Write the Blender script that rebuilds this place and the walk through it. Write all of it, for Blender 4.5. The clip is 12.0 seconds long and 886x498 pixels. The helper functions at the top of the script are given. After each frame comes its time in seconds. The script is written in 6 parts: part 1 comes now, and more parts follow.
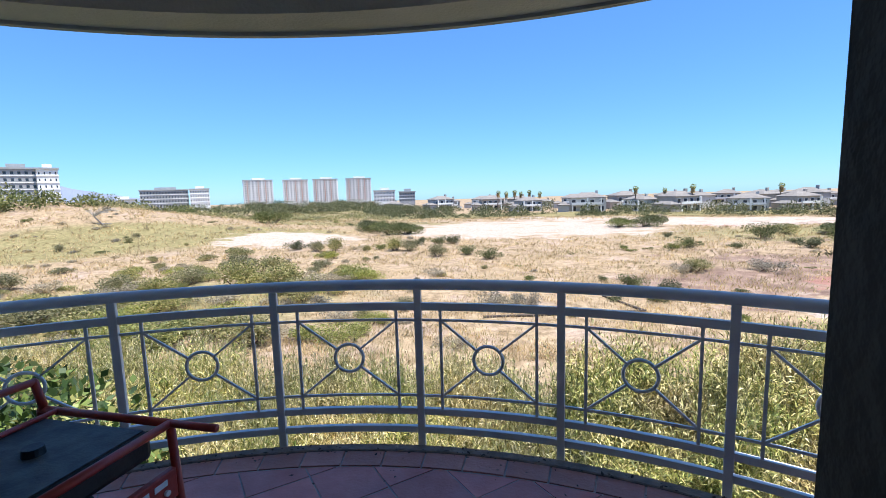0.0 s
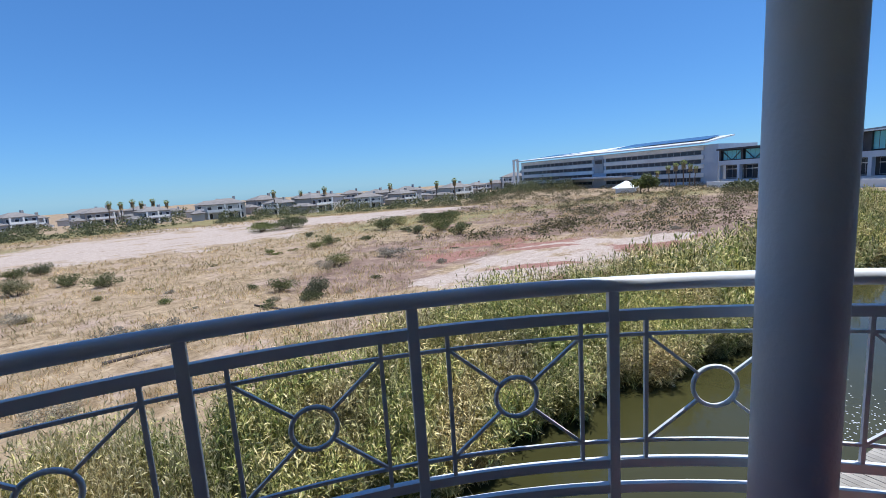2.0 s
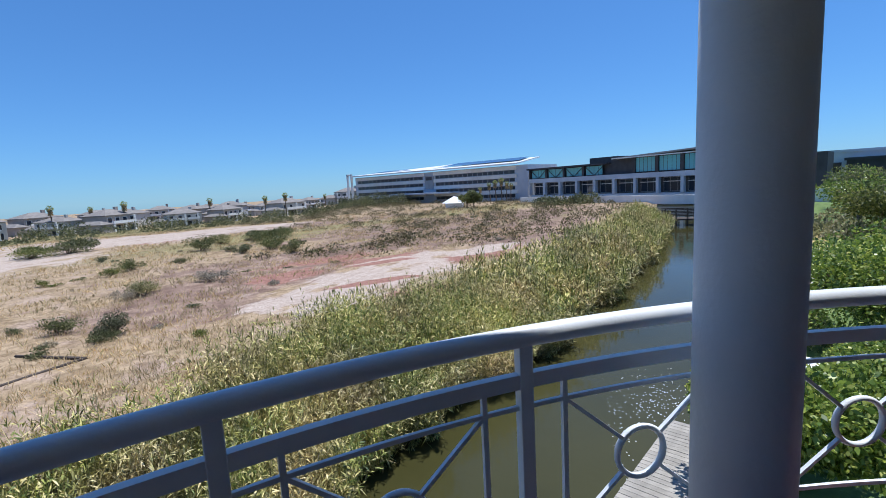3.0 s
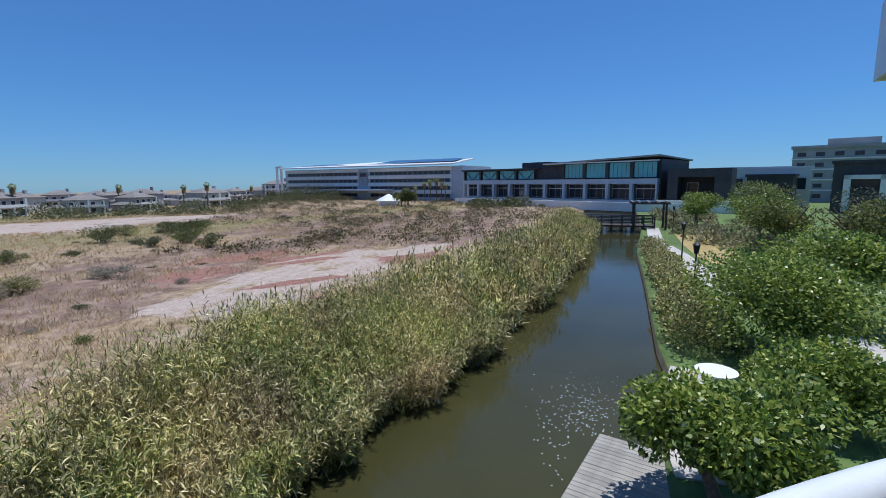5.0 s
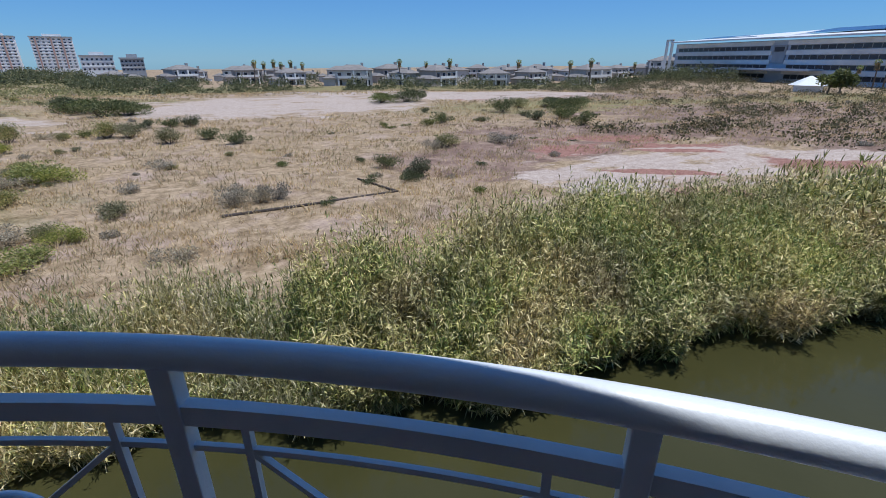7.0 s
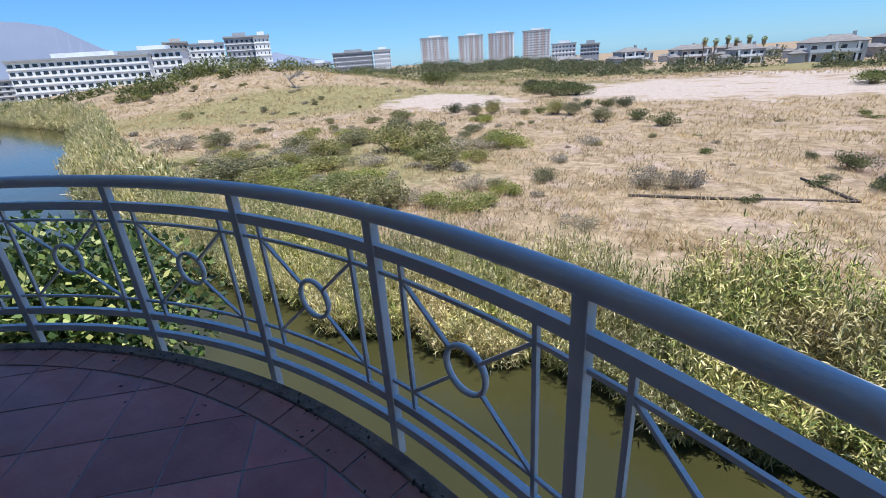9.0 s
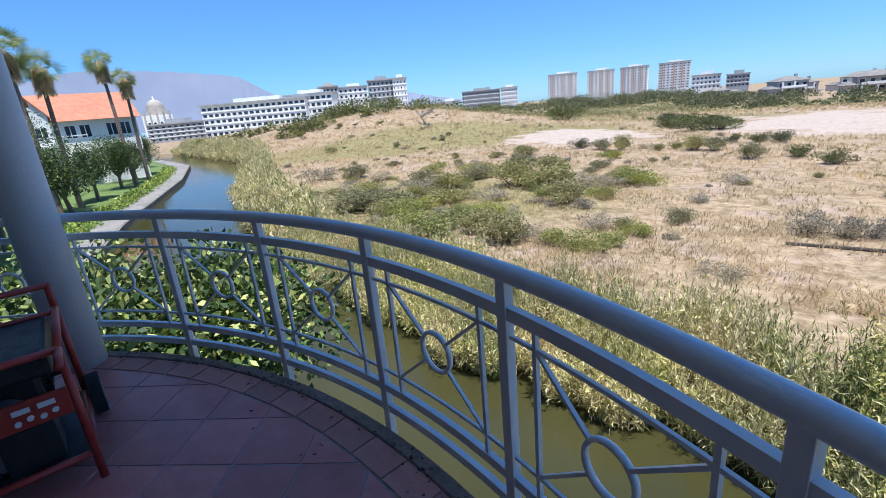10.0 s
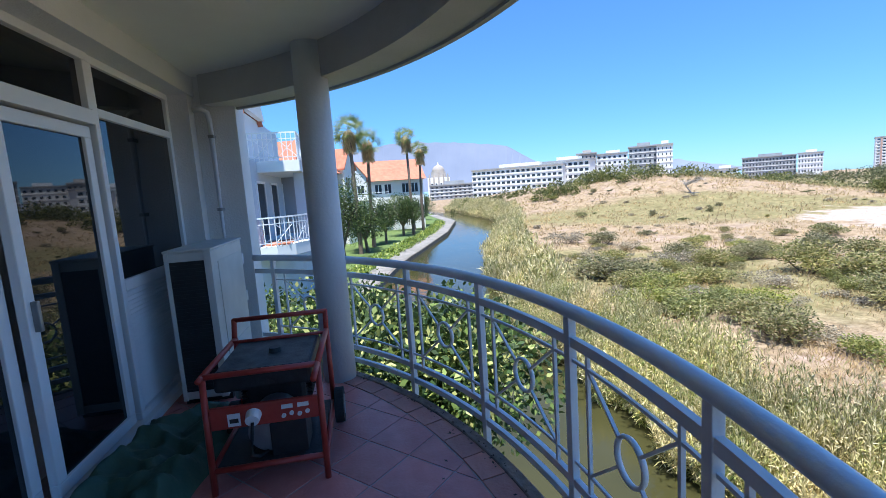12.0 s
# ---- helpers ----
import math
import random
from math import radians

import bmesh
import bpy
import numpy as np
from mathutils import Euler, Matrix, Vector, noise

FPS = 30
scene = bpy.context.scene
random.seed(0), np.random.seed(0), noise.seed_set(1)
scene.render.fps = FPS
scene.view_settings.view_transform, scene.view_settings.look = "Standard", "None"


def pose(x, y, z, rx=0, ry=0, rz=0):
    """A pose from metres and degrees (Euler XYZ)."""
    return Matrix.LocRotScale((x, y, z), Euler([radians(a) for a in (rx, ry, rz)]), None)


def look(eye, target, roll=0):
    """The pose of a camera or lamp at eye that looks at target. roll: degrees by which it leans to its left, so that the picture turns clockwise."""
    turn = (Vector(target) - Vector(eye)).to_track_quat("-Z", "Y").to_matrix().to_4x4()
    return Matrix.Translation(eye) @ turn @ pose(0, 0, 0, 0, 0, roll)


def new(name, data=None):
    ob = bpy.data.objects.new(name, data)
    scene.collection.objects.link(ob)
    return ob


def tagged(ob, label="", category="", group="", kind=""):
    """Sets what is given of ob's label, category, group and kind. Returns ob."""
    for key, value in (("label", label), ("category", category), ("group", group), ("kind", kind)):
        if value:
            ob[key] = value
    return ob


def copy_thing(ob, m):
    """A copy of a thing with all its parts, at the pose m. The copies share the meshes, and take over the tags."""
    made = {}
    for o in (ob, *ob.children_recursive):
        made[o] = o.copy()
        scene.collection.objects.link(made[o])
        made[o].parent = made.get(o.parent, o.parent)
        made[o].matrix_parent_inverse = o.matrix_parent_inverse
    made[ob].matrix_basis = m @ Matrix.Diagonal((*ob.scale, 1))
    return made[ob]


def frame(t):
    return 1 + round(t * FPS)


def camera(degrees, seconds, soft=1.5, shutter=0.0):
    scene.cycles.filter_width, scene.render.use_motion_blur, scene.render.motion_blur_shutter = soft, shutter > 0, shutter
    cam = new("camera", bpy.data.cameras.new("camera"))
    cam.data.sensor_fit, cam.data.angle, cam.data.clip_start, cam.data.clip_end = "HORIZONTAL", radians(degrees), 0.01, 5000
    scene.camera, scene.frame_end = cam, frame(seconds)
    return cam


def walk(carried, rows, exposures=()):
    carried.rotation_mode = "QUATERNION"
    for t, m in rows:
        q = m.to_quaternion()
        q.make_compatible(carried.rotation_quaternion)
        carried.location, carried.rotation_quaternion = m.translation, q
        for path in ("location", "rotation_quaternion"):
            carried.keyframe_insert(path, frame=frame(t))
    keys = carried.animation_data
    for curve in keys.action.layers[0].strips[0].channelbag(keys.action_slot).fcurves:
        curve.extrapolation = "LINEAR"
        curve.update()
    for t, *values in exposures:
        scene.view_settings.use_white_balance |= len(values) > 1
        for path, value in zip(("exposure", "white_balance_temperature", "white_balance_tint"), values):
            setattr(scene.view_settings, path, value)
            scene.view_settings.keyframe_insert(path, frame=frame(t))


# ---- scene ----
cam = camera(87.9, 12.0, soft=0.7)
PATH = [
    (0, (0.307, 0.482, 1.551), (0.304, 2.467, 1.306), -1.6),
    (0.25, (0.318, 0.531, 1.55), (0.500, 2.506, 1.290), -1.95),
    (0.5, (0.364, 0.564, 1.549), (0.725, 2.511, 1.274), -2.3),
    (1, (0.406, 0.749, 1.531), (1.197, 2.561, 1.227), -3.4),
    (1.5, (0.456, 0.955, 1.508), (1.593, 2.571, 1.195), -4.1),
    (2, (0.615, 1.229, 1.473), (1.947, 2.691, 1.177), -3.7),
    (2.5, (0.799, 1.466, 1.494), (2.364, 2.677, 1.201), -3.6),
    (3, (1.102, 1.727, 1.460), (2.863, 2.635, 1.186), -3.2),
    (3.5, (1.43, 1.894, 1.440), (3.316, 2.513, 1.196), -2.5),
    (3.7, (1.548, 1.938, 1.438), (3.463, 2.467, 1.203), -2.1),
    (5.3, (2.115, 1.988, 1.439), (3.942, 2.73, 1.106), 0.7),
    (5.5, (2.123, 1.954, 1.451), (3.886, 2.814, 1.063), 0.9),
    (6, (2.025, 1.92, 1.515), (3.599, 3.039, 0.993), 0.8),
    (6.5, (1.931, 1.86, 1.480), (3.208, 3.254, 0.828), 0.8),
    (7, (1.843, 1.789, 1.489), (2.694, 3.431, 0.728), -0.1),
    (7.5, (1.878, 1.756, 1.468), (2.252, 3.536, 0.636), -1.0),
    (7.7, (1.878, 1.733, 1.472), (2.071, 3.533, 0.622), -1.2),
    (9.3, (1.714, 1.7, 1.49), (0.86, 3.355, 0.76), -4.6),
    (9.5, (1.676, 1.719, 1.505), (0.732, 3.339, 0.809), -4.9),
    (10, (1.63, 1.827, 1.519), (0.473, 3.344, 0.917), -5.3),
    (10.5, (1.641, 1.961, 1.531), (0.296, 3.351, 1.022), -5.1),
    (11, (1.681, 2.006, 1.557), (0.156, 3.233, 1.146), -4.7),
    (11.5, (1.701, 1.991, 1.571), (0.021, 3.026, 1.248), -4.4),
    (12, (1.721, 1.945, 1.565), (-0.1, 2.73, 1.307), -3.9),
]
# exposure of the clip's camera along the walk
EXPOSURE = [(0.0, 1.0, 6250, 10), (0.8, 0.6, 6100, 10), (1.5, 0.35, 5900, 10), (3.7, 0.3, 5850, 10), (5.3, -0.1, 5700, 10), (7.7, 0.1, 5800, 10), (9.5, 0.68, 5950, 10), (11.0, 0.78, 5950, 10), (12.0, 1.05, 5900, 10)]
walk(cam, [(t, look(eye, target, roll)) for t, eye, target, roll in PATH], EXPOSURE)

# ---- sky and sun ----
SUN_AZ, SUN_EL = 118.0, 74.0          # clockwise from +y, and height, in degrees
world = bpy.data.worlds.new("world")
scene.world = world
world.use_nodes = True
wn = world.node_tree.nodes
sky = wn.new("ShaderNodeTexSky")
sky.sky_type, sky.sun_disc = "NISHITA", False
sky.sun_elevation, sky.sun_rotation = radians(SUN_EL), radians(SUN_AZ)
sky.air_density, sky.dust_density, sky.ozone_density = 1.0, 0.0, 6.0
tint = wn.new("ShaderNodeMixRGB")
tint.blend_type, tint.inputs[0].default_value, tint.inputs[2].default_value = "MULTIPLY", 1.0, (0.52, 0.87, 1.27, 1)
soften = wn.new("ShaderNodeGamma")
soften.inputs["Gamma"].default_value = 0.74
world.node_tree.links.new(sky.outputs[0], soften.inputs[0])
world.node_tree.links.new(soften.outputs[0], tint.inputs[1])
world.node_tree.links.new(tint.outputs[0], wn["Background"].inputs[0])
wn["Background"].inputs[1].default_value = 0.124
sun = new("sun", bpy.data.lights.new("sun", "SUN"))
sun.data.energy, sun.data.angle, sun.data.color = 4.8, radians(0.5), (1.0, 0.95, 0.87)
sun_dir = Vector((math.sin(radians(SUN_AZ)) * math.cos(radians(SUN_EL)), math.cos(radians(SUN_AZ)) * math.cos(radians(SUN_EL)), math.sin(radians(SUN_EL))))
sun.matrix_world = Matrix.Translation((0, 0, 60)) @ sun_dir.to_track_quat("Z", "Y").to_matrix().to_4x4()


# ---- materials ----
def ramp(n, stops, interp="LINEAR"):
    r = n.new("ShaderNodeValToRGB")
    e = r.color_ramp.elements
    r.color_ramp.interpolation = interp
    while len(e) < len(stops):
        e.new(0.5)
    for el, (p, c) in zip(e, stops):
        el.position, el.color = p, (*c, 1)
    return r


def mat(name, c1, c2, scale=6.0, rough=0.7, metal=0.0, bump=0.15, bscale=None, detail=6.0, rand=0.0, spec=0.5, dirt=0.0, island=0.0, translucent=0.0):
    """Two-tone noise paint with fine relief, a second larger-scale stain, and optional variation by object or island."""
    m = bpy.data.materials.new(name)
    m.use_nodes = True
    n, l = m.node_tree.nodes, m.node_tree.links
    b = n["Principled BSDF"]
    tc = n.new("ShaderNodeTexCoord")
    t = n.new("ShaderNodeTexNoise")
    t.inputs["Scale"].default_value, t.inputs["Detail"].default_value = scale, detail
    l.new(tc.outputs["Object"], t.inputs["Vector"])
    r = ramp(n, [(0.3, c1), (0.7, c2)])
    l.new(t.outputs["Fac"], r.inputs[0])
    col = r.outputs[0]
    if dirt:
        t2 = n.new("ShaderNodeTexNoise")
        t2.inputs["Scale"].default_value, t2.inputs["Detail"].default_value = scale * 0.17, 8
        l.new(tc.outputs["Object"], t2.inputs["Vector"])
        r2 = ramp(n, [(0.42, (1, 1, 1)), (0.72, (1 - dirt,) * 3)])
        l.new(t2.outputs["Fac"], r2.inputs[0])
        mx = n.new("ShaderNodeMixRGB")
        mx.blend_type = "MULTIPLY"
        mx.inputs[0].default_value = 1
        l.new(col, mx.inputs[1])
        l.new(r2.outputs[0], mx.inputs[2])
        col = mx.outputs[0]
    if rand or island:
        src = n.new("ShaderNodeObjectInfo").outputs["Random"] if rand else n.new("ShaderNodeNewGeometry").outputs["Random Per Island"]
        k = rand or island
        mr = n.new("ShaderNodeMapRange")
        mr.inputs["To Min"].default_value, mr.inputs["To Max"].default_value = 1 - k, 1 + k
        l.new(src, mr.inputs["Value"])
        hs = n.new("ShaderNodeHueSaturation")
        l.new(mr.outputs[0], hs.inputs["Value"])
        l.new(col, hs.inputs["Color"])
        col = hs.outputs[0]
    l.new(col, b.inputs["Base Color"])
    b.inputs["Roughness"].default_value, b.inputs["Metallic"].default_value = rough, metal
    b.inputs["Specular IOR Level"].default_value = spec
    if bump:
        t3 = n.new("ShaderNodeTexNoise")
        t3.inputs["Scale"].default_value, t3.inputs["Detail"].default_value = bscale or scale * 6, 4
        l.new(tc.outputs["Object"], t3.inputs["Vector"])
        bp = n.new("ShaderNodeBump")
        bp.inputs["Strength"].default_value, bp.inputs["Distance"].default_value = bump, 0.02
        l.new(t3.outputs["Fac"], bp.inputs["Height"])
        l.new(bp.outputs[0], b.inputs["Normal"])
    if translucent:
        tr = n.new("ShaderNodeBsdfTranslucent")
        l.new(col, tr.inputs["Color"])
        ms = n.new("ShaderNodeMixShader")
        ms.inputs[0].default_value = translucent
        l.new(b.outputs[0], ms.inputs[1])
        l.new(tr.outputs[0], ms.inputs[2])
        l.new(ms.outputs[0], n["Material Output"].inputs[0])
    return m


def leafmat(name, stops, rough=0.6, translucent=0.45, dry=None, patch=0.5, rand=0.0):
    """Foliage: each leaf takes its tone from a ramp by island; dry: a second ramp that takes over in patches."""
    m = bpy.data.materials.new(name)
    m.use_nodes = True
    n, l = m.node_tree.nodes, m.node_tree.links
    b = n["Principled BSDF"]
    island = n.new("ShaderNodeNewGeometry").outputs["Random Per Island"]
    tc = n.new("ShaderNodeTexCoord")

    def noise_fac(scale, detail=3):
        t = n.new("ShaderNodeTexNoise")
        t.inputs["Scale"].default_value, t.inputs["Detail"].default_value = scale, detail
        l.new(tc.outputs["Object"], t.inputs["Vector"])
        return t.outputs["Fac"]

    def blend(a, c, fac, kind="MIX"):
        mx = n.new("ShaderNodeMixRGB")
        mx.blend_type = kind
        if isinstance(fac, float):
            mx.inputs[0].default_value = fac
        else:
            l.new(fac, mx.inputs[0])
        l.new(a, mx.inputs[1])
        l.new(c, mx.inputs[2])
        return mx.outputs[0]

    r = ramp(n, stops)
    l.new(island, r.inputs[0])
    col = r.outputs[0]
    if dry:
        rd = ramp(n, dry)
        l.new(island, rd.inputs[0])
        pick = ramp(n, [(patch - 0.12, (0, 0, 0)), (patch + 0.12, (1, 1, 1))])
        l.new(noise_fac(0.55, 4), pick.inputs[0])
        col = blend(col, rd.outputs[0], pick.outputs[0])
    r2 = ramp(n, [(0.35, (0.7, 0.72, 0.7)), (0.65, (1.25, 1.2, 1.1))])
    l.new(noise_fac(0.35), r2.inputs[0])
    col = blend(col, r2.outputs[0], 1.0, "MULTIPLY")
    if rand:
        mr = n.new("ShaderNodeMapRange")
        mr.inputs["To Min"].default_value, mr.inputs["To Max"].default_value = 1 - rand, 1 + rand
        l.new(n.new("ShaderNodeObjectInfo").outputs["Random"], mr.inputs["Value"])
        hs = n.new("ShaderNodeHueSaturation")
        l.new(mr.outputs[0], hs.inputs["Value"])
        l.new(mr.outputs[0], hs.inputs["Saturation"])
        l.new(col, hs.inputs["Color"])
        col = hs.outputs[0]
    l.new(col, b.inputs["Base Color"])
    b.inputs["Roughness"].default_value = rough
    tr = n.new("ShaderNodeBsdfTranslucent")
    l.new(col, tr.inputs["Color"])
    ms = n.new("ShaderNodeMixShader")
    ms.inputs[0].default_value = translucent
    l.new(b.outputs[0], ms.inputs[1])
    l.new(tr.outputs[0], ms.inputs[2])
    l.new(ms.outputs[0], n["Material Output"].inputs[0])
    return m


def glassmat(name, tint, rough=0.02):
    """Dark mirror-like window glass of a room seen from outside in daylight."""
    m = bpy.data.materials.new(name)
    m.use_nodes = True
    b = m.node_tree.nodes["Principled BSDF"]
    b.inputs["Base Color"].default_value = (*tint, 1)
    b.inputs["Roughness"].default_value = rough
    b.inputs["IOR"].default_value = 1.5
    b.inputs["Coat Weight"].default_value = 0.0
    b.inputs["Coat Roughness"].default_value = 0.02
    return m


M_WALL = mat("painted_plaster", (0.70, 0.71, 0.71), (0.76, 0.77, 0.77), 3, 0.85, bump=0.25, bscale=60, dirt=0.18)
M_CEIL = mat("ceiling_plaster", (0.76, 0.76, 0.71), (0.82, 0.82, 0.77), 2, 0.9, bump=0.1, dirt=0.12)
M_BEAM = mat("beam_plaster", (0.50, 0.51, 0.52), (0.58, 0.59, 0.60), 2.5, 0.85, bump=0.2, bscale=50, dirt=0.25)
M_COL = mat("column_paint", (0.62, 0.65, 0.69), (0.67, 0.70, 0.74), 3, 0.7, bump=0.15, bscale=40, dirt=0.15)
M_RAIL = mat("rail_paint", (0.66, 0.69, 0.73), (0.72, 0.75, 0.78), 8, 0.38, bump=0.06, bscale=90, dirt=0.12)
M_FRAME = mat("white_frame", (0.74, 0.76, 0.78), (0.80, 0.82, 0.83), 4, 0.45, bump=0.05, dirt=0.12)
M_GLASS = glassmat("window_glass", (0.008, 0.009, 0.011))
M_TILE = mat("terracotta_tile", (0.54, 0.18, 0.16), (0.66, 0.26, 0.23), 7, 0.32, bump=0.15, bscale=50, rand=0.16, dirt=0.3)
M_EDGE = mat("edge_brick", (0.50, 0.20, 0.16), (0.62, 0.29, 0.23), 8, 0.5, bump=0.2, bscale=60, rand=0.15, dirt=0.35)
M_GROUT = mat("grout", (0.36, 0.30, 0.29), (0.48, 0.42, 0.40), 20, 0.95, bump=0.3)
M_RED = mat("red_paint", (0.36, 0.035, 0.025), (0.46, 0.06, 0.04), 12, 0.4, bump=0.08, dirt=0.4)
M_BLACK = mat("black_metal", (0.012, 0.012, 0.013), (0.03, 0.03, 0.032), 10, 0.5, bump=0.15, dirt=0.2)
M_GREY = mat("grey_metal", (0.25, 0.26, 0.27), (0.36, 0.37, 0.38), 9, 0.4, metal=0.6, bump=0.1, dirt=0.3)
M_RUBBER = mat("rubber", (0.015, 0.015, 0.015), (0.03, 0.03, 0.03), 20, 0.85)
M_ACWHITE = mat("ac_casing", (0.60, 0.61, 0.58), (0.68, 0.68, 0.65), 5, 0.5, bump=0.05, dirt=0.25)
M_TARP = mat("green_tarp", (0.03, 0.075, 0.05), (0.05, 0.11, 0.075), 6, 0.6, bump=0.3, bscale=40)
M_WHITEP = mat("white_plastic", (0.72, 0.73, 0.74), (0.8, 0.81, 0.82), 5, 0.4, bump=0.03)
M_CONC = mat("concrete", (0.30, 0.28, 0.25), (0.42, 0.39, 0.35), 3, 0.9, bump=0.3, bscale=30, dirt=0.35)
M_WALK = mat("walk_paving", (0.20, 0.185, 0.17), (0.30, 0.28, 0.255), 2.5, 0.9, bump=0.3, bscale=25, dirt=0.35)
M_PAVE = mat("pale_paving", (0.42, 0.39, 0.35), (0.54, 0.50, 0.45), 2.5, 0.9, bump=0.25, bscale=30, dirt=0.25)
M_DECK = mat("deck_board", (0.30, 0.275, 0.24), (0.40, 0.37, 0.325), 5, 0.85, bump=0.3, bscale=40, rand=0.12, dirt=0.25)
M_BARK = mat("bark", (0.10, 0.075, 0.055), (0.22, 0.17, 0.13), 9, 0.95, bump=0.6, bscale=25)
M_DARKWOOD = mat("dark_timber", (0.045, 0.035, 0.03), (0.09, 0.07, 0.06), 6, 0.9, bump=0.3)
M_BWHITE = mat("white_render", (0.76, 0.76, 0.74), (0.84, 0.84, 0.82), 0.6, 0.85, bump=0.05, dirt=0.15)
M_BBEIGE = mat("beige_render", (0.36, 0.32, 0.28), (0.46, 0.41, 0.36), 0.5, 0.85, bump=0.05, rand=0.12, dirt=0.15)
M_BGREY = mat("grey_render", (0.30, 0.31, 0.32), (0.38, 0.39, 0.40), 0.5, 0.8, bump=0.05, dirt=0.15)
M_BBLUE = mat("pale_blue_render", (0.46, 0.52, 0.60), (0.54, 0.60, 0.68), 0.4, 0.8, bump=0.03, dirt=0.12)
M_BDARK = mat("dark_cladding", (0.035, 0.035, 0.04), (0.06, 0.06, 0.065), 0.8, 0.6, bump=0.05)
M_TERRA = mat("terracotta_roof", (0.40, 0.145, 0.085), (0.52, 0.21, 0.125), 1.5, 0.85, bump=0.3, bscale=12, dirt=0.15)
M_SLATE = mat("grey_roof", (0.16, 0.145, 0.135), (0.24, 0.22, 0.205), 1.2, 0.85, bump=0.2, dirt=0.2)
M_BPINK = mat("brick_render", (0.46, 0.30, 0.24), (0.54, 0.37, 0.30), 0.3, 0.85, bump=0.03)
M_BVILLA = mat("pale_render", (0.46, 0.45, 0.42), (0.56, 0.55, 0.52), 0.6, 0.85, bump=0.05, rand=0.15, dirt=0.15)
M_WINDOW = glassmat("far_window", (0.03, 0.04, 0.055), 0.08)
M_TEAL = glassmat("teal_glass", (0.17, 0.50, 0.55), 0.05)
M_SOLAR = glassmat("solar_panel", (0.03, 0.05, 0.11), 0.15)
M_WROOF = mat("white_metal_roof", (0.68, 0.68, 0.68), (0.76, 0.76, 0.76), 1, 0.4, bump=0.02)
# distance haze is put into the mountain's blue-grey base colour
M_MOUNT = mat("mountain_haze_tint", (0.17, 0.20, 0.27), (0.20, 0.23, 0.30), 0.004, 1.0, bump=0, spec=0.0)

L_REED = leafmat("reed_leaf", [(0.0, (0.04, 0.07, 0.015)), (0.35, (0.17, 0.23, 0.045)), (0.6, (0.38, 0.40, 0.10)), (0.8, (0.62, 0.56, 0.21)), (1.0, (0.80, 0.70, 0.38))], translucent=0.15,
                 dry=[(0.0, (0.08, 0.06, 0.025)), (0.35, (0.33, 0.24, 0.10)), (0.7, (0.54, 0.45, 0.20)), (1.0, (0.90, 0.76, 0.48))], patch=0.55)
L_STRAW = leafmat("dry_grass", [(0.0, (0.364, 0.266, 0.140)), (0.5, (0.560, 0.420, 0.238)), (0.85, (0.700, 0.560, 0.350)), (1.0, (0.280, 0.280, 0.098))])
L_SHRUB = leafmat("shrub_leaf", [(0.0, (0.10, 0.105, 0.04)), (0.4, (0.26, 0.26, 0.105)), (0.8, (0.44, 0.40, 0.19)), (1.0, (0.52, 0.42, 0.27))], rand=0.2)
L_SHRUBB = leafmat("bright_shrub_leaf", [(0.0, (0.13, 0.155, 0.04)), (0.5, (0.31, 0.34, 0.085)), (1.0, (0.50, 0.46, 0.17))], rand=0.15)
L_SHRUBD = leafmat("dark_shrub_leaf", [(0.0, (0.055, 0.07, 0.028)), (0.6, (0.155, 0.175, 0.068)), (1.0, (0.29, 0.28, 0.13))], rand=0.25)
L_FLATS = leafmat("flats_scrub_leaf", [(0.0, (0.045, 0.05, 0.02)), (0.5, (0.115, 0.115, 0.048)), (1.0, (0.22, 0.19, 0.095))], dry=[(0.0, (0.06, 0.045, 0.03)), (0.5, (0.16, 0.12, 0.075)), (1.0, (0.30, 0.23, 0.15))], patch=0.56)
L_SHRUBG = leafmat("grey_shrub_leaf", [(0.0, (0.18, 0.15, 0.11)), (0.5, (0.38, 0.33, 0.25)), (1.0, (0.58, 0.52, 0.41))], rand=0.2)
L_TREE = leafmat("tree_leaf", [(0.0, (0.05, 0.10, 0.02)), (0.5, (0.21, 0.30, 0.05)), (0.85, (0.42, 0.48, 0.095)), (1.0, (0.60, 0.60, 0.18))], rough=0.4, translucent=0.35)
L_CLIP = leafmat("clipped_tree_leaf", [(0.0, (0.02, 0.045, 0.014)), (0.5, (0.06, 0.105, 0.026)), (0.85, (0.14, 0.19, 0.05)), (1.0, (0.26, 0.28, 0.10))], rough=0.45, translucent=0.25)
L_FIG = leafmat("fig_leaf", [(0.0, (0.022, 0.045, 0.014)), (0.45, (0.055, 0.105, 0.022)), (0.75, (0.19, 0.26, 0.055)), (1.0, (0.58, 0.56, 0.21))], translucent=0.15)
L_PALM = leafmat("palm_leaf", [(0.0, (0.08, 0.14, 0.04)), (0.6, (0.22, 0.29, 0.09)), (1.0, (0.48, 0.42, 0.20))])


# ---- mesh helpers ----
def mesh_of(name, bm, material, smooth=False):
    me = bpy.data.meshes.new(name)
    bm.normal_update()
    bm.to_mesh(me)
    bm.free()
    for mm in (material if isinstance(material, (list, tuple)) else [material]):
        me.materials.append(mm)
    if smooth:
        me.shade_smooth()
    return me


def part(name, bm, material, parent=None, label="", smooth=False):
    ob = new(name, mesh_of(name, bm, material, smooth))
    if parent is not None:
        ob.parent = parent
    if label:
        tagged(ob, label)
    return ob


def thing(name, label, category, m=None, group="", kind=""):
    ob = new(name)
    ob.empty_display_size = 0.2
    if m is not None:
        ob.matrix_world = m
    return tagged(ob, label, category, group, kind)


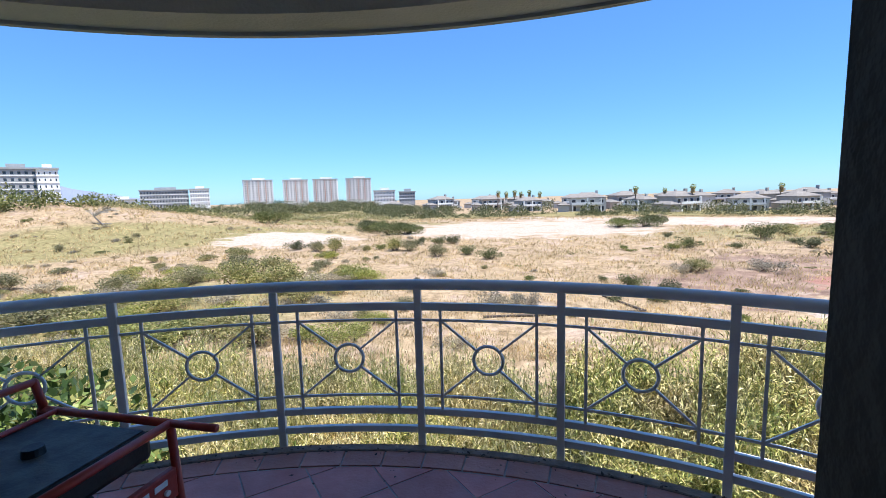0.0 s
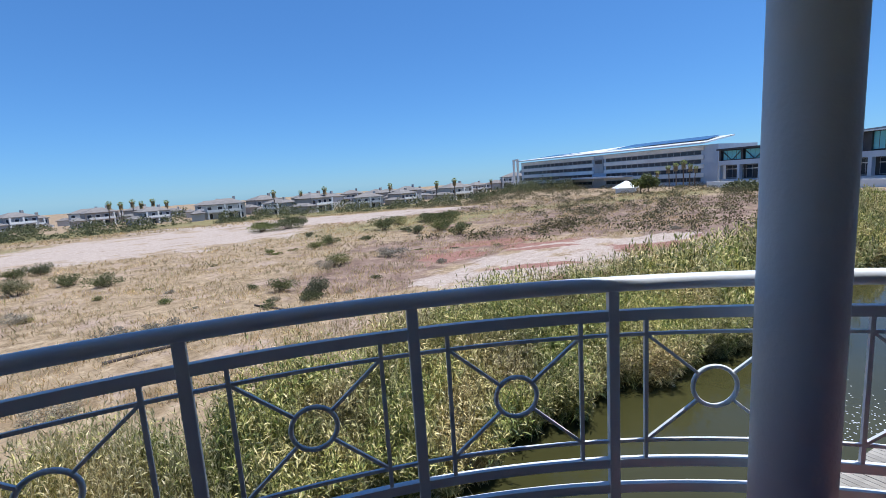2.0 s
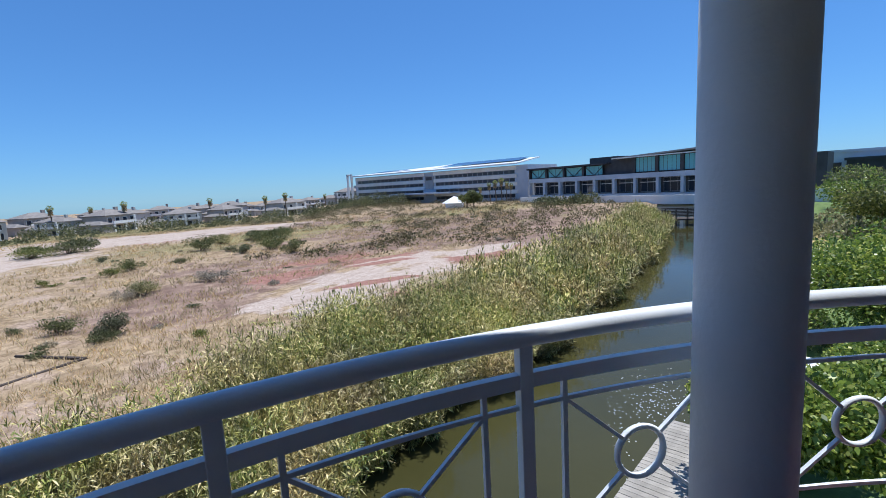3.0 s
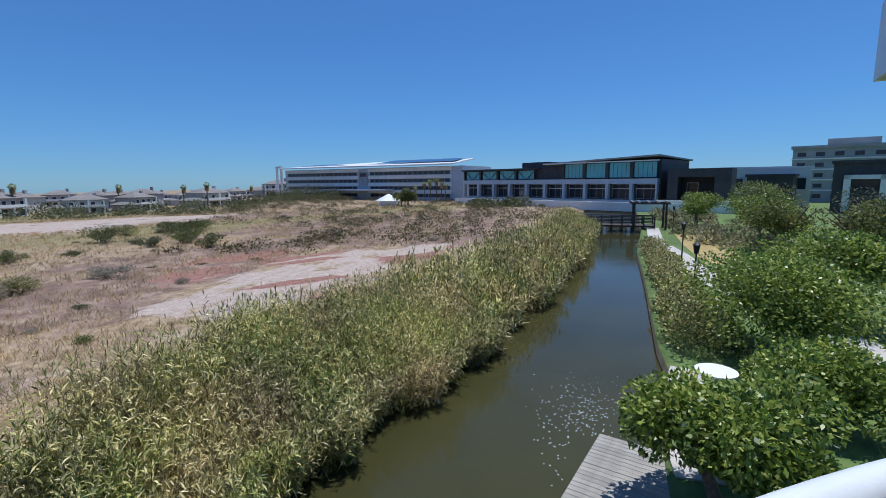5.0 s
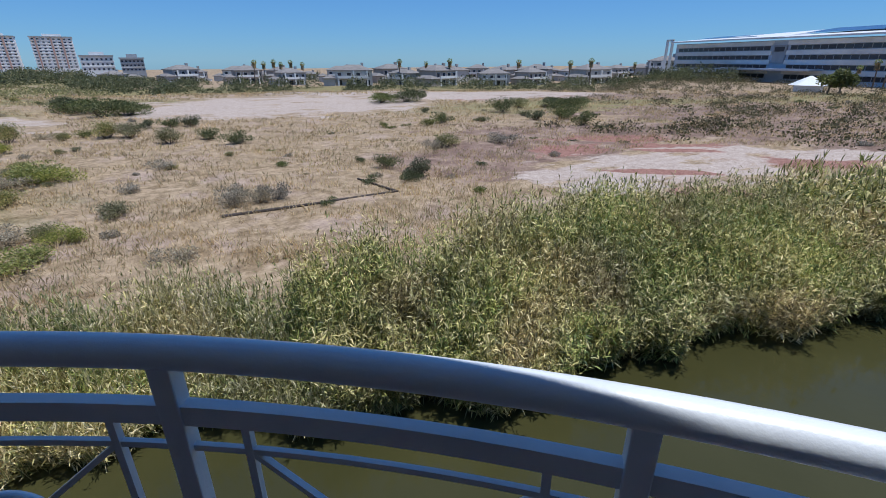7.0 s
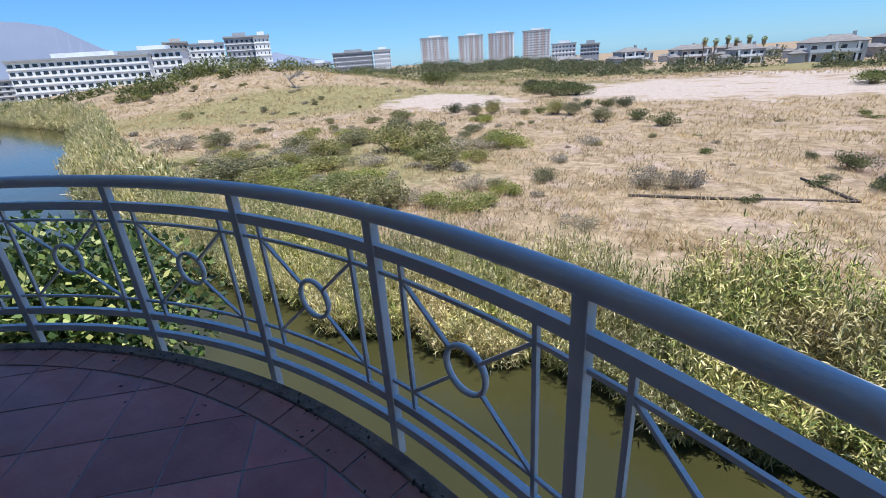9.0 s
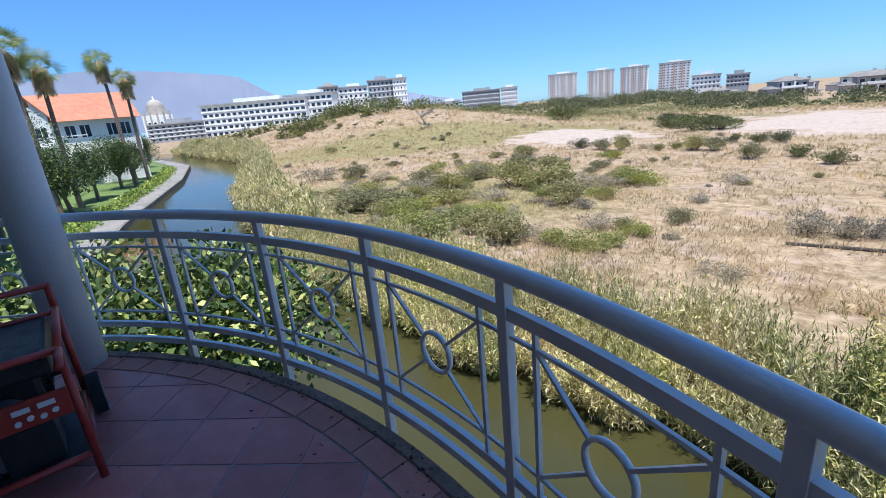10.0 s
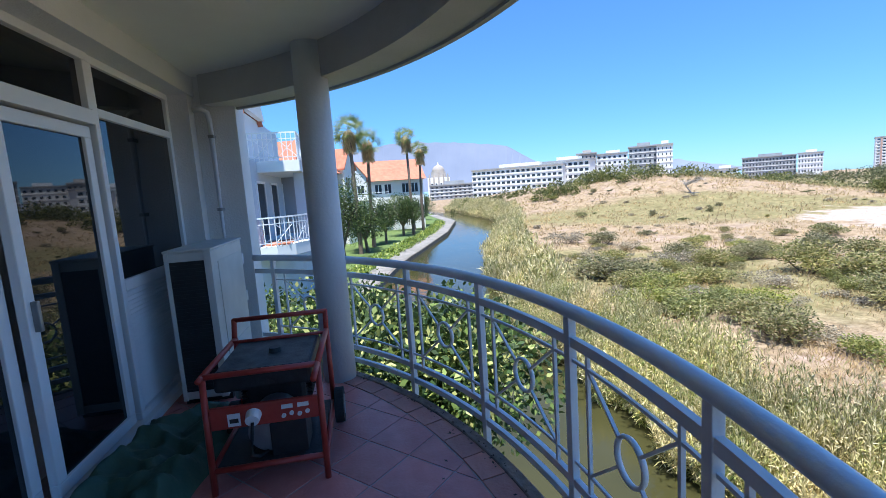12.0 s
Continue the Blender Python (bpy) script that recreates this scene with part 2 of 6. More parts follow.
def box(bm, x0, x1, y0, y1, z0, z1, bevel=0.0, m=None):
    g = bmesh.ops.create_cube(bm, size=1.0)["verts"]
    for v in g:
        v.co = Vector((x0 + (v.co.x + 0.5) * (x1 - x0), y0 + (v.co.y + 0.5) * (y1 - y0), z0 + (v.co.z + 0.5) * (z1 - z0)))
    if bevel:
        es = list({e for v in g for e in v.link_edges})
        r = bmesh.ops.bevel(bm, geom=es, offset=bevel, segments=2, affect="EDGES", profile=0.5)
        g = list({v for f in r["faces"] for v in f.verts} | {v for v in g if v.is_valid})
    if m is not None:
        bmesh.ops.transform(bm, matrix=m, verts=[v for v in g if v.is_valid])
    return bm


def boxm(x0, x1, y0, y1, z0, z1, bevel=0.0, m=None):
    return box(bmesh.new(), x0, x1, y0, y1, z0, z1, bevel, m)


def tube(bm, a, b, r, r2=None, seg=10, caps=True):
    a, b = Vector(a), Vector(b)
    d = b - a
    q = d.to_track_quat("Z", "Y").to_matrix().to_4x4()
    bmesh.ops.create_cone(bm, cap_ends=caps, segments=seg, radius1=r, radius2=r if r2 is None else r2, depth=d.length, matrix=Matrix.Translation((a + b) / 2) @ q)
    return bm


def sweep(bm, pts, prof, closed=False, ups=None):
    """Sweep a closed 2D profile [(side, up)] along points; side is to the right of the way, up is z."""
    rings = []
    n = len(pts)
    for i, p in enumerate(pts):
        a = Vector(pts[i - 1] if (i or closed) else pts[i])
        b = Vector(pts[(i + 1) % n] if (i < n - 1 or closed) else pts[i])
        d = (b - a).normalized()
        side = d.cross(Vector((0, 0, 1))).normalized()
        up = side.cross(d)
        rings.append([bm.verts.new(Vector(p) + side * s + up * u) for s, u in prof])
    k = len(prof)
    for i in range(n if closed else n - 1):
        r0, r1 = rings[i], rings[(i + 1) % n]
        for j in range(k):
            bm.faces.new((r0[j], r0[(j + 1) % k], r1[(j + 1) % k], r1[j]))
    if not closed:
        bm.faces.new(rings[0][::-1])
        bm.faces.new(rings[-1])
    bmesh.ops.recalc_face_normals(bm, faces=bm.faces)
    return bm


def rect(w, h):
    return [(-w / 2, -h / 2), (w / 2, -h / 2), (w / 2, h / 2), (-w / 2, h / 2)]


def circ(r, n=10):
    return [(r * math.cos(2 * math.pi * i / n), r * math.sin(2 * math.pi * i / n)) for i in range(n)]


def cards(name, base, axis, wide, normal_jit=0.0, bend=0.0):
    """A mesh of many leaves: each a pair of triangles (a pointed lozenge) from base along axis, wide across. Arrays n x 3."""
    n = len(base)
    mid = base + axis * 0.45 + np.c_[np.zeros((n, 2)), np.full(n, bend)] * np.linalg.norm(axis, axis=1, keepdims=True)
    tip = base + axis
    co = np.stack([base, mid + wide * 0.5, tip, mid - wide * 0.5], 1).reshape(-1, 3).astype(np.float32)
    me = bpy.data.meshes.new(name)
    me.vertices.add(4 * n)
    me.vertices.foreach_set("co", co.ravel())
    me.loops.add(4 * n)
    me.loops.foreach_set("vertex_index", np.arange(4 * n, dtype=np.int32))
    me.polygons.add(n)
    me.polygons.foreach_set("loop_start", np.arange(0, 4 * n, 4, dtype=np.int32))
    me.update()
    me.validate()
    return me


def unit(a):
    return a / np.maximum(np.linalg.norm(a, axis=1, keepdims=True), 1e-9)


# ---- the balcony's own axes: u along the house front, v outwards ----
CX, CY, AXIS = -0.40, -0.77, 13.8
BAL = pose(CX, CY, 0, 0, 0, -AXIS)
R_RAIL, R_FLOOR, R_BEAM_OUT, R_BEAM_IN = 4.01, 3.95, 4.08, 3.80
V_WIN, V_WALL, Z_CEIL, Z_BEAM = 1.45, 1.64, 2.78, 2.505
POST_A = [-6.06 - 12.6 * k for k in range(4, -1, -1)] + [6.0 + 11.93 * k for k in range(5)]


def arc(r, a0, a1, z, n):
    return [(r * math.sin(radians(a0 + (a1 - a0) * i / n)), r * math.cos(radians(a0 + (a1 - a0) * i / n)), z) for i in range(n + 1)]


def arc_v(r, v):
    """Angle at which a circle of radius r reaches the line v."""
    return math.degrees(math.acos(v / r))
# ---- ground, one sheet out to the horizon, with the canal cut into it ----
Z_MARSH, Z_WATER, Z_BANK = -4.1, -4.8, -4.42
FAR_X = [-400, -200, -130, -111, -67, -44, -32, -13.5, -5, -0.4, 2.8, 6.4, 10, 16, 18.5, 27, 40, 53, 64, 100, 140]
FAR_Y = [66, 63, 58, 54.5, 43, 29, 21, 12.3, 10.8, 10.2, 9.3, 8.3, 7.8, 6.6, 6.2, 5.1, 3.8, 3.5, 3.6, 4.5, 6]
NEAR_X = [-400, -200, -130, -100, -76, -57, -41, -36, -26, -16, -8, -4.5, -2, 0, 9.8, 12.8, 16.8, 19.4, 30.6, 43.6, 51, 62, 100, 140]
NEAR_Y = [60, 56, 50, 44.5, 38.2, 28, 17.6, 14.2, 8.8, 6.2, 4.6, 4.0, 2.0, 0.8, 0.6, 0.5, -0.2, -0.1, -0.6, -1.0, -1.7, -2.7, -4.5, -7]


def far_y(x):
    return np.interp(x, FAR_X, FAR_Y)


def near_y(x):
    return np.interp(x, NEAR_X, NEAR_Y)


def smooth(lo, hi, v):
    t = np.clip((v - lo) / (hi - lo), 0, 1)
    return t * t * (3 - 2 * t)


def hill(x, y):
    """The sandy rise beyond the canal's bend, and low swells elsewhere on the marsh."""
    d = ((x + 66) / 34) ** 2 + ((y - 74) / 20) ** 2
    h = 5.4 * np.exp(-d * 1.1)
    d2 = ((x + 120) / 40) ** 2 + ((y - 95) / 25) ** 2
    h = h + 4.0 * np.exp(-d2)
    r = np.hypot(x, y)
    far = np.clip((r - 250) / 400, 0, 1)
    az = np.degrees(np.arctan2(x, y))
    dip = smooth(90, 150, r) * smooth(-12, -4, az) * (1 - smooth(44, 52, az))
    return h - far * 40.0 - 3.2 * dip


def ground_z(x, y):
    x, y = np.asarray(x, float), np.asarray(y, float)
    f, n = far_y(x), near_y(x)
    rise = np.clip((y - f - 0.2) / 2.5, 0, 1)
    z = np.where(y > f, Z_WATER - 0.25 + (Z_MARSH - Z_WATER + 0.25) * rise, Z_BANK)
    z = np.where((y <= f) & (y > n), -5.9, z)
    wob = 0.10 * np.sin(x * 0.31 + 1.3 * np.sin(y * 0.17)) * np.cos(y * 0.27 + x * 0.05) + 0.04 * np.sin(x * 1.3 + y * 0.7) * np.sin(y * 1.1)
    return np.where(y > f, z + rise * (hill(x, y) + wob), z)


def build_ground():
    xs = np.unique(np.r_[-3000, -2000, -1200, -800, -500, np.arange(-400, -130, 15), np.arange(-130, -40, 2.5), np.arange(-40, 50, 0.6), np.arange(50, 130, 2.5), np.arange(130, 400, 15), 500, 800, 1200, 2000, 3000])
    up = np.r_[0.0, 0.25, 0.6, 1.0, 1.5, np.arange(2, 40, 0.7), np.arange(40, 100, 2.5), np.arange(100, 300, 12), 400, 600, 900, 1400, 2200, 3200]
    down = -np.r_[0.02, 0.5, 1.5, 3, 6, 10, 16, 25, 40, 70, 120, 250, 600, 1400, 3200][::-1]
    rows = []
    for x in xs:
        f, n = float(far_y(x)), float(near_y(x))
        ys = np.r_[n + down, n + 0.03, n + (f - n) * 0.5, f - 0.03, f + 0.02 + up]
        rows.append(ys)
    Y = np.array(rows)
    X = np.repeat(xs[:, None], Y.shape[1], 1)
    Z = ground_z(X, Y)
    nx, ny = X.shape
    idx = np.arange(nx * ny).reshape(nx, ny)
    faces = np.stack([idx[:-1, :-1], idx[1:, :-1], idx[1:, 1:], idx[:-1, 1:]], -1).reshape(-1, 4)
    me = bpy.data.meshes.new("ground")
    me.from_pydata(np.stack([X, Y, Z], -1).reshape(-1, 3).tolist(), [], faces.tolist())
    me.shade_smooth()
    return new("ground", me)


def mask_ellipses(n, l, pos, ells, noise_out, amount):
    """The largest of several soft ellipses (x, y, half length, half width, turn), edges broken by noise."""
    out = None
    for ex, ey, ea, eb, turn in ells:
        mp = n.new("ShaderNodeMapping")
        mp.vector_type = "TEXTURE"
        mp.inputs["Location"].default_value = (ex, ey, 0)
        mp.inputs["Rotation"].default_value = (0, 0, radians(turn))
        mp.inputs["Scale"].default_value = (ea, eb, 1000)
        l.new(pos, mp.inputs["Vector"])
        ln = n.new("ShaderNodeVectorMath")
        ln.operation = "LENGTH"
        l.new(mp.outputs[0], ln.inputs[0])
        sb = n.new("ShaderNodeMath")
        sb.operation = "SUBTRACT"
        sb.inputs[0].default_value = 1.0
        l.new(ln.outputs["Value"], sb.inputs[1])
        if out is None:
            out = sb.outputs[0]
        else:
            mx = n.new("ShaderNodeMath")
            mx.operation = "MAXIMUM"
            l.new(out, mx.inputs[0])
            l.new(sb.outputs[0], mx.inputs[1])
            out = mx.outputs[0]
    ad = n.new("ShaderNodeMath")
    ad.operation = "MULTIPLY_ADD"
    ad.inputs[1].default_value = amount
    l.new(noise_out, ad.inputs[0])
    l.new(out, ad.inputs[2])
    return ad.outputs[0]


def ground_material():
    m = bpy.data.materials.new("marsh_ground")
    m.use_nodes = True
    n, l = m.node_tree.nodes, m.node_tree.links
    b = n["Principled BSDF"]
    b.inputs["Roughness"].default_value = 0.95
    b.inputs["Specular IOR Level"].default_value = 0.15
    geo = n.new("ShaderNodeNewGeometry")
    pos = geo.outputs["Position"]

    def nz(scale, detail=8, rough=0.6, stretch=None):
        t = n.new("ShaderNodeTexNoise")
        t.inputs["Scale"].default_value, t.inputs["Detail"].default_value, t.inputs["Roughness"].default_value = scale, detail, rough
        if stretch:
            mp = n.new("ShaderNodeMapping")
            mp.inputs["Scale"].default_value = stretch
            mp.inputs["Rotation"].default_value = (0, 0, radians(-8))
            l.new(pos, mp.inputs["Vector"])
            l.new(mp.outputs[0], t.inputs["Vector"])
        else:
            l.new(pos, t.inputs["Vector"])
        return t.outputs["Fac"]

    def mix(a, c, fac, blend="MIX"):
        mx = n.new("ShaderNodeMixRGB")
        mx.blend_type = blend
        if isinstance(fac, float):
            mx.inputs[0].default_value = fac
        else:
            l.new(fac, mx.inputs[0])
        for sock, v in ((mx.inputs[1], a), (mx.inputs[2], c)):
            if isinstance(v, tuple):
                sock.default_value = (*v, 1)
            else:
                l.new(v, sock)
        return mx.outputs[0]

    def step(v, lo, hi):
        mr = n.new("ShaderNodeMapRange")
        mr.interpolation_type = "SMOOTHSTEP"
        mr.inputs["From Min"].default_value, mr.inputs["From Max"].default_value = lo, hi
        l.new(v, mr.inputs["Value"])
        return mr.outputs[0]

    fine, grit, mid, big, broken = nz(2.2), nz(9.0, 4), nz(0.45), nz(0.07), nz(0.30, 10, 0.7, (0.7, 1.3, 1))
    blotch = nz(0.8, 9, 0.7)
    straw = ramp(n, [(0.25, (0.16, 0.115, 0.07)), (0.5, (0.31, 0.23, 0.145)), (0.75, (0.45, 0.345, 0.23))])
    l.new(fine, straw.inputs[0])
    sand = ramp(n, [(0.3, (0.29, 0.21, 0.16)), (0.7, (0.40, 0.31, 0.24))])
    l.new(fine, sand.inputs[0])
    col = mix(straw.outputs[0], sand.outputs[0], step(mid, 0.50, 0.66))
    green = ramp(n, [(0.3, (0.15, 0.135, 0.06)), (0.7, (0.30, 0.25, 0.125))])
    l.new(fine, green.inputs[0])
    gm = mask_ellipses(n, l, pos, [(-18, 24, 16, 8, 10), (-42, 52, 30, 12, 35), (-34, 60, 26, 10, 20), (70, 45, 55, 14, -12), (-60, 120, 60, 25, 0), (60, 25, 30, 8, -15), (20, 160, 150, 30, -10), (-20, 84, 26, 9, -4)], mid, 0.9)
    col = mix(col, green.outputs[0], step(gm, 0.45, 0.85))
    # darker tufts and bare pale spots, a metre or two across
    tuft = ramp(n, [(0.36, (0.66, 0.62, 0.55)), (0.5, (1.0, 1.0, 1.0)), (0.66, (1.16, 1.15, 1.15))])
    l.new(blotch, tuft.inputs[0])
    col = mix(col, tuft.outputs[0], 0.85, "MULTIPLY")
    # purple-brown dry samphire on the flats round the near pan
    brown = ramp(n, [(0.3, (0.11, 0.07, 0.055)), (0.5, (0.22, 0.15, 0.115)), (0.7, (0.38, 0.285, 0.215))])
    l.new(blotch, brown.inputs[0])
    bmask = mask_ellipses(n, l, pos, [(15.5, 25, 5, 4, -20), (22, 27, 9, 5, -10), (36, 29, 18, 6, -25), (50, 22, 22, 7, -22), (66, 30, 30, 12, -20), (44, 14, 8, 4, -30), (62, 62, 34, 8, -25), (14, 116, 40, 8, -5)], broken, 3.0)
    col = mix(col, brown.outputs[0], step(bmask, 1.35, 1.7))
    red = ramp(n, [(0.3, (0.20, 0.095, 0.075)), (0.7, (0.33, 0.185, 0.145))])
    l.new(fine, red.inputs[0])
    rm = mask_ellipses(n, l, pos, [(24, 25.5, 5, 2.4, 10), (30, 28, 8, 2.6, -25), (34, 16.5, 8, 2.6, -30), (31, 23, 5, 2, -30), (40, 66, 6, 3, -10), (19, 60, 7, 1.5, -5)], broken, 2.6)
    col = mix(col, red.outputs[0], step(rm, 1.5, 1.75))
    # white salt crust
    white = ramp(n, [(0.3, (0.34, 0.27, 0.22)), (0.7, (0.47, 0.39, 0.335))])
    l.new(fine, white.inputs[0])
    wm = mask_ellipses(n, l, pos, [(20.2, 19.0, 4.2, 4.6, 20), (24.5, 18.6, 6.5, 4.4, -20), (30, 20.0, 4.5, 3.2, -30), (36.5, 17.2, 6.0, 2.3, -42), (13, 70, 20, 17, -15), (2, 64, 9, 7, 0), (-18.5, 57.5, 9.5, 8, -10), (48, 72, 24, 11, -12), (28, 96, 16, 18, 0)], broken, 2.2)
    streak = nz(0.36, 9, 0.68, (0.55, 1.5, 1))
    both = n.new("ShaderNodeMath")
    both.operation = "MULTIPLY"
    l.new(step(wm, 1.15, 1.3), both.inputs[0])
    l.new(step(streak, 0.36, 0.43), both.inputs[1])
    col = mix(col, white.outputs[0], both.outputs[0])
    # red tongues growing over the crust
    rt = mask_ellipses(n, l, pos, [(23.6, 17.6, 4.2, 0.8, -40), (21.9, 14.2, 2.6, 1.2, -35), (34, 15.2, 3.2, 1.6, -30), (29.5, 21.8, 3.5, 0.8, -30)], broken, 1.6)
    col = mix(col, red.outputs[0], step(rt, 0.95, 1.1))
    speck = ramp(n, [(0.32, (0.62, 0.6, 0.58)), (0.5, (1.0, 1.0, 1.0)), (0.7, (1.14, 1.14, 1.12))])
    l.new(grit, speck.inputs[0])
    col = mix(col, speck.outputs[0], 0.8, "MULTIPLY")
    l.new(col, b.inputs["Base Color"])
    bp = n.new("ShaderNodeBump")
    bp.inputs["Strength"].default_value, bp.inputs["Distance"].default_value = 0.6, 0.12
    l.new(fine, bp.inputs["Height"])
    l.new(bp.outputs[0], b.inputs["Normal"])
    return m


ground = tagged(build_ground(), "dry sandy marsh with straw grass, salt pans and reddish flats", "ground", kind="structure")
ground.data.materials.append(ground_material())
ground.data.materials.append(mat("lawn", (0.07, 0.12, 0.025), (0.15, 0.21, 0.055), 1.6, 0.95, bump=0.5, bscale=25, dirt=0.3))
ground.data.materials.append(mat("canal_mud", (0.05, 0.04, 0.025), (0.09, 0.075, 0.045), 2, 0.8))
for poly in ground.data.polygons:
    c = poly.center
    poly.material_index = 1 if c.y < near_y(c.x) else 2 if c.y < far_y(c.x) + 0.1 else 0


def water_material():
    m = bpy.data.materials.new("canal_water")
    m.use_nodes = True
    n, l = m.node_tree.nodes, m.node_tree.links
    b = n["Principled BSDF"]
    b.inputs["Roughness"].default_value = 0.06
    b.inputs["IOR"].default_value = 1.33
    tc = n.new("ShaderNodeNewGeometry")
    t = n.new("ShaderNodeTexNoise")
    t.inputs["Scale"].default_value, t.inputs["Detail"].default_value = 0.22, 5
    l.new(tc.outputs["Position"], t.inputs["Vector"])
    r = ramp(n, [(0.35, (0.040, 0.039, 0.014)), (0.7, (0.056, 0.053, 0.020))])
    l.new(t.outputs["Fac"], r.inputs[0])
    l.new(r.outputs[0], b.inputs["Base Color"])
    t2 = n.new("ShaderNodeTexNoise")
    t2.inputs["Scale"].default_value, t2.inputs["Detail"].default_value = 2.2, 4
    l.new(tc.outputs["Position"], t2.inputs["Vector"])
    bp = n.new("ShaderNodeBump")
    bp.inputs["Strength"].default_value, bp.inputs["Distance"].default_value = 0.16, 0.05
    l.new(t2.outputs["Fac"], bp.inputs["Height"])
    l.new(bp.outputs[0], b.inputs["Normal"])
    return m


def build_water():
    xs = np.unique(np.r_[np.arange(-400, 141, 4), NEAR_X, FAR_X])
    v, f = [], []
    for i, x in enumerate(xs):
        v += [(x, float(near_y(x)) - 0.05, Z_WATER), (x, float(far_y(x)) + 0.9, Z_WATER)]
        if i:
            k = 2 * i
            f.append((k - 2, k, k + 1, k - 1))
    me = bpy.data.meshes.new("water")
    me.from_pydata(v, [], f)
    me.materials.append(water_material())
    return tagged(new("water", me), "still olive-green canal water between reeds and bank", "water", kind="structure")


build_water()


# ---- balcony structure ----
def sector(bm, r, a0, a1, v_back, z0, z1, n=48, holes=None):
    """A slab bounded by an arc in front and a straight back."""
    pts = arc(r, a0, a1, 0, n)
    top = [bm.verts.new((x, y, z1)) for x, y, _ in pts] + [bm.verts.new((pts[-1][0], v_back, z1)), bm.verts.new((pts[0][0], v_back, z1))]
    bot = [bm.verts.new((v.co.x, v.co.y, z0)) for v in top]
    bm.faces.new(top[::-1])
    bm.faces.new(bot)
    k = len(top)
    for i in range(k):
        bm.faces.new((top[i], top[(i + 1) % k], bot[(i + 1) % k], bot[i]))
    bmesh.ops.recalc_face_normals(bm, faces=bm.faces)
    return bm


U_FIN, V_FIN = 3.50, 2.00
A_END = arc_v(R_RAIL, V_FIN + 0.02)
a_floor = arc_v(R_FLOOR, V_FIN)
floor = part("floor", sector(bmesh.new(), R_FLOOR - 0.02, -a_floor, a_floor, V_FIN, -0.30, -0.004), M_GROUT)
tagged(floor, "balcony floor slab under dusty terracotta tiles", "floor", kind="structure").matrix_world = BAL
floor_in = part("floor_back", boxm(-U_FIN, U_FIN, V_WIN - 0.35, V_FIN, -0.30, -0.004), M_GROUT)
tagged(floor_in, "balcony floor slab beside the glazed front", "floor", kind="structure").matrix_world = BAL

bm = bmesh.new()
sector(bm, R_BEAM_IN + 0.05, -66, 66, 1.2, Z_CEIL, Z_CEIL + 0.2)
ceiling = part("ceiling", bm, M_CEIL)
tagged(ceiling, "plain off-white plastered balcony ceiling", "ceiling", kind="structure").matrix_world = BAL


def ring_beam():
    bm = bmesh.new()
    rm, w = (R_BEAM_IN + R_BEAM_OUT) / 2, R_BEAM_OUT - R_BEAM_IN
    sweep(bm, arc(rm, -63, 63, 0, 80), [(-w / 2, Z_BEAM), (w / 2, Z_BEAM), (w / 2, Z_CEIL + 0.22), (-w / 2, Z_CEIL + 0.22)])
    return bm


beam = part("beam", ring_beam(), M_BEAM)
tagged(beam, "curved grey plastered edge beam of the balcony roof", "beam", kind="structure").matrix_world = BAL
drip = bmesh.new()
sweep(drip, arc(R_BEAM_OUT + 0.012, -63, 63, 0, 80), [(-0.03, Z_BEAM - 0.02), (0.012, Z_BEAM - 0.02), (0.012, Z_BEAM + 0.03), (-0.03, Z_BEAM + 0.03)])
drip = part("trim", drip, M_BGREY)
tagged(drip, "thin drip edge along the curved beam", "trim", kind="structure").matrix_world = BAL

for side, name in ((-1, "wall_west"), (1, "wall_east")):
    u0, u1 = sorted((side * U_FIN, side * (U_FIN + 0.34)))
    w = part(name, boxm(u0, u1, 0.6, V_FIN, -4.5, Z_CEIL + 0.2, 0.004), M_WALL)
    tagged(w, "painted plaster side wall closing the balcony's end", "wall", kind="structure").matrix_world = BAL
# front wall round the recessed glazing: lintel and end piers
bm = boxm(-U_FIN, U_FIN, 1.18, V_WALL, 2.60, Z_CEIL + 0.2)
box(bm, -U_FIN, -3.36, 1.18, V_WALL - 0.02, -0.02, 2.60)
box(bm, 3.36, U_FIN, 1.18, V_WALL - 0.02, -0.02, 2.60)
w = part("wall_south", bm, M_WALL)
tagged(w, "painted plaster lintel over the balcony windows", "wall", kind="structure").matrix_world = BAL
# plain room behind, closing the place
bm = bmesh.new()
for b6 in ((-3.84, 3.84, -3.2, -3.0, -4.5, 3.0), (-3.84, -3.6, -3.0, 0.6, -4.5, 3.0), (3.6, 3.84, -3.0, 0.6, -4.5, 3.0), (-3.5, 3.5, -3.0, 1.1, -0.3, -0.02), (-3.5, 3.5, -3.0, 1.19, 2.75, 3.0), (-3.5, 3.5, 0.9, 1.15, -4.5, -0.32)):
    box(bm, *b6)
w = part("wall_room", bm, M_WALL)
tagged(w, "plain room walls behind the balcony glazing", "wall", kind="structure").matrix_world = BAL


def column(ang):
    u, v = 3.80 * math.sin(radians(ang)), 3.80 * math.cos(radians(ang))
    t = thing("column", "round grey-painted column from tiled floor to ceiling", "column", BAL @ pose(u, v, 0), "balcony columns", "structure")
    bm = bmesh.new()
    tube(bm, (0, 0, -0.012), (0, 0, Z_CEIL + 0.01), 0.138, 0.134, 40)
    part("shaft", bm, M_COL, t, smooth=True)
    return t


column(-42.0), column(38.6)


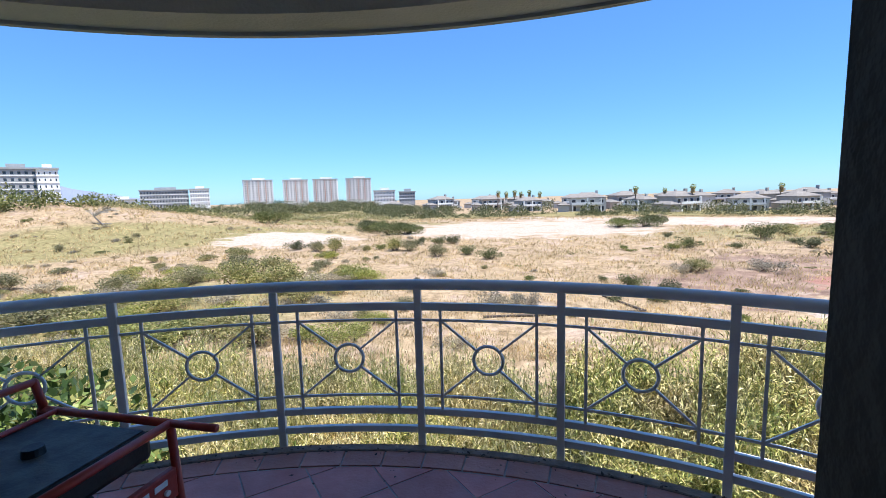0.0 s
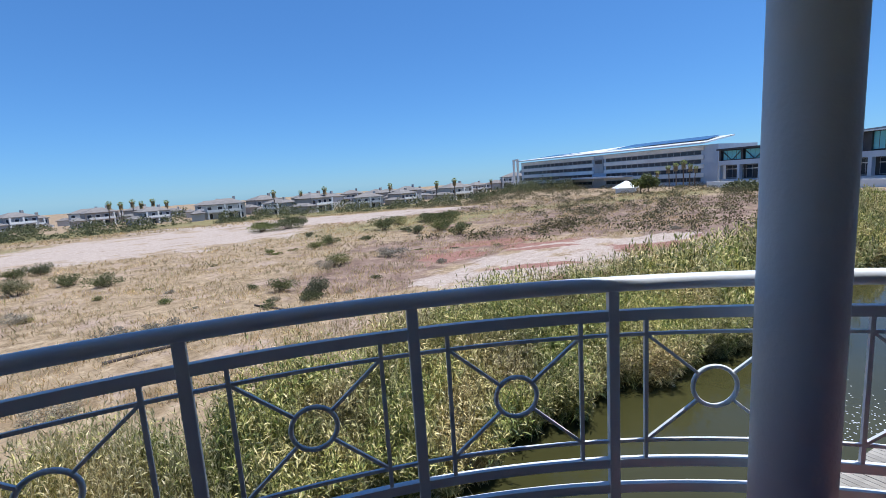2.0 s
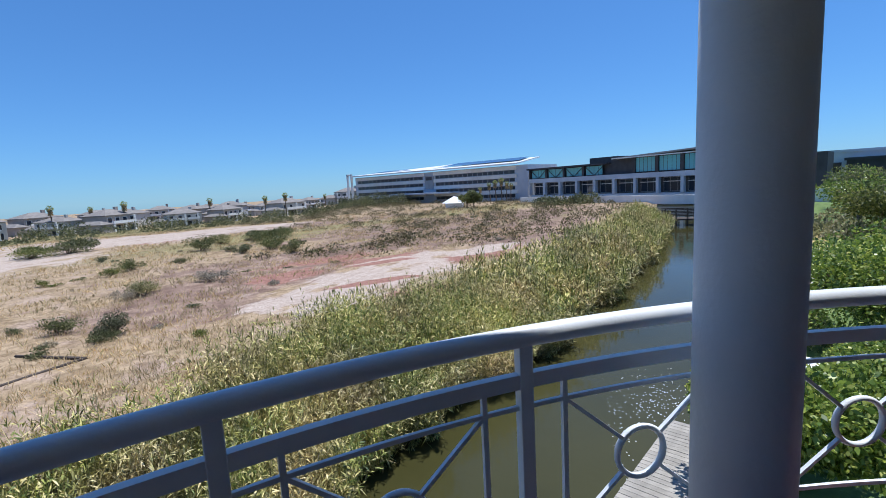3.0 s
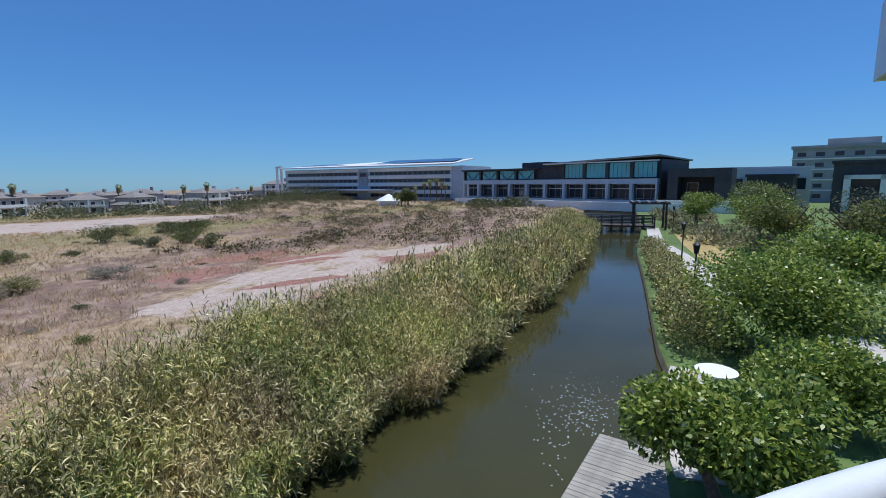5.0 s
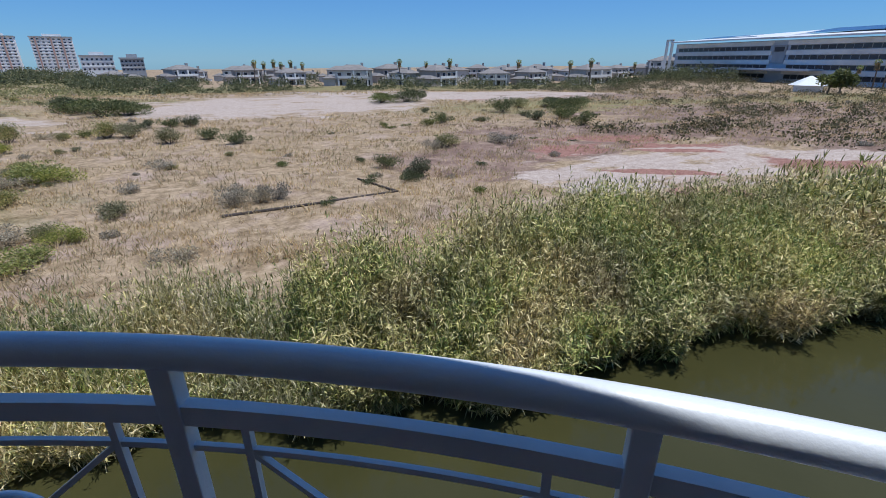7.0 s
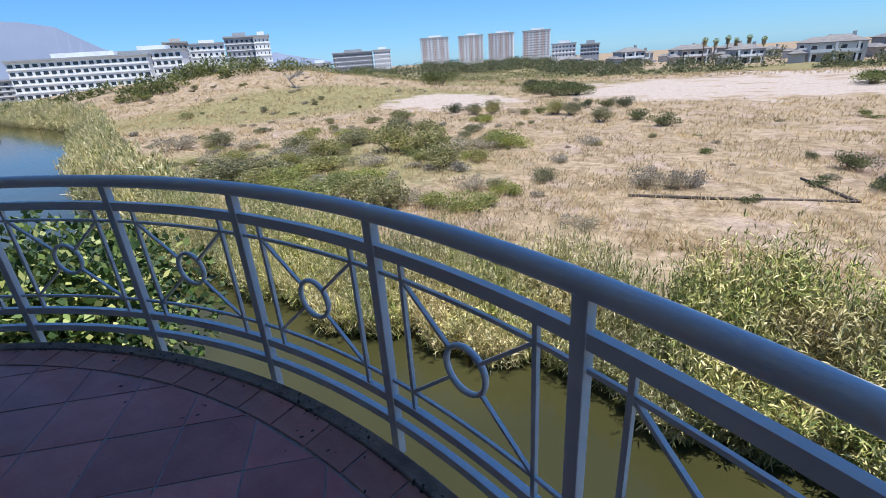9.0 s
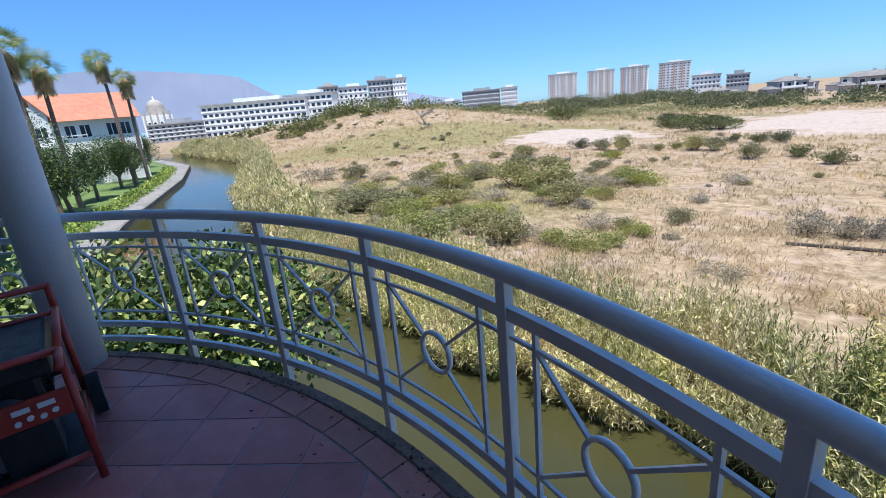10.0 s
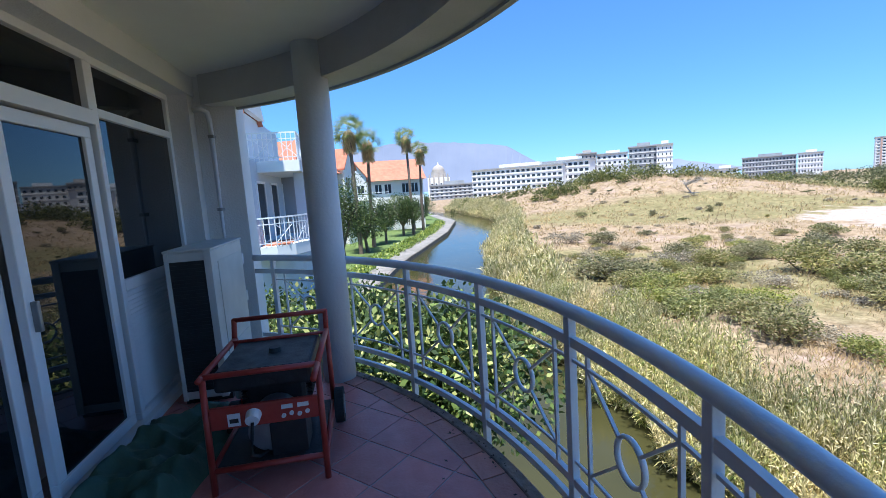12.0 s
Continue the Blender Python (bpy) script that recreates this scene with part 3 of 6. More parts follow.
def railing():
    t = thing("balcony_railing", "curved grey-painted steel railing with ring and cross panels", "railing", BAL)
    part("top_rail", sweep(bmesh.new(), arc(R_RAIL, -A_END, A_END, 1.004, 96), circ(0.032, 14)), M_RAIL, t, smooth=True)
    for z, h, w in ((0.87, 0.045, 0.028), (0.205, 0.04, 0.028), (0.085, 0.04, 0.028)):
        part("rail", sweep(bmesh.new(), arc(R_RAIL, -A_END, A_END, z, 96), rect(w, h)), M_RAIL, t)
    postme = mesh_of("post", boxm(-0.022, 0.022, -0.019, 0.019, -0.09, 1.0, 0.003), M_RAIL)
    barme = mesh_of("bar", boxm(-0.008, 0.008, -0.008, 0.008, 0.205, 0.87), M_RAIL)
    ring = bmesh.new()
    nseg, msec = 28, 6
    vs = [[ring.verts.new(((0.088 + 0.010 * math.cos(2 * math.pi * j / msec)) * math.cos(2 * math.pi * i / nseg), 0.013 * math.sin(2 * math.pi * j / msec), (0.088 + 0.010 * math.cos(2 * math.pi * j / msec)) * math.sin(2 * math.pi * i / nseg))) for j in range(msec)] for i in range(nseg)]
    for i in range(nseg):
        for j in range(msec):
            ring.faces.new((vs[i][j], vs[(i + 1) % nseg][j], vs[(i + 1) % nseg][(j + 1) % msec], vs[i][(j + 1) % msec]))
    ringme = mesh_of("ring", ring, M_RAIL, True)
    angs = [a for a in POST_A if abs(a) < A_END - 1]

    def put(name, me, ang, r=R_RAIL, z=0.0):
        ob = new(name, me)
        ob.parent = t
        ob.matrix_local = pose(0, 0, 0, 0, 0, -ang) @ Matrix.Translation((0, r, z))

    for a in angs:
        put("post", postme, a)
    lo = [-A_END] + angs + [A_END]
    for a0, a1 in zip(lo, lo[1:]):
        if a1 - a0 < 4:
            continue
        am, half = (a0 + a1) / 2, (a1 - a0) / 2
        inset = half - 1.95
        for s in (-1, 1):
            put("bar", barme, am + s * inset)
        for z in (0.785, 0.305):
            part("thin_rail", sweep(bmesh.new(), arc(R_RAIL, a0, a1, z, 10), rect(0.012, 0.014)), M_RAIL, t)
        put("ring", ringme, am, z=0.545)
        for s in (-1, 1):
            for zz in (0.785, 0.305):
                p1 = Vector((R_RAIL * math.sin(radians(am + s * inset)), R_RAIL * math.cos(radians(am + s * inset)), zz))
                c = Vector((R_RAIL * math.sin(radians(am)), R_RAIL * math.cos(radians(am)), 0.545))
                p0 = c + (p1 - c).normalized() * 0.09
                part("brace", sweep(bmesh.new(), [p0, p1], rect(0.014, 0.012)), M_RAIL, t)
    return t


railing()
# ---- vegetation ----
rng = np.random.default_rng(7)
L_REEDDRY = leafmat("dry_reed_leaf", [(0.0, (0.10, 0.14, 0.035)), (0.35, (0.32, 0.35, 0.11)), (0.7, (0.60, 0.53, 0.29)), (1.0, (0.84, 0.76, 0.52))], translucent=0.3,
                    dry=[(0.0, (0.18, 0.16, 0.06)), (0.4, (0.46, 0.40, 0.19)), (1.0, (0.84, 0.74, 0.50))], patch=0.5)


def stuff(name, me, material, label, category):
    me.materials.append(material)
    return tagged(new(name, me), label, category, kind="stuff")


def reed_cards(name, x0, x1, per_m, depth, leaves, size, height, rise=(-0.3, 1.5), thin=0.07, plume=0.5):
    """Reeds along the far waterline: clumps of stems leaning at the front, arching leaves all the way up and a feathery top."""
    n = int((x1 - x0) * per_m)
    x = rng.uniform(x0, x1, n)
    wob = 0.55 * np.sin(x * 1.7) + 0.4 * np.sin(x * 0.63 + 1) + 0.3 * np.sin(x * 4.1)
    off = rng.uniform(0, 1, n) ** 1.15 * np.interp(x, *depth)
    y = far_y(x) - 0.45 + wob * 0.55 + off
    base = np.c_[x, y, np.maximum(ground_z(x, y), Z_WATER - 0.05)]
    clump = 0.5 * np.sin(x * 2.3 + 1.7 * np.sin(y * 1.9)) * np.sin(y * 2.7 + 1.3 * np.sin(x * 1.1)) + 0.5 * np.sin(x * 5.1 + y * 3.3)
    h = height * rng.uniform(0.72, 1.10, n) * np.clip(0.62 + off * 0.28, 0, 1) * (1 + 0.13 * clump)
    lean = rng.normal(0, 0.13, (n, 2))
    lean[:, 1] -= 0.38 * np.clip(1 - off, 0, 1)
    stem = np.c_[lean * h[:, None], h]
    b, a, w = [], [], []
    for k in range(leaves):
        f = rng.uniform(0.03, 1.0, n) ** 0.8
        ang = rng.uniform(0, 2 * np.pi, n)
        ln = size * rng.uniform(0.5, 1.3, n) * (1.15 - 0.35 * f)
        up = rng.uniform(*rise, n) - 0.9 * (off < 0.5) * (f < 0.6)
        d = unit(np.c_[np.cos(ang), np.sin(ang), up]) * ln[:, None]
        b.append(base + stem * f[:, None])
        a.append(d)
        side = unit(np.cross(d, np.c_[rng.normal(0, 0.4, (n, 2)), np.ones(n)]))
        w.append(side * (size * thin * rng.uniform(0.7, 1.4, n))[:, None])
    b.append(base), a.append(stem), w.append(np.c_[np.full(n, 0.016), np.zeros((n, 2))])
    top = rng.uniform(0, 1, n) < plume
    for k in range(3):
        m = int(top.sum())
        ax = unit(np.c_[rng.normal(0, 0.22, (m, 2)), np.ones(m)]) * (size * rng.uniform(0.6, 1.2, m))[:, None]
        b.append((base + stem)[top] - ax * 0.2), a.append(ax)
        t = rng.uniform(0, np.pi, m)
        w.append(np.c_[np.cos(t), np.sin(t), np.zeros(m)] * size * 0.09)
    return cards(name, np.concatenate(b), np.concatenate(a), np.concatenate(w), bend=0.08)


DEPTH_R = ([-6, 0, 6, 12, 20, 30, 45, 60], [2.0, 2.2, 3.3, 4.6, 4.2, 3.4, 3.4, 3.0])
DEPTH_L = ([-120, -60, -30, -10, 0, 8], [4.0, 3.6, 3.2, 2.9, 2.8, 3.0])
stuff("reeds", reed_cards("reeds", 3, 18, 480, DEPTH_R, 21, 0.215, 2.1, thin=0.12), L_REED, "dense green and straw-coloured reeds at the water's edge", "reeds")
stuff("reeds", reed_cards("reeds", 18, 62, 130, DEPTH_R, 13, 0.44, 2.2, thin=0.11), L_REED, "reed belt along the canal bank in the distance", "reeds")
stuff("reeds", reed_cards("reeds", -16, 9, 290, DEPTH_L, 17, 0.185, 1.6, (0.0, 2.6), 0.11, 0.9), L_REEDDRY, "dry yellow reeds mixed with green at the canal", "reeds")
stuff("reeds", reed_cards("reeds", -120, -16, 70, DEPTH_L, 12, 0.5, 1.9, (0.0, 2.2), 0.12), L_REEDDRY, "pale reed belt along the canal's bend", "reeds")
stuff("reeds", reed_cards("reeds", -16, 6, 170, DEPTH_L, 16, 0.215, 1.35, thin=0.12), L_REED, "green reeds among dry ones at the water", "reeds")

PANS = [(20.2, 19.0, 4.2, 4.6, 20), (24.5, 18.6, 6.5, 4.4, -20), (30, 20, 5, 3.2, -30), (36.5, 17.2, 6, 2.6, -42), (13, 70, 20, 17, -15), (2, 64, 9, 7, 0), (-18.5, 57.5, 9.5, 8, -10), (48, 72, 24, 11, -12)]


def on_pan(x, y):
    out = np.zeros(len(x), bool)
    for ex, ey, ea, eb, t in PANS:
        c, s = math.cos(radians(t)), math.sin(radians(t))
        dx, dy = x - ex, y - ey
        out |= ((dx * c + dy * s) / ea) ** 2 + ((-dx * s + dy * c) / eb) ** 2 < 1
    return out


def grass_field():
    n = 70000
    r = 14 + 95 * rng.uniform(0, 1, n) ** 1.5
    az = rng.uniform(-62, 72, n)
    x, y = 1.5 + r * np.sin(np.radians(az)), 1.5 + r * np.cos(np.radians(az))
    clump = np.sin(x * 0.7 + 2 * np.sin(y * 0.31)) * np.sin(y * 0.9 + x * 0.21) + rng.normal(0, 0.45, n)
    keep = (y > far_y(x) + 3.0) & ~on_pan(x, y) & (clump > -0.1)
    x, y, r = x[keep], y[keep], r[keep]
    b, a, w = [], [], []
    for k in range(3):
        m = len(x)
        ln = (0.16 + 0.0022 * r) * rng.uniform(0.5, 1.3, m)
        d = np.c_[rng.normal(0, 0.5, m), rng.normal(0, 0.5, m), np.ones(m)] * ln[:, None]
        px, py = x + rng.normal(0, 0.08, m), y + rng.normal(0, 0.08, m)
        b.append(np.c_[px, py, ground_z(px, py) - 0.02])
        a.append(d)
        t = rng.uniform(0, np.pi, m)
        w.append(np.c_[np.cos(t), np.sin(t), np.zeros(m)] * (0.012 + 0.0009 * r)[:, None])
    return cards("dry_grass", np.concatenate(b), np.concatenate(a), np.concatenate(w))


stuff("dry_grass", grass_field(), L_STRAW, "sparse dry straw-coloured grass tufts on sand", "grass")


def leaf_cloud(name, n, rad, height, leaf, seed, lobes=9, flat=0.0, hang=0.0, broad=0.475):
    """Leaves on a lumpy shell of several lobes, standing on z = 0."""
    g = np.random.default_rng(seed)
    c = np.c_[np.clip(g.normal(0, 0.36, (lobes, 2)), -0.62, 0.62) * rad, g.uniform(0.30, 0.72, lobes) * height]
    r = g.uniform(0.30, 0.52, lobes)
    k = g.integers(0, lobes, n)
    d = unit(g.normal(0, 1, (n, 3)))
    shell = 1.05 - 0.75 * g.uniform(0, 1, n) ** 2
    p = c[k] + d * (r[k] * shell)[:, None] * np.array([rad, rad, height * 0.62])
    p[:, 2] = np.maximum(p[:, 2], 0.02 * height + g.uniform(0, 0.12, n) * height)
    ax = unit(d + g.normal(0, 0.7, (n, 3)) + np.array([0, 0, 0.35 - hang])) * (leaf * g.uniform(0.6, 1.3, n))[:, None]
    wd = unit(np.cross(ax, g.normal(0, 1, (n, 3)))) * (leaf * broad * g.uniform(0.74, 1.26, n))[:, None]
    return cards(name, p - ax * 0.4, ax, wd)


def shrub(kind_mat, seed, n, leaf, label, flat=0.55):
    t = thing("shrub", label, "shrub", pose(0, 0, -50), "marsh shrubs")
    me = leaf_cloud("foliage", n, 1.0, flat * 2, leaf, seed)
    me.materials.append(kind_mat)
    f = new("foliage", me)
    f.parent = t
    st = bmesh.new()
    g = random.Random(seed)
    for i in range(5):
        a = g.uniform(0, 6.3)
        tube(st, (0, 0, -0.15), (0.5 * math.cos(a), 0.5 * math.sin(a), 0.5 * flat * 2), 0.035, 0.012, 5)
    part("stem", st, M_BARK, t)
    return t


SHRUBS = {"g": shrub(L_SHRUB, 1, 2200, 0.095, "olive-green bushy marsh shrub on dry sand"),
          "G": shrub(L_SHRUB, 2, 2200, 0.095, "spreading green marsh shrub among straw grass", 0.42),
          "B": shrub(L_SHRUBB, 6, 2200, 0.095, "bright green leafy marsh shrub on sand", 0.55),
          "d": shrub(L_SHRUBD, 3, 1900, 0.105, "dark green dense shrub on the dry flats"),
          "D": shrub(L_SHRUBD, 4, 2600, 0.09, "low wide dark shrub on the salt flats", 0.38),
          "s": shrub(L_SHRUBG, 5, 1700, 0.095, "grey half-dead twiggy shrub on sand", 0.5),
          "t": shrub(L_SHRUBG, 7, 500, 0.17, "small dry grey-brown tuft on sand", 0.4),
          "u": shrub(L_SHRUBD, 8, 500, 0.17, "small dark green tuft on the flats", 0.45)}
placed_first = set()


def put_shrub(k, x, y, s, hz=1.0):
    z = float(ground_z(x, y)) - 0.06
    m = Matrix.LocRotScale((x, y, z), Euler((0, 0, random.uniform(0, 6.28))), (s, s * random.uniform(0.85, 1.1), s * hz * random.uniform(0.9, 1.1)))
    src = SHRUBS[k]
    if k not in placed_first:
        placed_first.add(k)
        src.matrix_world = m
        return
    made = copy_thing(src, Matrix.Identity(4))
    made.matrix_world = m


def plant(rows, hz=(0.8, 1.0)):
    for k, x, y, s in rows:
        put_shrub(k, x, y, s * (1.2 if x < -1 and y < 40 else 1.15), random.uniform(*hz))


# bushes round the far pans
plant((("D", -11.4, 68.5, 2.2), ("D", -9.4, 67.2, 2.3), ("D", -7.0, 63.4, 2.5), ("D", -4.8, 62.6, 2.2), ("D", -27.8, 76, 2.8), ("d", -14.8, 47.7, 1.0), ("g", -12.6, 47.2, 1.1), ("g", -10.8, 47.1, 1.2), ("s", -8.8, 48.1, 0.7),
       ("g", -7.5, 46.7, 0.6), ("d", -6.3, 47.7, 0.7), ("g", -4.6, 46, 1.3), ("g", -3.0, 45.4, 1.2), ("d", -2.3, 51.4, 0.75), ("d", -0.4, 50.2, 0.9), ("d", 1.2, 49.8, 0.9), ("d", 2.3, 41.4, 0.85), ("g", -0.2, 41, 1.2), ("d", 4.2, 38.8, 1.0)), (0.75, 0.95))
# the flats towards the office
plant((("d", 10.1, 28.3, 0.35), ("d", 10.9, 25.9, 0.75), ("d", 11.4, 23.2, 0.85), ("D", 10.6, 22.6, 0.6), ("d", 22.3, 41.2, 0.9), ("d", 20.5, 40.6, 0.7), ("d", 16.7, 41.8, 0.5), ("g", 16.9, 30.2, 1.1), ("s", 15.6, 29.9, 0.7), ("s", 21, 29.3, 1.1),
       ("d", 26.2, 40.6, 0.55), ("d", 32.8, 47.2, 1.5), ("G", 38.5, 52.2, 1.9), ("d", 32.6, 40.6, 1.0), ("d", 33.3, 43.4, 0.8), ("D", 42.1, 49.8, 2.4), ("D", 43.5, 46.0, 2.2), ("d", 35.3, 39.6, 1.5), ("d", 33.4, 34.7, 1.1), ("D", 25, 66, 2.4)), (0.7, 0.95))
plant((("D", 28.5, 65, 2.4), ("s", 34.4, 72.5, 1.3), ("d", 25.3, 51.7, 0.6), ("s", 2.6, 22.3, 0.8), ("s", 3.4, 22.0, 0.75), ("s", 4.2, 22.1, 0.7)), (0.9, 1.1))
# thick shrubs across the canal
plant((("G", -18.8, 43.9, 1.6), ("G", -9.2, 36.3, 1.1), ("G", -7.4, 35, 0.65), ("B", -5.9, 31.4, 1.2), ("B", -4.7, 30.6, 1.0), ("g", -6.3, 39.2, 0.45), ("g", -5.6, 40.1, 0.4), ("g", -12.7, 35.2, 1.5), ("G", -15.5, 36, 1.8), ("g", -12.3, 28.6, 1.8),
       ("g", -10, 28.6, 1.9), ("g", -7.5, 24.8, 1.4), ("s", -8.2, 29.3, 1.3), ("g", -5.9, 26.4, 0.85), ("s", -4.6, 21.1, 0.9), ("B", -3.0, 20.2, 0.7), ("B", -4.5, 18.1, 0.95), ("B", -3.4, 17.9, 0.9), ("g", -1.7, 22.9, 0.75), ("g", -7.3, 17.6, 1.3)), (0.55, 0.75))
plant((("g", -8.9, 18.6, 1.25), ("s", -6.5, 18.6, 1.0), ("B", -10.5, 21.2, 1.2), ("G", -21.6, 42.2, 1.0), ("g", -18.5, 35.2, 1.0), ("s", 0.5, 16.8, 0.75), ("s", -1.5, 26.9, 0.6), ("s", -0.3, 31.3, 0.8), ("G", -30.5, 37, 0.85), ("s", -31.2, 28.1, 1.5),
       ("g", -28.5, 29.9, 1.4), ("s", -24.3, 24.6, 1.0), ("s", -25.1, 29.2, 1.1), ("s", -18.6, 26.6, 1.5), ("g", -16.6, 27.0, 1.4), ("g", -17.1, 31, 1.6), ("g", -18.6, 20.2, 1.9), ("G", -16.5, 21.8, 1.9), ("G", -14.4, 23.3, 1.7), ("s", -11.7, 24.5, 1.1)), (0.5, 0.7))
plant((("B", -13.2, 17.6, 1.3), ("B", -11.4, 18.5, 1.5), ("B", -10.2, 19.9, 1.1), ("g", -15.2, 19.4, 1.4), ("g", -21.5, 24, 1.3), ("g", -22.4, 33, 1.2), ("B", -14.6, 20.4, 1.2), ("g", -49.3, 45.2, 1.3), ("d", -69.6, 56, 1.3), ("g", -20.2, 29, 1.5)), (0.5, 0.7))
for i in range(120):
    az, r = random.uniform(-54, -14), 20 + 24 * random.random()
    x, y = 1.5 + r * math.sin(radians(az)), 1.5 + r * math.cos(radians(az))
    if y > far_y(x) + 4.5 and not (-9 < x < -4 and 19 < y < 24):
        put_shrub(random.choice("gGsBgBt"), x, y, random.uniform(0.45, 1.05), random.uniform(0.5, 0.8))
for i in range(170):
    az, r = (random.uniform(-58, 70), 18 + 70 * random.random() ** 0.8) if i < 130 else (random.uniform(-62, -34), 45 + 62 * random.random())
    x, y = 1.5 + r * math.sin(radians(az)), 1.5 + r * math.cos(radians(az))
    if y < far_y(x) + 5 or bool(on_pan(np.array([x]), np.array([y]))[0]):
        continue
    put_shrub(random.choice("ttug" if az < 5 else "ttuu"), x, y, random.uniform(0.2, 0.5) * (1 + r / 90), random.uniform(0.5, 0.9))


def dead_tree():
    """Bare grey windswept tree with a flat twiggy top."""
    x, y = -46.2, 62.6
    t = thing("dead_tree", "bare grey windswept tree on the sandy rise", "tree", pose(x, y, float(ground_z(x, y))))
    g = random.Random(77)
    bm = bmesh.new()
    top = Vector((-0.5, 0, 1.1))
    tube(bm, (0.6, 0, -0.1), top, 0.10, 0.07, 7, False)
    for i in range(16):
        e = Vector((g.uniform(-2.0, 2.4), g.uniform(-1.2, 1.2), g.uniform(1.4, 2.0)))
        m = top.lerp(e, 0.5) + Vector((0, 0, 0.25))
        tube(bm, top, m, 0.06, 0.04, 5, False)
        tube(bm, m, e, 0.04, 0.02, 5, False)
        for k in range(4):
            tube(bm, m.lerp(e, 0.3 + 0.2 * k), e + Vector((g.uniform(-0.6, 0.6), g.uniform(-0.5, 0.5), g.uniform(-0.1, 0.35))), 0.022, 0.01, 4, False)
    tube(bm, (-0.2, 0, 0.1), (1.6, 0.2, 0.05), 0.08, 0.04, 6, False)
    part("trunk", bm, M_CONC, t, smooth=True)


dead_tree()


def on_ray(az, d):
    return 2 + d * math.sin(radians(az)), 2 + d * math.cos(radians(az))


def thicket(name, pts, seed, leaf, n, material, label):
    """Far scrub in one mesh: lumpy heaps of leaves (x, y, radius, height)."""
    g = np.random.default_rng(seed)
    P, A, W = [], [], []
    for x, y, r, h in pts:
        m = int(n * min(r, 6) ** 0.7)
        d = unit(g.normal(0, 1, (m, 3)))
        d[:, 2] = np.abs(d[:, 2])
        p = np.array([x, y, float(ground_z(x, y)) - 0.1]) + d * np.array([r, r * 0.8, h]) * g.uniform(0.6, 1.08, m)[:, None]
        lf = leaf * g.uniform(0.6, 1.4, m)
        a = unit(d + g.normal(0, 0.8, (m, 3))) * lf[:, None]
        P.append(p), A.append(a), W.append(unit(np.cross(a, g.normal(0, 1, (m, 3)))) * (lf * 0.55)[:, None])
    return stuff(name, cards(name, np.concatenate(P), np.concatenate(A), np.concatenate(W)), material, label, "scrub")


g0 = random.Random(5)
pts = []
for i in range(330):
    az, r = g0.uniform(40, 86), g0.uniform(38, 120)
    x, y = 2 + r * math.sin(radians(az)), 2 + r * math.cos(radians(az))
    if (az < 54 and g0.random() < 0.7 and r < 100):
        continue
    if y > far_y(x) + 5 and not bool(on_pan(np.array([x]), np.array([y]))[0]):
        pts.append((x, y, g0.uniform(0.7, 2.4), g0.uniform(0.5, 1.3)))
for i in range(220):
    az, r = g0.uniform(46, 84), g0.uniform(110, 180)
    pts.append((2 + r * math.sin(radians(az)), 2 + r * math.cos(radians(az)), g0.uniform(1.5, 3.6), g0.uniform(0.8, 1.8)))
thicket("scrub", pts, 11, 0.20, 120, L_FLATS, "low dark scrub covering the far flats")
pts = [(2 + r * math.sin(radians(az)), 2 + r * math.cos(radians(az)), g0.uniform(1.5, 4), g0.uniform(0.4, 1.0)) for az, r in ((g0.uniform(-40, -8), g0.uniform(90, 150)) for i in range(170))]
thicket("scrub", pts, 12, 0.34, 80, L_SHRUB, "green scrub in front of the far houses")
pts = [(2 + r * math.sin(radians(az)), 2 + r * math.cos(radians(az)), g0.uniform(2.0, 5.0), g0.uniform(1.4, 4.6)) for az, r in ((g0.uniform(-30, 58), g0.uniform(148, 172) if i < 120 else g0.uniform(180, 300)) for i in range(210))]
pts += [(*on_ray(g0.uniform(-33, -4), g0.uniform(195, 245)), g0.uniform(3, 6), g0.uniform(2.2, 3.6)) for i in range(60)]
pts += [(*on_ray(g0.uniform(74, 82), g0.uniform(100, 106)), g0.uniform(1.2, 2.2), g0.uniform(1.4, 2.4)) for i in range(14)]
pts += [(*on_ray(g0.uniform(-14, 1), g0.uniform(165, 260)), g0.uniform(2.5, 5), g0.uniform(1.5, 3.0)) for i in range(45)]
thicket("tree_belt", pts, 13, 0.52, 125, L_SHRUBD, "dark garden trees among the far houses")
pts = []
for az, r, size in [(-54.5 + 0.62 * k, 97 + g0.uniform(-7, 4), g0.uniform(1.5, 3.0)) for k in range(18)] + [(-42.4, 93, 2.2), (-41.6, 95, 1.8), (-39.2, 92, 2.0), (-38.4, 95, 1.8)] + [(-37.5 + 0.8 * k, 112 + g0.uniform(-8, 8), 2.4) for k in range(14)] + [(-65 + 0.9 * k, 118, 2.0) for k in range(11)]:
    pts.append((2 + r * math.sin(radians(az)), 2 + r * math.cos(radians(az)), size * g0.uniform(0.7, 1.2), size * g0.uniform(0.7, 1.3)))
thicket("scrub", pts, 14, 0.38, 230, L_SHRUBD, "bushy olive trees along the sandy rise")


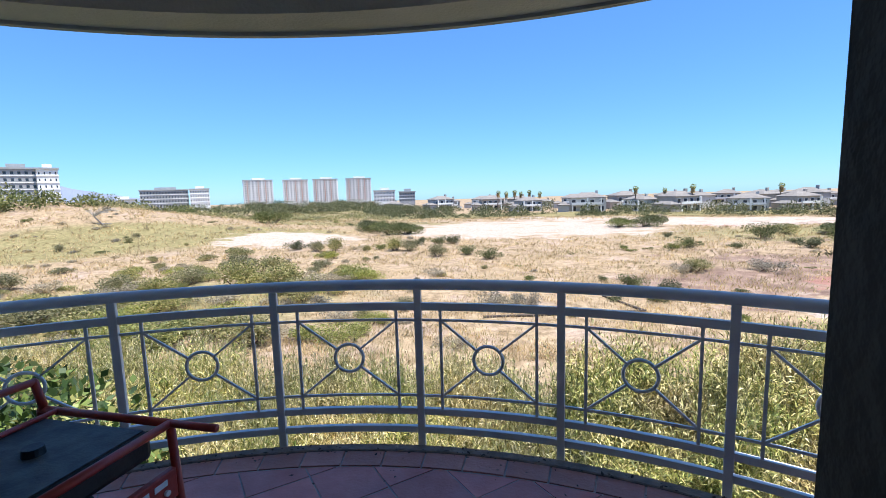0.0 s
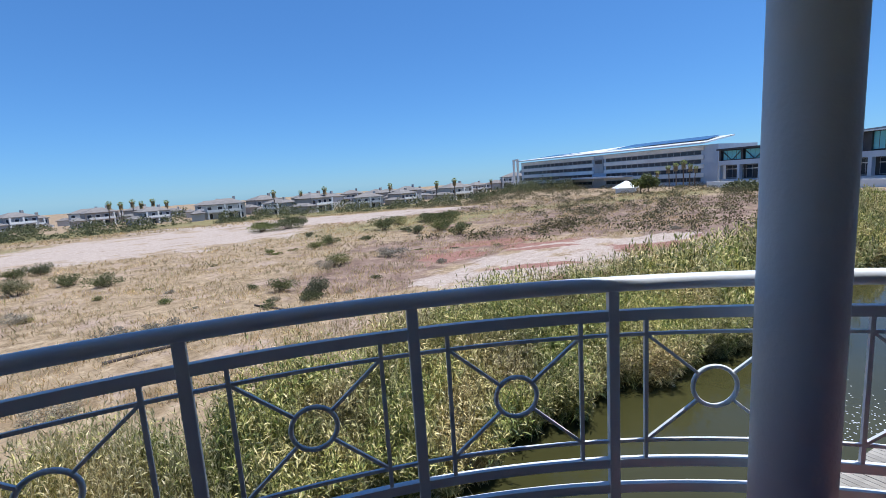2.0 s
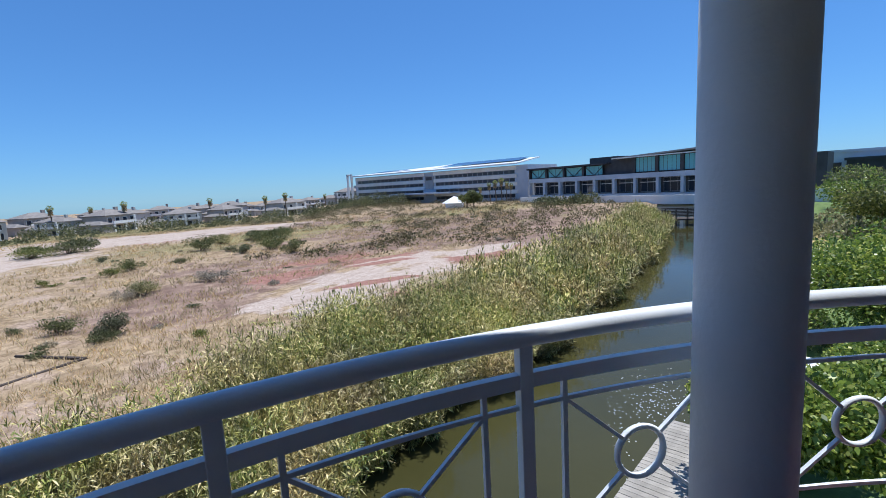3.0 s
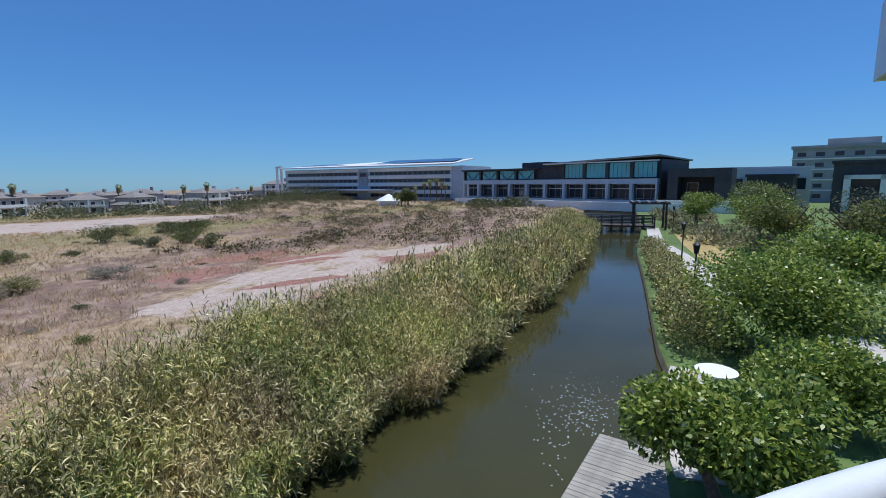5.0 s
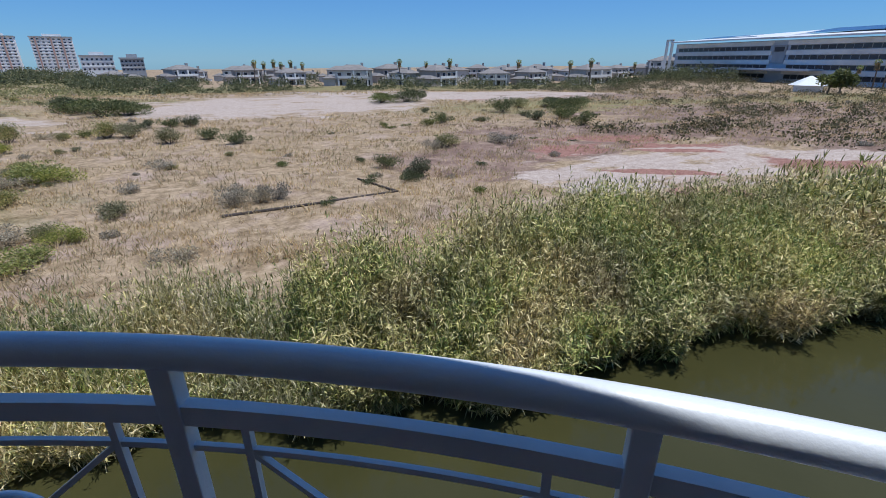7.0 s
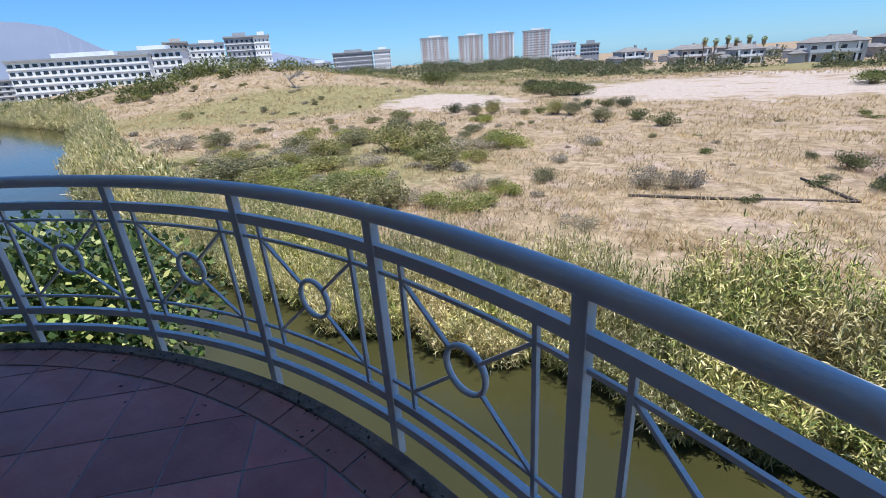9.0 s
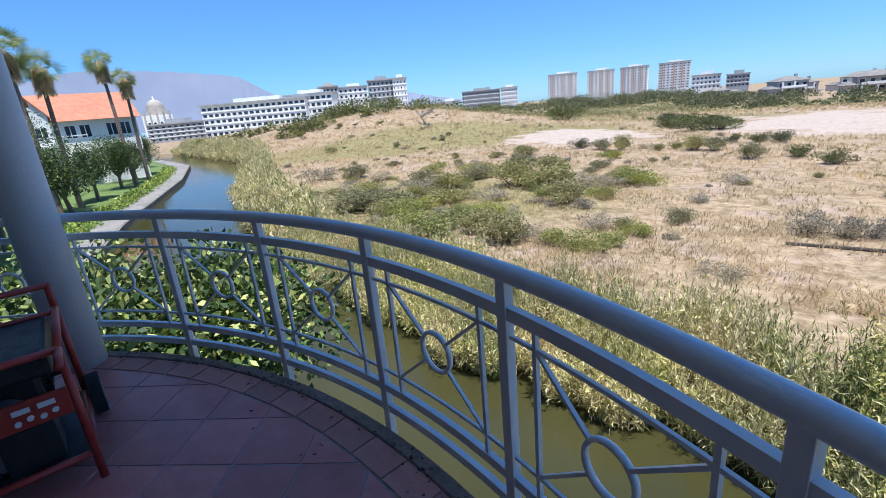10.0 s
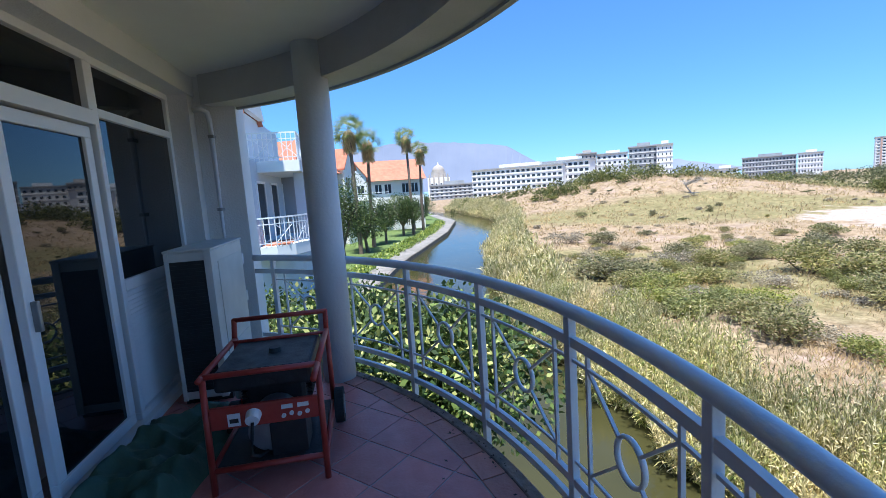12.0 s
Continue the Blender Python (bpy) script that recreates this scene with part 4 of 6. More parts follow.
def tree(label, crown_mat, x, y, z0, trunk_h, rad, height, leaf, n, seed, lobes=14, group="", cat="tree", broad=0.475):
    t = thing("tree", label, cat, pose(x, y, z0), group)
    g = random.Random(seed)
    tr = bmesh.new()
    p = Vector((0, 0, -0.1))
    r = 0.05 * rad + 0.06
    top = Vector((g.uniform(-0.2, 0.2), g.uniform(-0.2, 0.2), trunk_h))
    tube(tr, p, top, r, r * 0.75, 9, False)
    for i in range(9):
        a = i * 0.7 + g.uniform(0, 0.7)
        e = top + Vector((math.cos(a) * rad * 0.6, math.sin(a) * rad * 0.6, height * g.uniform(0.25, 0.75)))
        mid = top.lerp(e, 0.5) + Vector((0, 0, height * 0.08))
        tube(tr, top, mid, r * 0.55, r * 0.35, 6, False)
        tube(tr, mid, e, r * 0.35, r * 0.12, 6, False)
    part("trunk", tr, M_BARK, t, smooth=True)
    me = leaf_cloud("crown", n, rad, height, leaf, seed, lobes, hang=0.5, broad=broad)
    me.transform(Matrix.Translation((0, 0, trunk_h * 0.8)))
    me.materials.append(crown_mat)
    c = new("crown", me)
    c.parent = t
    return t


# broad-leaved trees close to the balcony
tree("large-leaved green fig tree beside the canal below the balcony", L_FIG, -5.2, 3.95, Z_BANK, 1.4, 2.25, 3.4, 0.12, 36000, 21, 34, broad=0.62)
tree("large-leaved fig tree at the foot of the house", L_FIG, -8.6, 3.0, Z_BANK, 1.4, 2.2, 3.2, 0.13, 18000, 22, 26, broad=0.62)
tree("dense glossy green tree over the boardwalk", L_TREE, 10.9, -0.25, Z_BANK, 0.45, 1.6, 2.1, 0.125, 19000, 23, 18, broad=0.6)
tree("dense glossy green tree beside the boardwalk", L_TREE, 19.6, -3.9, Z_BANK, 0.6, 2.9, 3.2, 0.13, 26000, 24, 22, broad=0.6)
tree("dense green tree behind the boardwalk", L_TREE, 14.7, -3.3, Z_BANK, 0.3, 1.6, 1.9, 0.13, 16000, 25, 18, broad=0.6)
tree("rounded green tree beside the towpath", L_TREE, 25.5, -7.4, Z_BANK, 0.9, 3.4, 3.4, 0.17, 16000, 26, 18, broad=0.6)
for i, (x, y, s) in enumerate(((45, -12, 3.0), (56, -13, 3.2), (66, -16, 4), (78, -18, 4), (50, -20, 3.5), (70, -10, 3.0), (38, -14, 3.2))):
    tree("green garden tree on the far side of the towpath", L_TREE if i % 2 else L_SHRUBD, x, y, Z_BANK, 1.2, s, s * 1.2, 0.26, 5000, 30 + i, 12, "towpath trees")
for i, (x, y, s) in enumerate(((-34, 8.6, 2.5), (-39, 11.4, 2.6), (-45, 15, 2.7), (-51, 18.8, 2.6), (-58, 23.4, 2.8), (-65, 27.6, 2.8), (-72, 31, 3), (-86, 36, 3.2))):
    tree("clipped dark green tree along the waterside lawn", L_CLIP, x, y - 1.4, Z_BANK, 1.3, s * random.uniform(0.9, 1.3), (6.6 if i < 2 else 5.0), 0.19, 7500, 40 + i, 13, "waterside trees")
pts = [(x, float(near_y(x)) - 2.6, 1.2, 0.8) for x in range(-72, -30, 2)]
thicket("hedge", pts, 51, 0.22, 180, L_TREE, "low green hedge beside the waterside walk")
# reeds and scrub on the near bank
pts = [(x, float(near_y(x)) - 1.05 + g0.uniform(-0.3, 0.2), g0.uniform(0.7, 1.2), g0.uniform(0.9, 1.7)) for x in np.arange(19.5, 46, 0.8)] + [(x, float(near_y(x)) - 2.0 + g0.uniform(-0.4, 0.4), g0.uniform(0.7, 1.1), g0.uniform(0.6, 1.2)) for x in np.arange(19.5, 40, 0.9)]
thicket("bank_scrub", pts, 52, 0.12, 850, L_REED, "grey-green scrub hanging over the canal bank")
pts = [(g0.uniform(44, 92), g0.uniform(-14, -6), g0.uniform(1.0, 2.0), g0.uniform(0.8, 1.5)) for i in range(50)]
thicket("scrub", pts, 53, 0.34, 170, L_SHRUB, "green garden scrub beside the towpath")


def palm(x, y, h, lean, seed, far=False, head=1.0):
    t = thing("palm_tree", "tall fan palm with a bare grey trunk and shaggy crown", "palm tree", pose(x, y, Z_BANK if not far else float(ground_z(x, y)) - 0.2), "fan palms")
    tr = bmesh.new()
    pts = [(lean * (i / 8) ** 2, 0, h * i / 8 - 0.1) for i in range(9)]
    for i in range(8):
        tube(tr, pts[i], pts[i + 1], 0.24 - 0.012 * i, 0.228 - 0.012 * i, 8, False)
    part("trunk", tr, M_BARK, t, smooth=True)
    g = np.random.default_rng(seed)
    nf, seg = 48, 13
    P, A, W = [], [], []
    for i in range(nf):
        a, el = g.uniform(0, 6.283), math.asin(g.uniform(-0.85, 0.99))
        d = np.array([math.cos(a) * math.cos(el), math.sin(a) * math.cos(el), math.sin(el)])
        hub = np.array([lean, 0, h]) + d * g.uniform(0.7, 1.25) * head
        up = np.array([0, 0, 1.0])
        sd = np.cross(d, up)
        sd /= np.linalg.norm(sd) + 1e-9
        tw = g.uniform(-1.1, 1.1)
        sd = sd * math.cos(tw) + np.cross(d, sd) * math.sin(tw)
        n2 = np.cross(sd, d)
        for j in range(seg):
            f = (j / (seg - 1) - 0.5) * 2.5
            dd = d * math.cos(f) + sd * math.sin(f) - np.array([0, 0, 0.12])
            P.append(hub), A.append(dd * g.uniform(0.8, 1.25) * head), W.append(np.cross(dd, n2) * 0.06 * head)
        P.append(np.array([lean, 0, h])), A.append(hub - np.array([lean, 0, h])), W.append(sd * 0.05)
    me = cards("crown", np.array(P), np.array(A), np.array(W))
    me.materials.append(L_PALM)
    c = new("crown", me)
    c.parent = t
    n = 420
    a, z = g.uniform(0, 6.283, n), g.uniform(-1.7, 0.2, n)
    b = np.c_[lean + 0.25 * np.cos(a), 0.25 * np.sin(a), h + z]
    ax = np.c_[0.6 * np.cos(a), 0.6 * np.sin(a), np.full(n, -0.8)]
    me = cards("dead_fronds", b, ax, np.c_[-np.sin(a), np.cos(a), np.zeros(n)] * 0.12)
    me.materials.append(L_STRAW)
    c = new("dead_fronds", me)
    c.parent = t
    return t


palm(-44.3, 12.7, 12.4, -0.8, 61)
palm(-48.8, 15.3, 11.6, 0.7, 62, head=0.85)
palm(-58.1, 23.5, 13.4, -0.5, 63, head=0.85)
palm(-62.3, 26.6, 11.9, 0.6, 64, head=0.8)
far_palm = palm(*on_ray(28.1, 182), 8.6, 0.4, 65, True, head=0.62)
for i, (az, d, h) in enumerate(((6.4, 205, 0.95), (7.4, 200, 0.9), (8.5, 208, 0.98), (9.3, 203, 0.9), (10.4, 210, 0.95), (11.6, 200, 0.86), (22.4, 185, 0.98), (25.4, 200, 0.9), (36.0, 190, 0.95), (41.8, 180, 0.93), (44.1, 185, 1.0), (48.7, 180, 0.66),
                                (68.9, 128, 0.60), (69.6, 126, 0.66), (70.3, 129, 0.72), (70.9, 127, 0.62), (71.4, 130, 0.55), (67.6, 124, 0.5))):
    x, y = on_ray(az, d)
    c = copy_thing(far_palm, pose(x, y, float(ground_z(x, y)) - 0.2, 0, 0, 40 * i))
    c.matrix_world = c.matrix_basis @ Matrix.Diagonal((h, h, h, 1))
for i, az in enumerate((65.9, 66.8)):
    tree("bushy dark date palm beside the marquee", L_SHRUBD, *on_ray(az, 106), Z_MARSH, 1.2, 2.3, 3.4, 0.5, 1400, 70 + i, 9, "date palms", "palm tree")
# ---- far and near buildings ----
def front(ax, ay, bx, by, z=Z_MARSH):
    """Pose with x along a house front from a to b, y going away behind it, as seen with a on the viewer's left."""
    return Matrix.Translation((ax, ay, z)) @ Matrix.Rotation(math.atan2(by - ay, bx - ax), 4, "Z")


WIN_CACHE = {}


def window(parent, x, y, z, w, h, frame=None, pane=None, depth=0.12, bars=0):
    """A window set on a wall whose outside faces -y: frame with the glass set back in it."""
    frame, pane = frame or M_FRAME, pane or M_WINDOW
    key = (round(w, 2), round(h, 2), frame.name, pane.name, bars)
    if key not in WIN_CACHE:
        t = min(0.09, w * 0.09)
        fr = bmesh.new()
        box(fr, -w / 2, w / 2, -0.05, depth, 0, t), box(fr, -w / 2, w / 2, -0.05, depth, h - t, h)
        box(fr, -w / 2, -w / 2 + t, -0.05, depth, t, h - t), box(fr, w / 2 - t, w / 2, -0.05, depth, t, h - t)
        bmesh.ops.remove_doubles(fr, verts=fr.verts, dist=0.002)
        WIN_CACHE[key] = (mesh_of("window", fr, frame), mesh_of("pane", boxm(-w / 2 + t, w / 2 - t, -0.02, 0.02, t, h - t), pane), mesh_of("mullion", boxm(-t / 2, t / 2, -0.045, depth, t, h - t), frame))
    a, b, c = WIN_CACHE[key]
    o = new("window", a)
    o.parent = parent
    o.location = (x, y, z)
    p = new("pane", b)
    p.parent = o
    for i in range(bars):
        q = new("mullion", c)
        q.parent = o
        q.location = (-w / 2 + w * (i + 1) / (bars + 1), 0, 0)
    return o


def hip_roof(parent, x0, x1, y0, y1, z, h, over, material):
    bm = bmesh.new()
    x0, x1, y0, y1 = x0 - over, x1 + over, y0 - over, y1 + over
    ins = min(x1 - x0, y1 - y0) / 2
    if x1 - x0 >= y1 - y0:
        r = [(x0 + ins, (y0 + y1) / 2), (x1 - ins, (y0 + y1) / 2)]
    else:
        r = [((x0 + x1) / 2, y0 + ins), ((x0 + x1) / 2, y1 - ins)]
    lo = [bm.verts.new((x, y, z)) for x, y in ((x0, y0), (x1, y0), (x1, y1), (x0, y1))]
    lb = [bm.verts.new((v.co.x, v.co.y, z - 0.22)) for v in lo]
    a, b = bm.verts.new((*r[0], z + h)), bm.verts.new((*r[1], z + h))
    if x1 - x0 >= y1 - y0:
        fs = [(lo[0], lo[1], b, a), (lo[1], lo[2], b), (lo[2], lo[3], a, b), (lo[3], lo[0], a)]
    else:
        fs = [(lo[0], lo[1], a), (lo[1], lo[2], b, a), (lo[2], lo[3], b), (lo[3], lo[0], a, b)]
    for f in fs:
        bm.faces.new(f)
    for i in range(4):
        bm.faces.new((lb[i], lb[(i + 1) % 4], lo[(i + 1) % 4], lo[i]))
    bm.faces.new(lb[::-1])
    bmesh.ops.recalc_face_normals(bm, faces=bm.faces)
    return part("roof", bm, material, parent)


def gable_roof(parent, x0, x1, y0, y1, z, h, material, over=0.4, wall=None):
    """Ridge running away along y, gable towards the viewer."""
    bm = bmesh.new()
    xm = (x0 + x1) / 2
    for s in (-1, 1):
        xa = x0 - over if s < 0 else x1 + over
        za = z - h * over / (xm - x0)
        v = [bm.verts.new(p) for p in ((xa, y0 - over, za), (xm, y0 - over, z + h), (xm, y1, z + h), (xa, y1, za), (xa, y0 - over, za + 0.2), (xm, y0 - over, z + h + 0.2), (xm, y1, z + h + 0.2), (xa, y1, za + 0.2))]
        for f in ((0, 1, 2, 3), (4, 7, 6, 5), (0, 4, 5, 1), (2, 6, 7, 3), (0, 3, 7, 4)):
            bm.faces.new([v[i] for i in f])
    bmesh.ops.recalc_face_normals(bm, faces=bm.faces)
    part("roof", bm, material, parent)
    g = bmesh.new()
    v = [g.verts.new(p) for p in ((x0, y0, z), (x1, y0, z), (xm, y0, z + h), (x0, y0 + 0.3, z), (x1, y0 + 0.3, z), (xm, y0 + 0.3, z + h))]
    for f in ((0, 1, 2), (5, 4, 3), (0, 3, 4, 1), (1, 4, 5, 2), (2, 5, 3, 0)):
        g.faces.new([v[i] for i in f])
    bmesh.ops.recalc_face_normals(g, faces=g.faces)
    part("gable", g, wall or M_BWHITE, parent)


# two-storey villas beyond the pans
def villa(seed, wall, label):
    g = random.Random(seed)
    t = thing("villa", label, "house", pose(0, 0, -60), "far villas")
    w, d = g.uniform(11, 14), 9.0
    part("wall", boxm(-w / 2, w / 2, 0, d, 0, 5.6), wall, t)
    hip_roof(t, -w / 2, w / 2, 0, d, 5.7, 1.9, 0.5, M_SLATE)
    part("wing", boxm(-w / 2 - 4.2, -w / 2, -2.2, d - 2, 0, 2.9), wall, t)
    hip_roof(t, -w / 2 - 4.2, -w / 2, -2.2, d - 2, 3.0, 1.1, 0.4, M_SLATE)
    part("balcony", boxm(-w / 2 + 1, w / 2 - 1.5, -1.8, 0, 2.7, 2.95), wall, t)
    part("parapet", boxm(-w / 2 + 1, w / 2 - 1.5, -1.8, -1.62, 2.95, 3.8), M_BWHITE, t)
    for x in (-w / 2 + 1.3, 0, w / 2 - 1.9):
        part("pier", boxm(x - 0.28, x + 0.28, -1.75, -1.2, 0, 5.5 if g.random() < 0.6 else 2.7), M_BWHITE, t)
    for k in range(4):
        x = -w / 2 + w * (k + 0.5) / 4
        window(t, x, 0, 0.3, 1.9, 2.1)
        window(t, x, 0, 3.2, 1.6, 1.7)
    part("chimney", boxm(w / 4 - 0.5, w / 4 + 0.5, 4, 5, 5.6, 8.3), wall, t)
    return t


VILLAS = [villa(1, M_BBEIGE, "beige two-storey villa with grey hipped roof"), villa(2, M_BVILLA, "white two-storey villa with grey hipped roof"), villa(3, M_BGREY, "grey two-storey villa with hipped roof and piers")]
first = set()
g1 = random.Random(3)
spots = []
for row, (d0, step) in enumerate(((0, 5.6), (30, 5.0), (70, 4.4))):
    az = -6 + row * 1.3
    while az < 53:
        d = np.interp(az, [-8, 0, 5, 15, 25, 33, 42, 54], [270, 240, 215, 190, 175, 178, 190, 215]) + d0 + g1.uniform(-6, 6)
        spots.append((az, d))
        az += step * g1.uniform(0.8, 1.25)
for i, (az, d) in enumerate(spots):
    x, y = 2 + d * math.sin(radians(az)), 2 + d * math.cos(radians(az))
    k = g1.choice([0, 0, 1, 2])
    m = pose(x, y, float(ground_z(x, y)) - 0.2, 0, 0, -az + g1.uniform(-50, 50))
    sc = g1.uniform(0.74, 0.98)
    if k in first:
        copy_thing(VILLAS[k], m).scale = (sc, sc, sc)
    else:
        first.add(k)
        VILLAS[k].matrix_world = m
        VILLAS[k].scale = (sc, sc, sc)


def slab_block(label, az, d, w, h, wall, stripe=None, floors=8, bays=7, depth=14, yaw=0.0, roof=True, cat="apartment block", crown=True, wpane=(0.52, 0.46)):
    x, y = 1.7 + d * math.sin(radians(az)), 1.9 + d * math.cos(radians(az))
    t = thing("apartment_building", label, cat, pose(x, y, Z_MARSH, 0, 0, -az + yaw))
    part("wall", boxm(-w / 2, w / 2, 0, depth, -22.0, h), wall, t)
    fh, bw = h / floors, w / bays
    for f in range(floors):
        for b in range(bays):
            window(t, -w / 2 + bw * (b + 0.5), 0, f * fh + fh * 0.22, bw * wpane[0], fh * wpane[1], frame=wall)
    if stripe is not None:
        for b in (1, bays // 2, bays - 2):
            part("stripe", boxm(-w / 2 + bw * b - 0.5, -w / 2 + bw * b + 0.5, -0.5, 0, 0, h + 0.6), stripe, t)
    for f in range(1, floors):
        part("balcony", boxm(-w / 2 - 0.2, w / 2 + 0.2, -0.25, 0, f * fh - 0.12, f * fh + 0.2), M_BWHITE, t)
    if crown:
        part("parapet", boxm(-w / 2 - 0.4, w / 2 + 0.4, -0.6, depth, h, h + 0.7), M_BGREY, t)
        part("roof_room", boxm(-w * 0.2, w * 0.25, 3, depth - 2, h + 0.7, h + 2.4), wall, t)
    return t


for az, d, w in ((-21.8, 475, 26.0), (-17.7, 485, 23.5), (-14.35, 480, 23.5), (-10.4, 476, 25.0)):
    slab_block("tall apartment tower with white floors and brick-red piers", az, d, w, 21.6, M_BWHITE, M_BPINK, 10, 8, 16, yaw=random.uniform(-8, 8))
slab_block("long low grey apartment block above the scrub", -31.2, 400, 31, 12.6, M_BGREY, None, 4, 16, 12)
slab_block("low white apartment block above the scrub", -27.9, 390, 13, 12.8, M_BWHITE, None, 4, 8, 12)
slab_block("white modern house cluster at the marsh's edge", -7.4, 330, 15, 7.6, M_BWHITE, None, 3, 7, 10)
slab_block("grey modern house cluster at the marsh's edge", -4.6, 320, 11, 6.4, M_BGREY, None, 3, 6, 10)
slab_block("white stepped apartment block at the canal's end", -57.2, 235, 46, 13.6, M_BWHITE, None, 5, 18, 14, yaw=-14, wpane=(0.7, 0.52))
slab_block("white stepped apartment block with a high end", -51.4, 240, 24, 15.2, M_BWHITE, None, 5, 9, 14, yaw=-14, wpane=(0.7, 0.52))
slab_block("beige apartment block behind the sandy rise", -48.9, 300, 11.5, 21.0, M_BBEIGE, None, 6, 5, 14)
slab_block("long white apartment block behind the rise", -46.1, 310, 18, 20.2, M_BWHITE, None, 6, 6, 12)
slab_block("grey glazed apartment tower behind the rise", -42.85, 270, 13.9, 20.6, M_BGREY, None, 7, 6, 12)
slab_block("white windowed apartment tower behind the rise", -40.65, 266, 7.4, 20.4, M_BWHITE, None, 7, 4, 14, wpane=(0.3, 0.4))
slab_block("low white house at the foot of the rise", -35.0, 330, 14, 6.0, M_BWHITE, None, 2, 4, 9)
slab_block("grey office block beyond the waterside houses", -64.9, 260, 26, 7.6, M_BGREY, None, 4, 10, 12)


def dome_hall():
    d, az = 330, -66.6
    t = thing("domed_building", "white classical hall with a cream dome far off", "building", pose(1.7 + d * math.sin(radians(az)), 1.9 + d * math.cos(radians(az)), Z_MARSH, 0, 0, -az))
    part("wall", boxm(-8, 8, 0, 14, 0, 14), M_BWHITE, t)
    part("drum", tube(bmesh.new(), (0, 7, 14), (0, 7, 18.5), 5.5, 5.0, 20), M_BBEIGE, t)
    bm = bmesh.new()
    bmesh.ops.create_uvsphere(bm, u_segments=20, v_segments=10, radius=4.6, matrix=Matrix.Translation((0, 7, 18.5)))
    part("dome", bm, M_BBEIGE, t, smooth=True)
    part("lantern", tube(bmesh.new(), (0, 7, 22.8), (0, 7, 25), 0.7, 0.2, 10), M_BWHITE, t)
    for x in (-6.5, -3.5, 0, 3.5, 6.5):
        part("turret", tube(bmesh.new(), (x, 0.2, 0), (x, 0.2, 16.2), 0.7, 0.5, 10), M_BBEIGE, t)
        window(t, x + 1.6, 0, 6, 1.4, 4)
    return t


dome_hall()


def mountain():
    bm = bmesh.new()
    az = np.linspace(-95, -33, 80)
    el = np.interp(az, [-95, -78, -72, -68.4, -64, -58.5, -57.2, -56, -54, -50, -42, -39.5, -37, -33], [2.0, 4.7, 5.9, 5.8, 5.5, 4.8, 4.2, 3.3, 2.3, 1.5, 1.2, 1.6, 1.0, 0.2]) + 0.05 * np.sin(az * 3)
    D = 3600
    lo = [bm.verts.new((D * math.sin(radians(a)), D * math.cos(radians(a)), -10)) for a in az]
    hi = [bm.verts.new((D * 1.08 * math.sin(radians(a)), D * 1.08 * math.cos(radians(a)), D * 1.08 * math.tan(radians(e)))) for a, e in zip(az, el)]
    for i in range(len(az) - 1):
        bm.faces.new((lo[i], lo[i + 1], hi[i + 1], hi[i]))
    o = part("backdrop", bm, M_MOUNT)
    return tagged(o, "flat-topped mountain on the horizon, coloured haze blue", "mountain", kind="structure")


mountain()


# the long office with ribbon windows and a sloping solar roof
def office():
    L = 107.0
    t = thing("office_building", "long pale office building with ribbon windows and solar roof", "office building", front(146.3, 113, 129.6, 39.7) @ Matrix.Diagonal((0.703, 0.7, 0.93, 1)))
    part("wall", boxm(0, L, 0, 26, 0, 10.9), M_BBLUE, t)
    for f in range(4):
        z = 1.0 + f * 2.45
        for a, b in ((2, 50), (58, 101)):
            part("spandrel", boxm(a - 1, b + 1, -0.5, 0, z + 1.25, z + 2.35), M_BWHITE, t)
            n = 16
            for i in range(n):
                w = (b - a) / n
                window(t, a + w * (i + 0.5), -0.05, z, w * 0.98, 1.2, frame=M_BGREY)
    part("entrance", boxm(52, 57, -0.8, 0, 5.0, 9.6), M_BGREY, t)
    part("entrance_sign", boxm(52.6, 56.4, -0.95, -0.8, 8.0, 9.2), M_BDARK, t)
    part("canopy", boxm(34, 72, -7, 0, 3.2, 3.7), M_BBLUE, t)
    bm = bmesh.new()
    for x0, x1, z0, z1 in ((-1, 56, 11.3, 13.2), (46, 104, 11.2, 13.2)):
        v = [bm.verts.new(p) for p in ((x0, -3, z0), (x1, -3, z0), (x1, 16, z1), (x0, 16, z1 - 1.2), (x0, -3, z0 + 0.4), (x1, -3, z0 + 0.4), (x1, 16, z1 + 0.4), (x0, 16, z1 - 0.8))]
        for f in ((3, 2, 1, 0), (4, 5, 6, 7), (0, 1, 5, 4), (1, 2, 6, 5), (2, 3, 7, 6), (3, 0, 4, 7)):
            bm.faces.new([v[i] for i in f])
    part("roof", bm, M_WROOF, t)
    for x0, x1 in ((8, 40), (60, 102)):
        sb = bmesh.new()
        zz = (0.075, 0.11)[x0 > 50]
        v = [sb.verts.new(p) for p in ((x0, 2, 11.9 + 5 * zz), (x1, 2, 11.9 + 5 * zz), (x1 - 2, 14, 11.9 + 17 * zz), (x0 + 2, 14, 11.9 + 17 * zz))]
        sb.faces.new(v)
        part("solar_panel", sb, M_SOLAR, t)
    for x in (-6, -2.6):
        part("pylon", boxm(x - 0.4, x + 0.4, -1, 0, 0, 12.6), M_BWHITE, t)
    part("pylon_beam", boxm(-6.4, -2.2, -1, 0, 12.0, 12.6), M_BWHITE, t)
    return t


office()


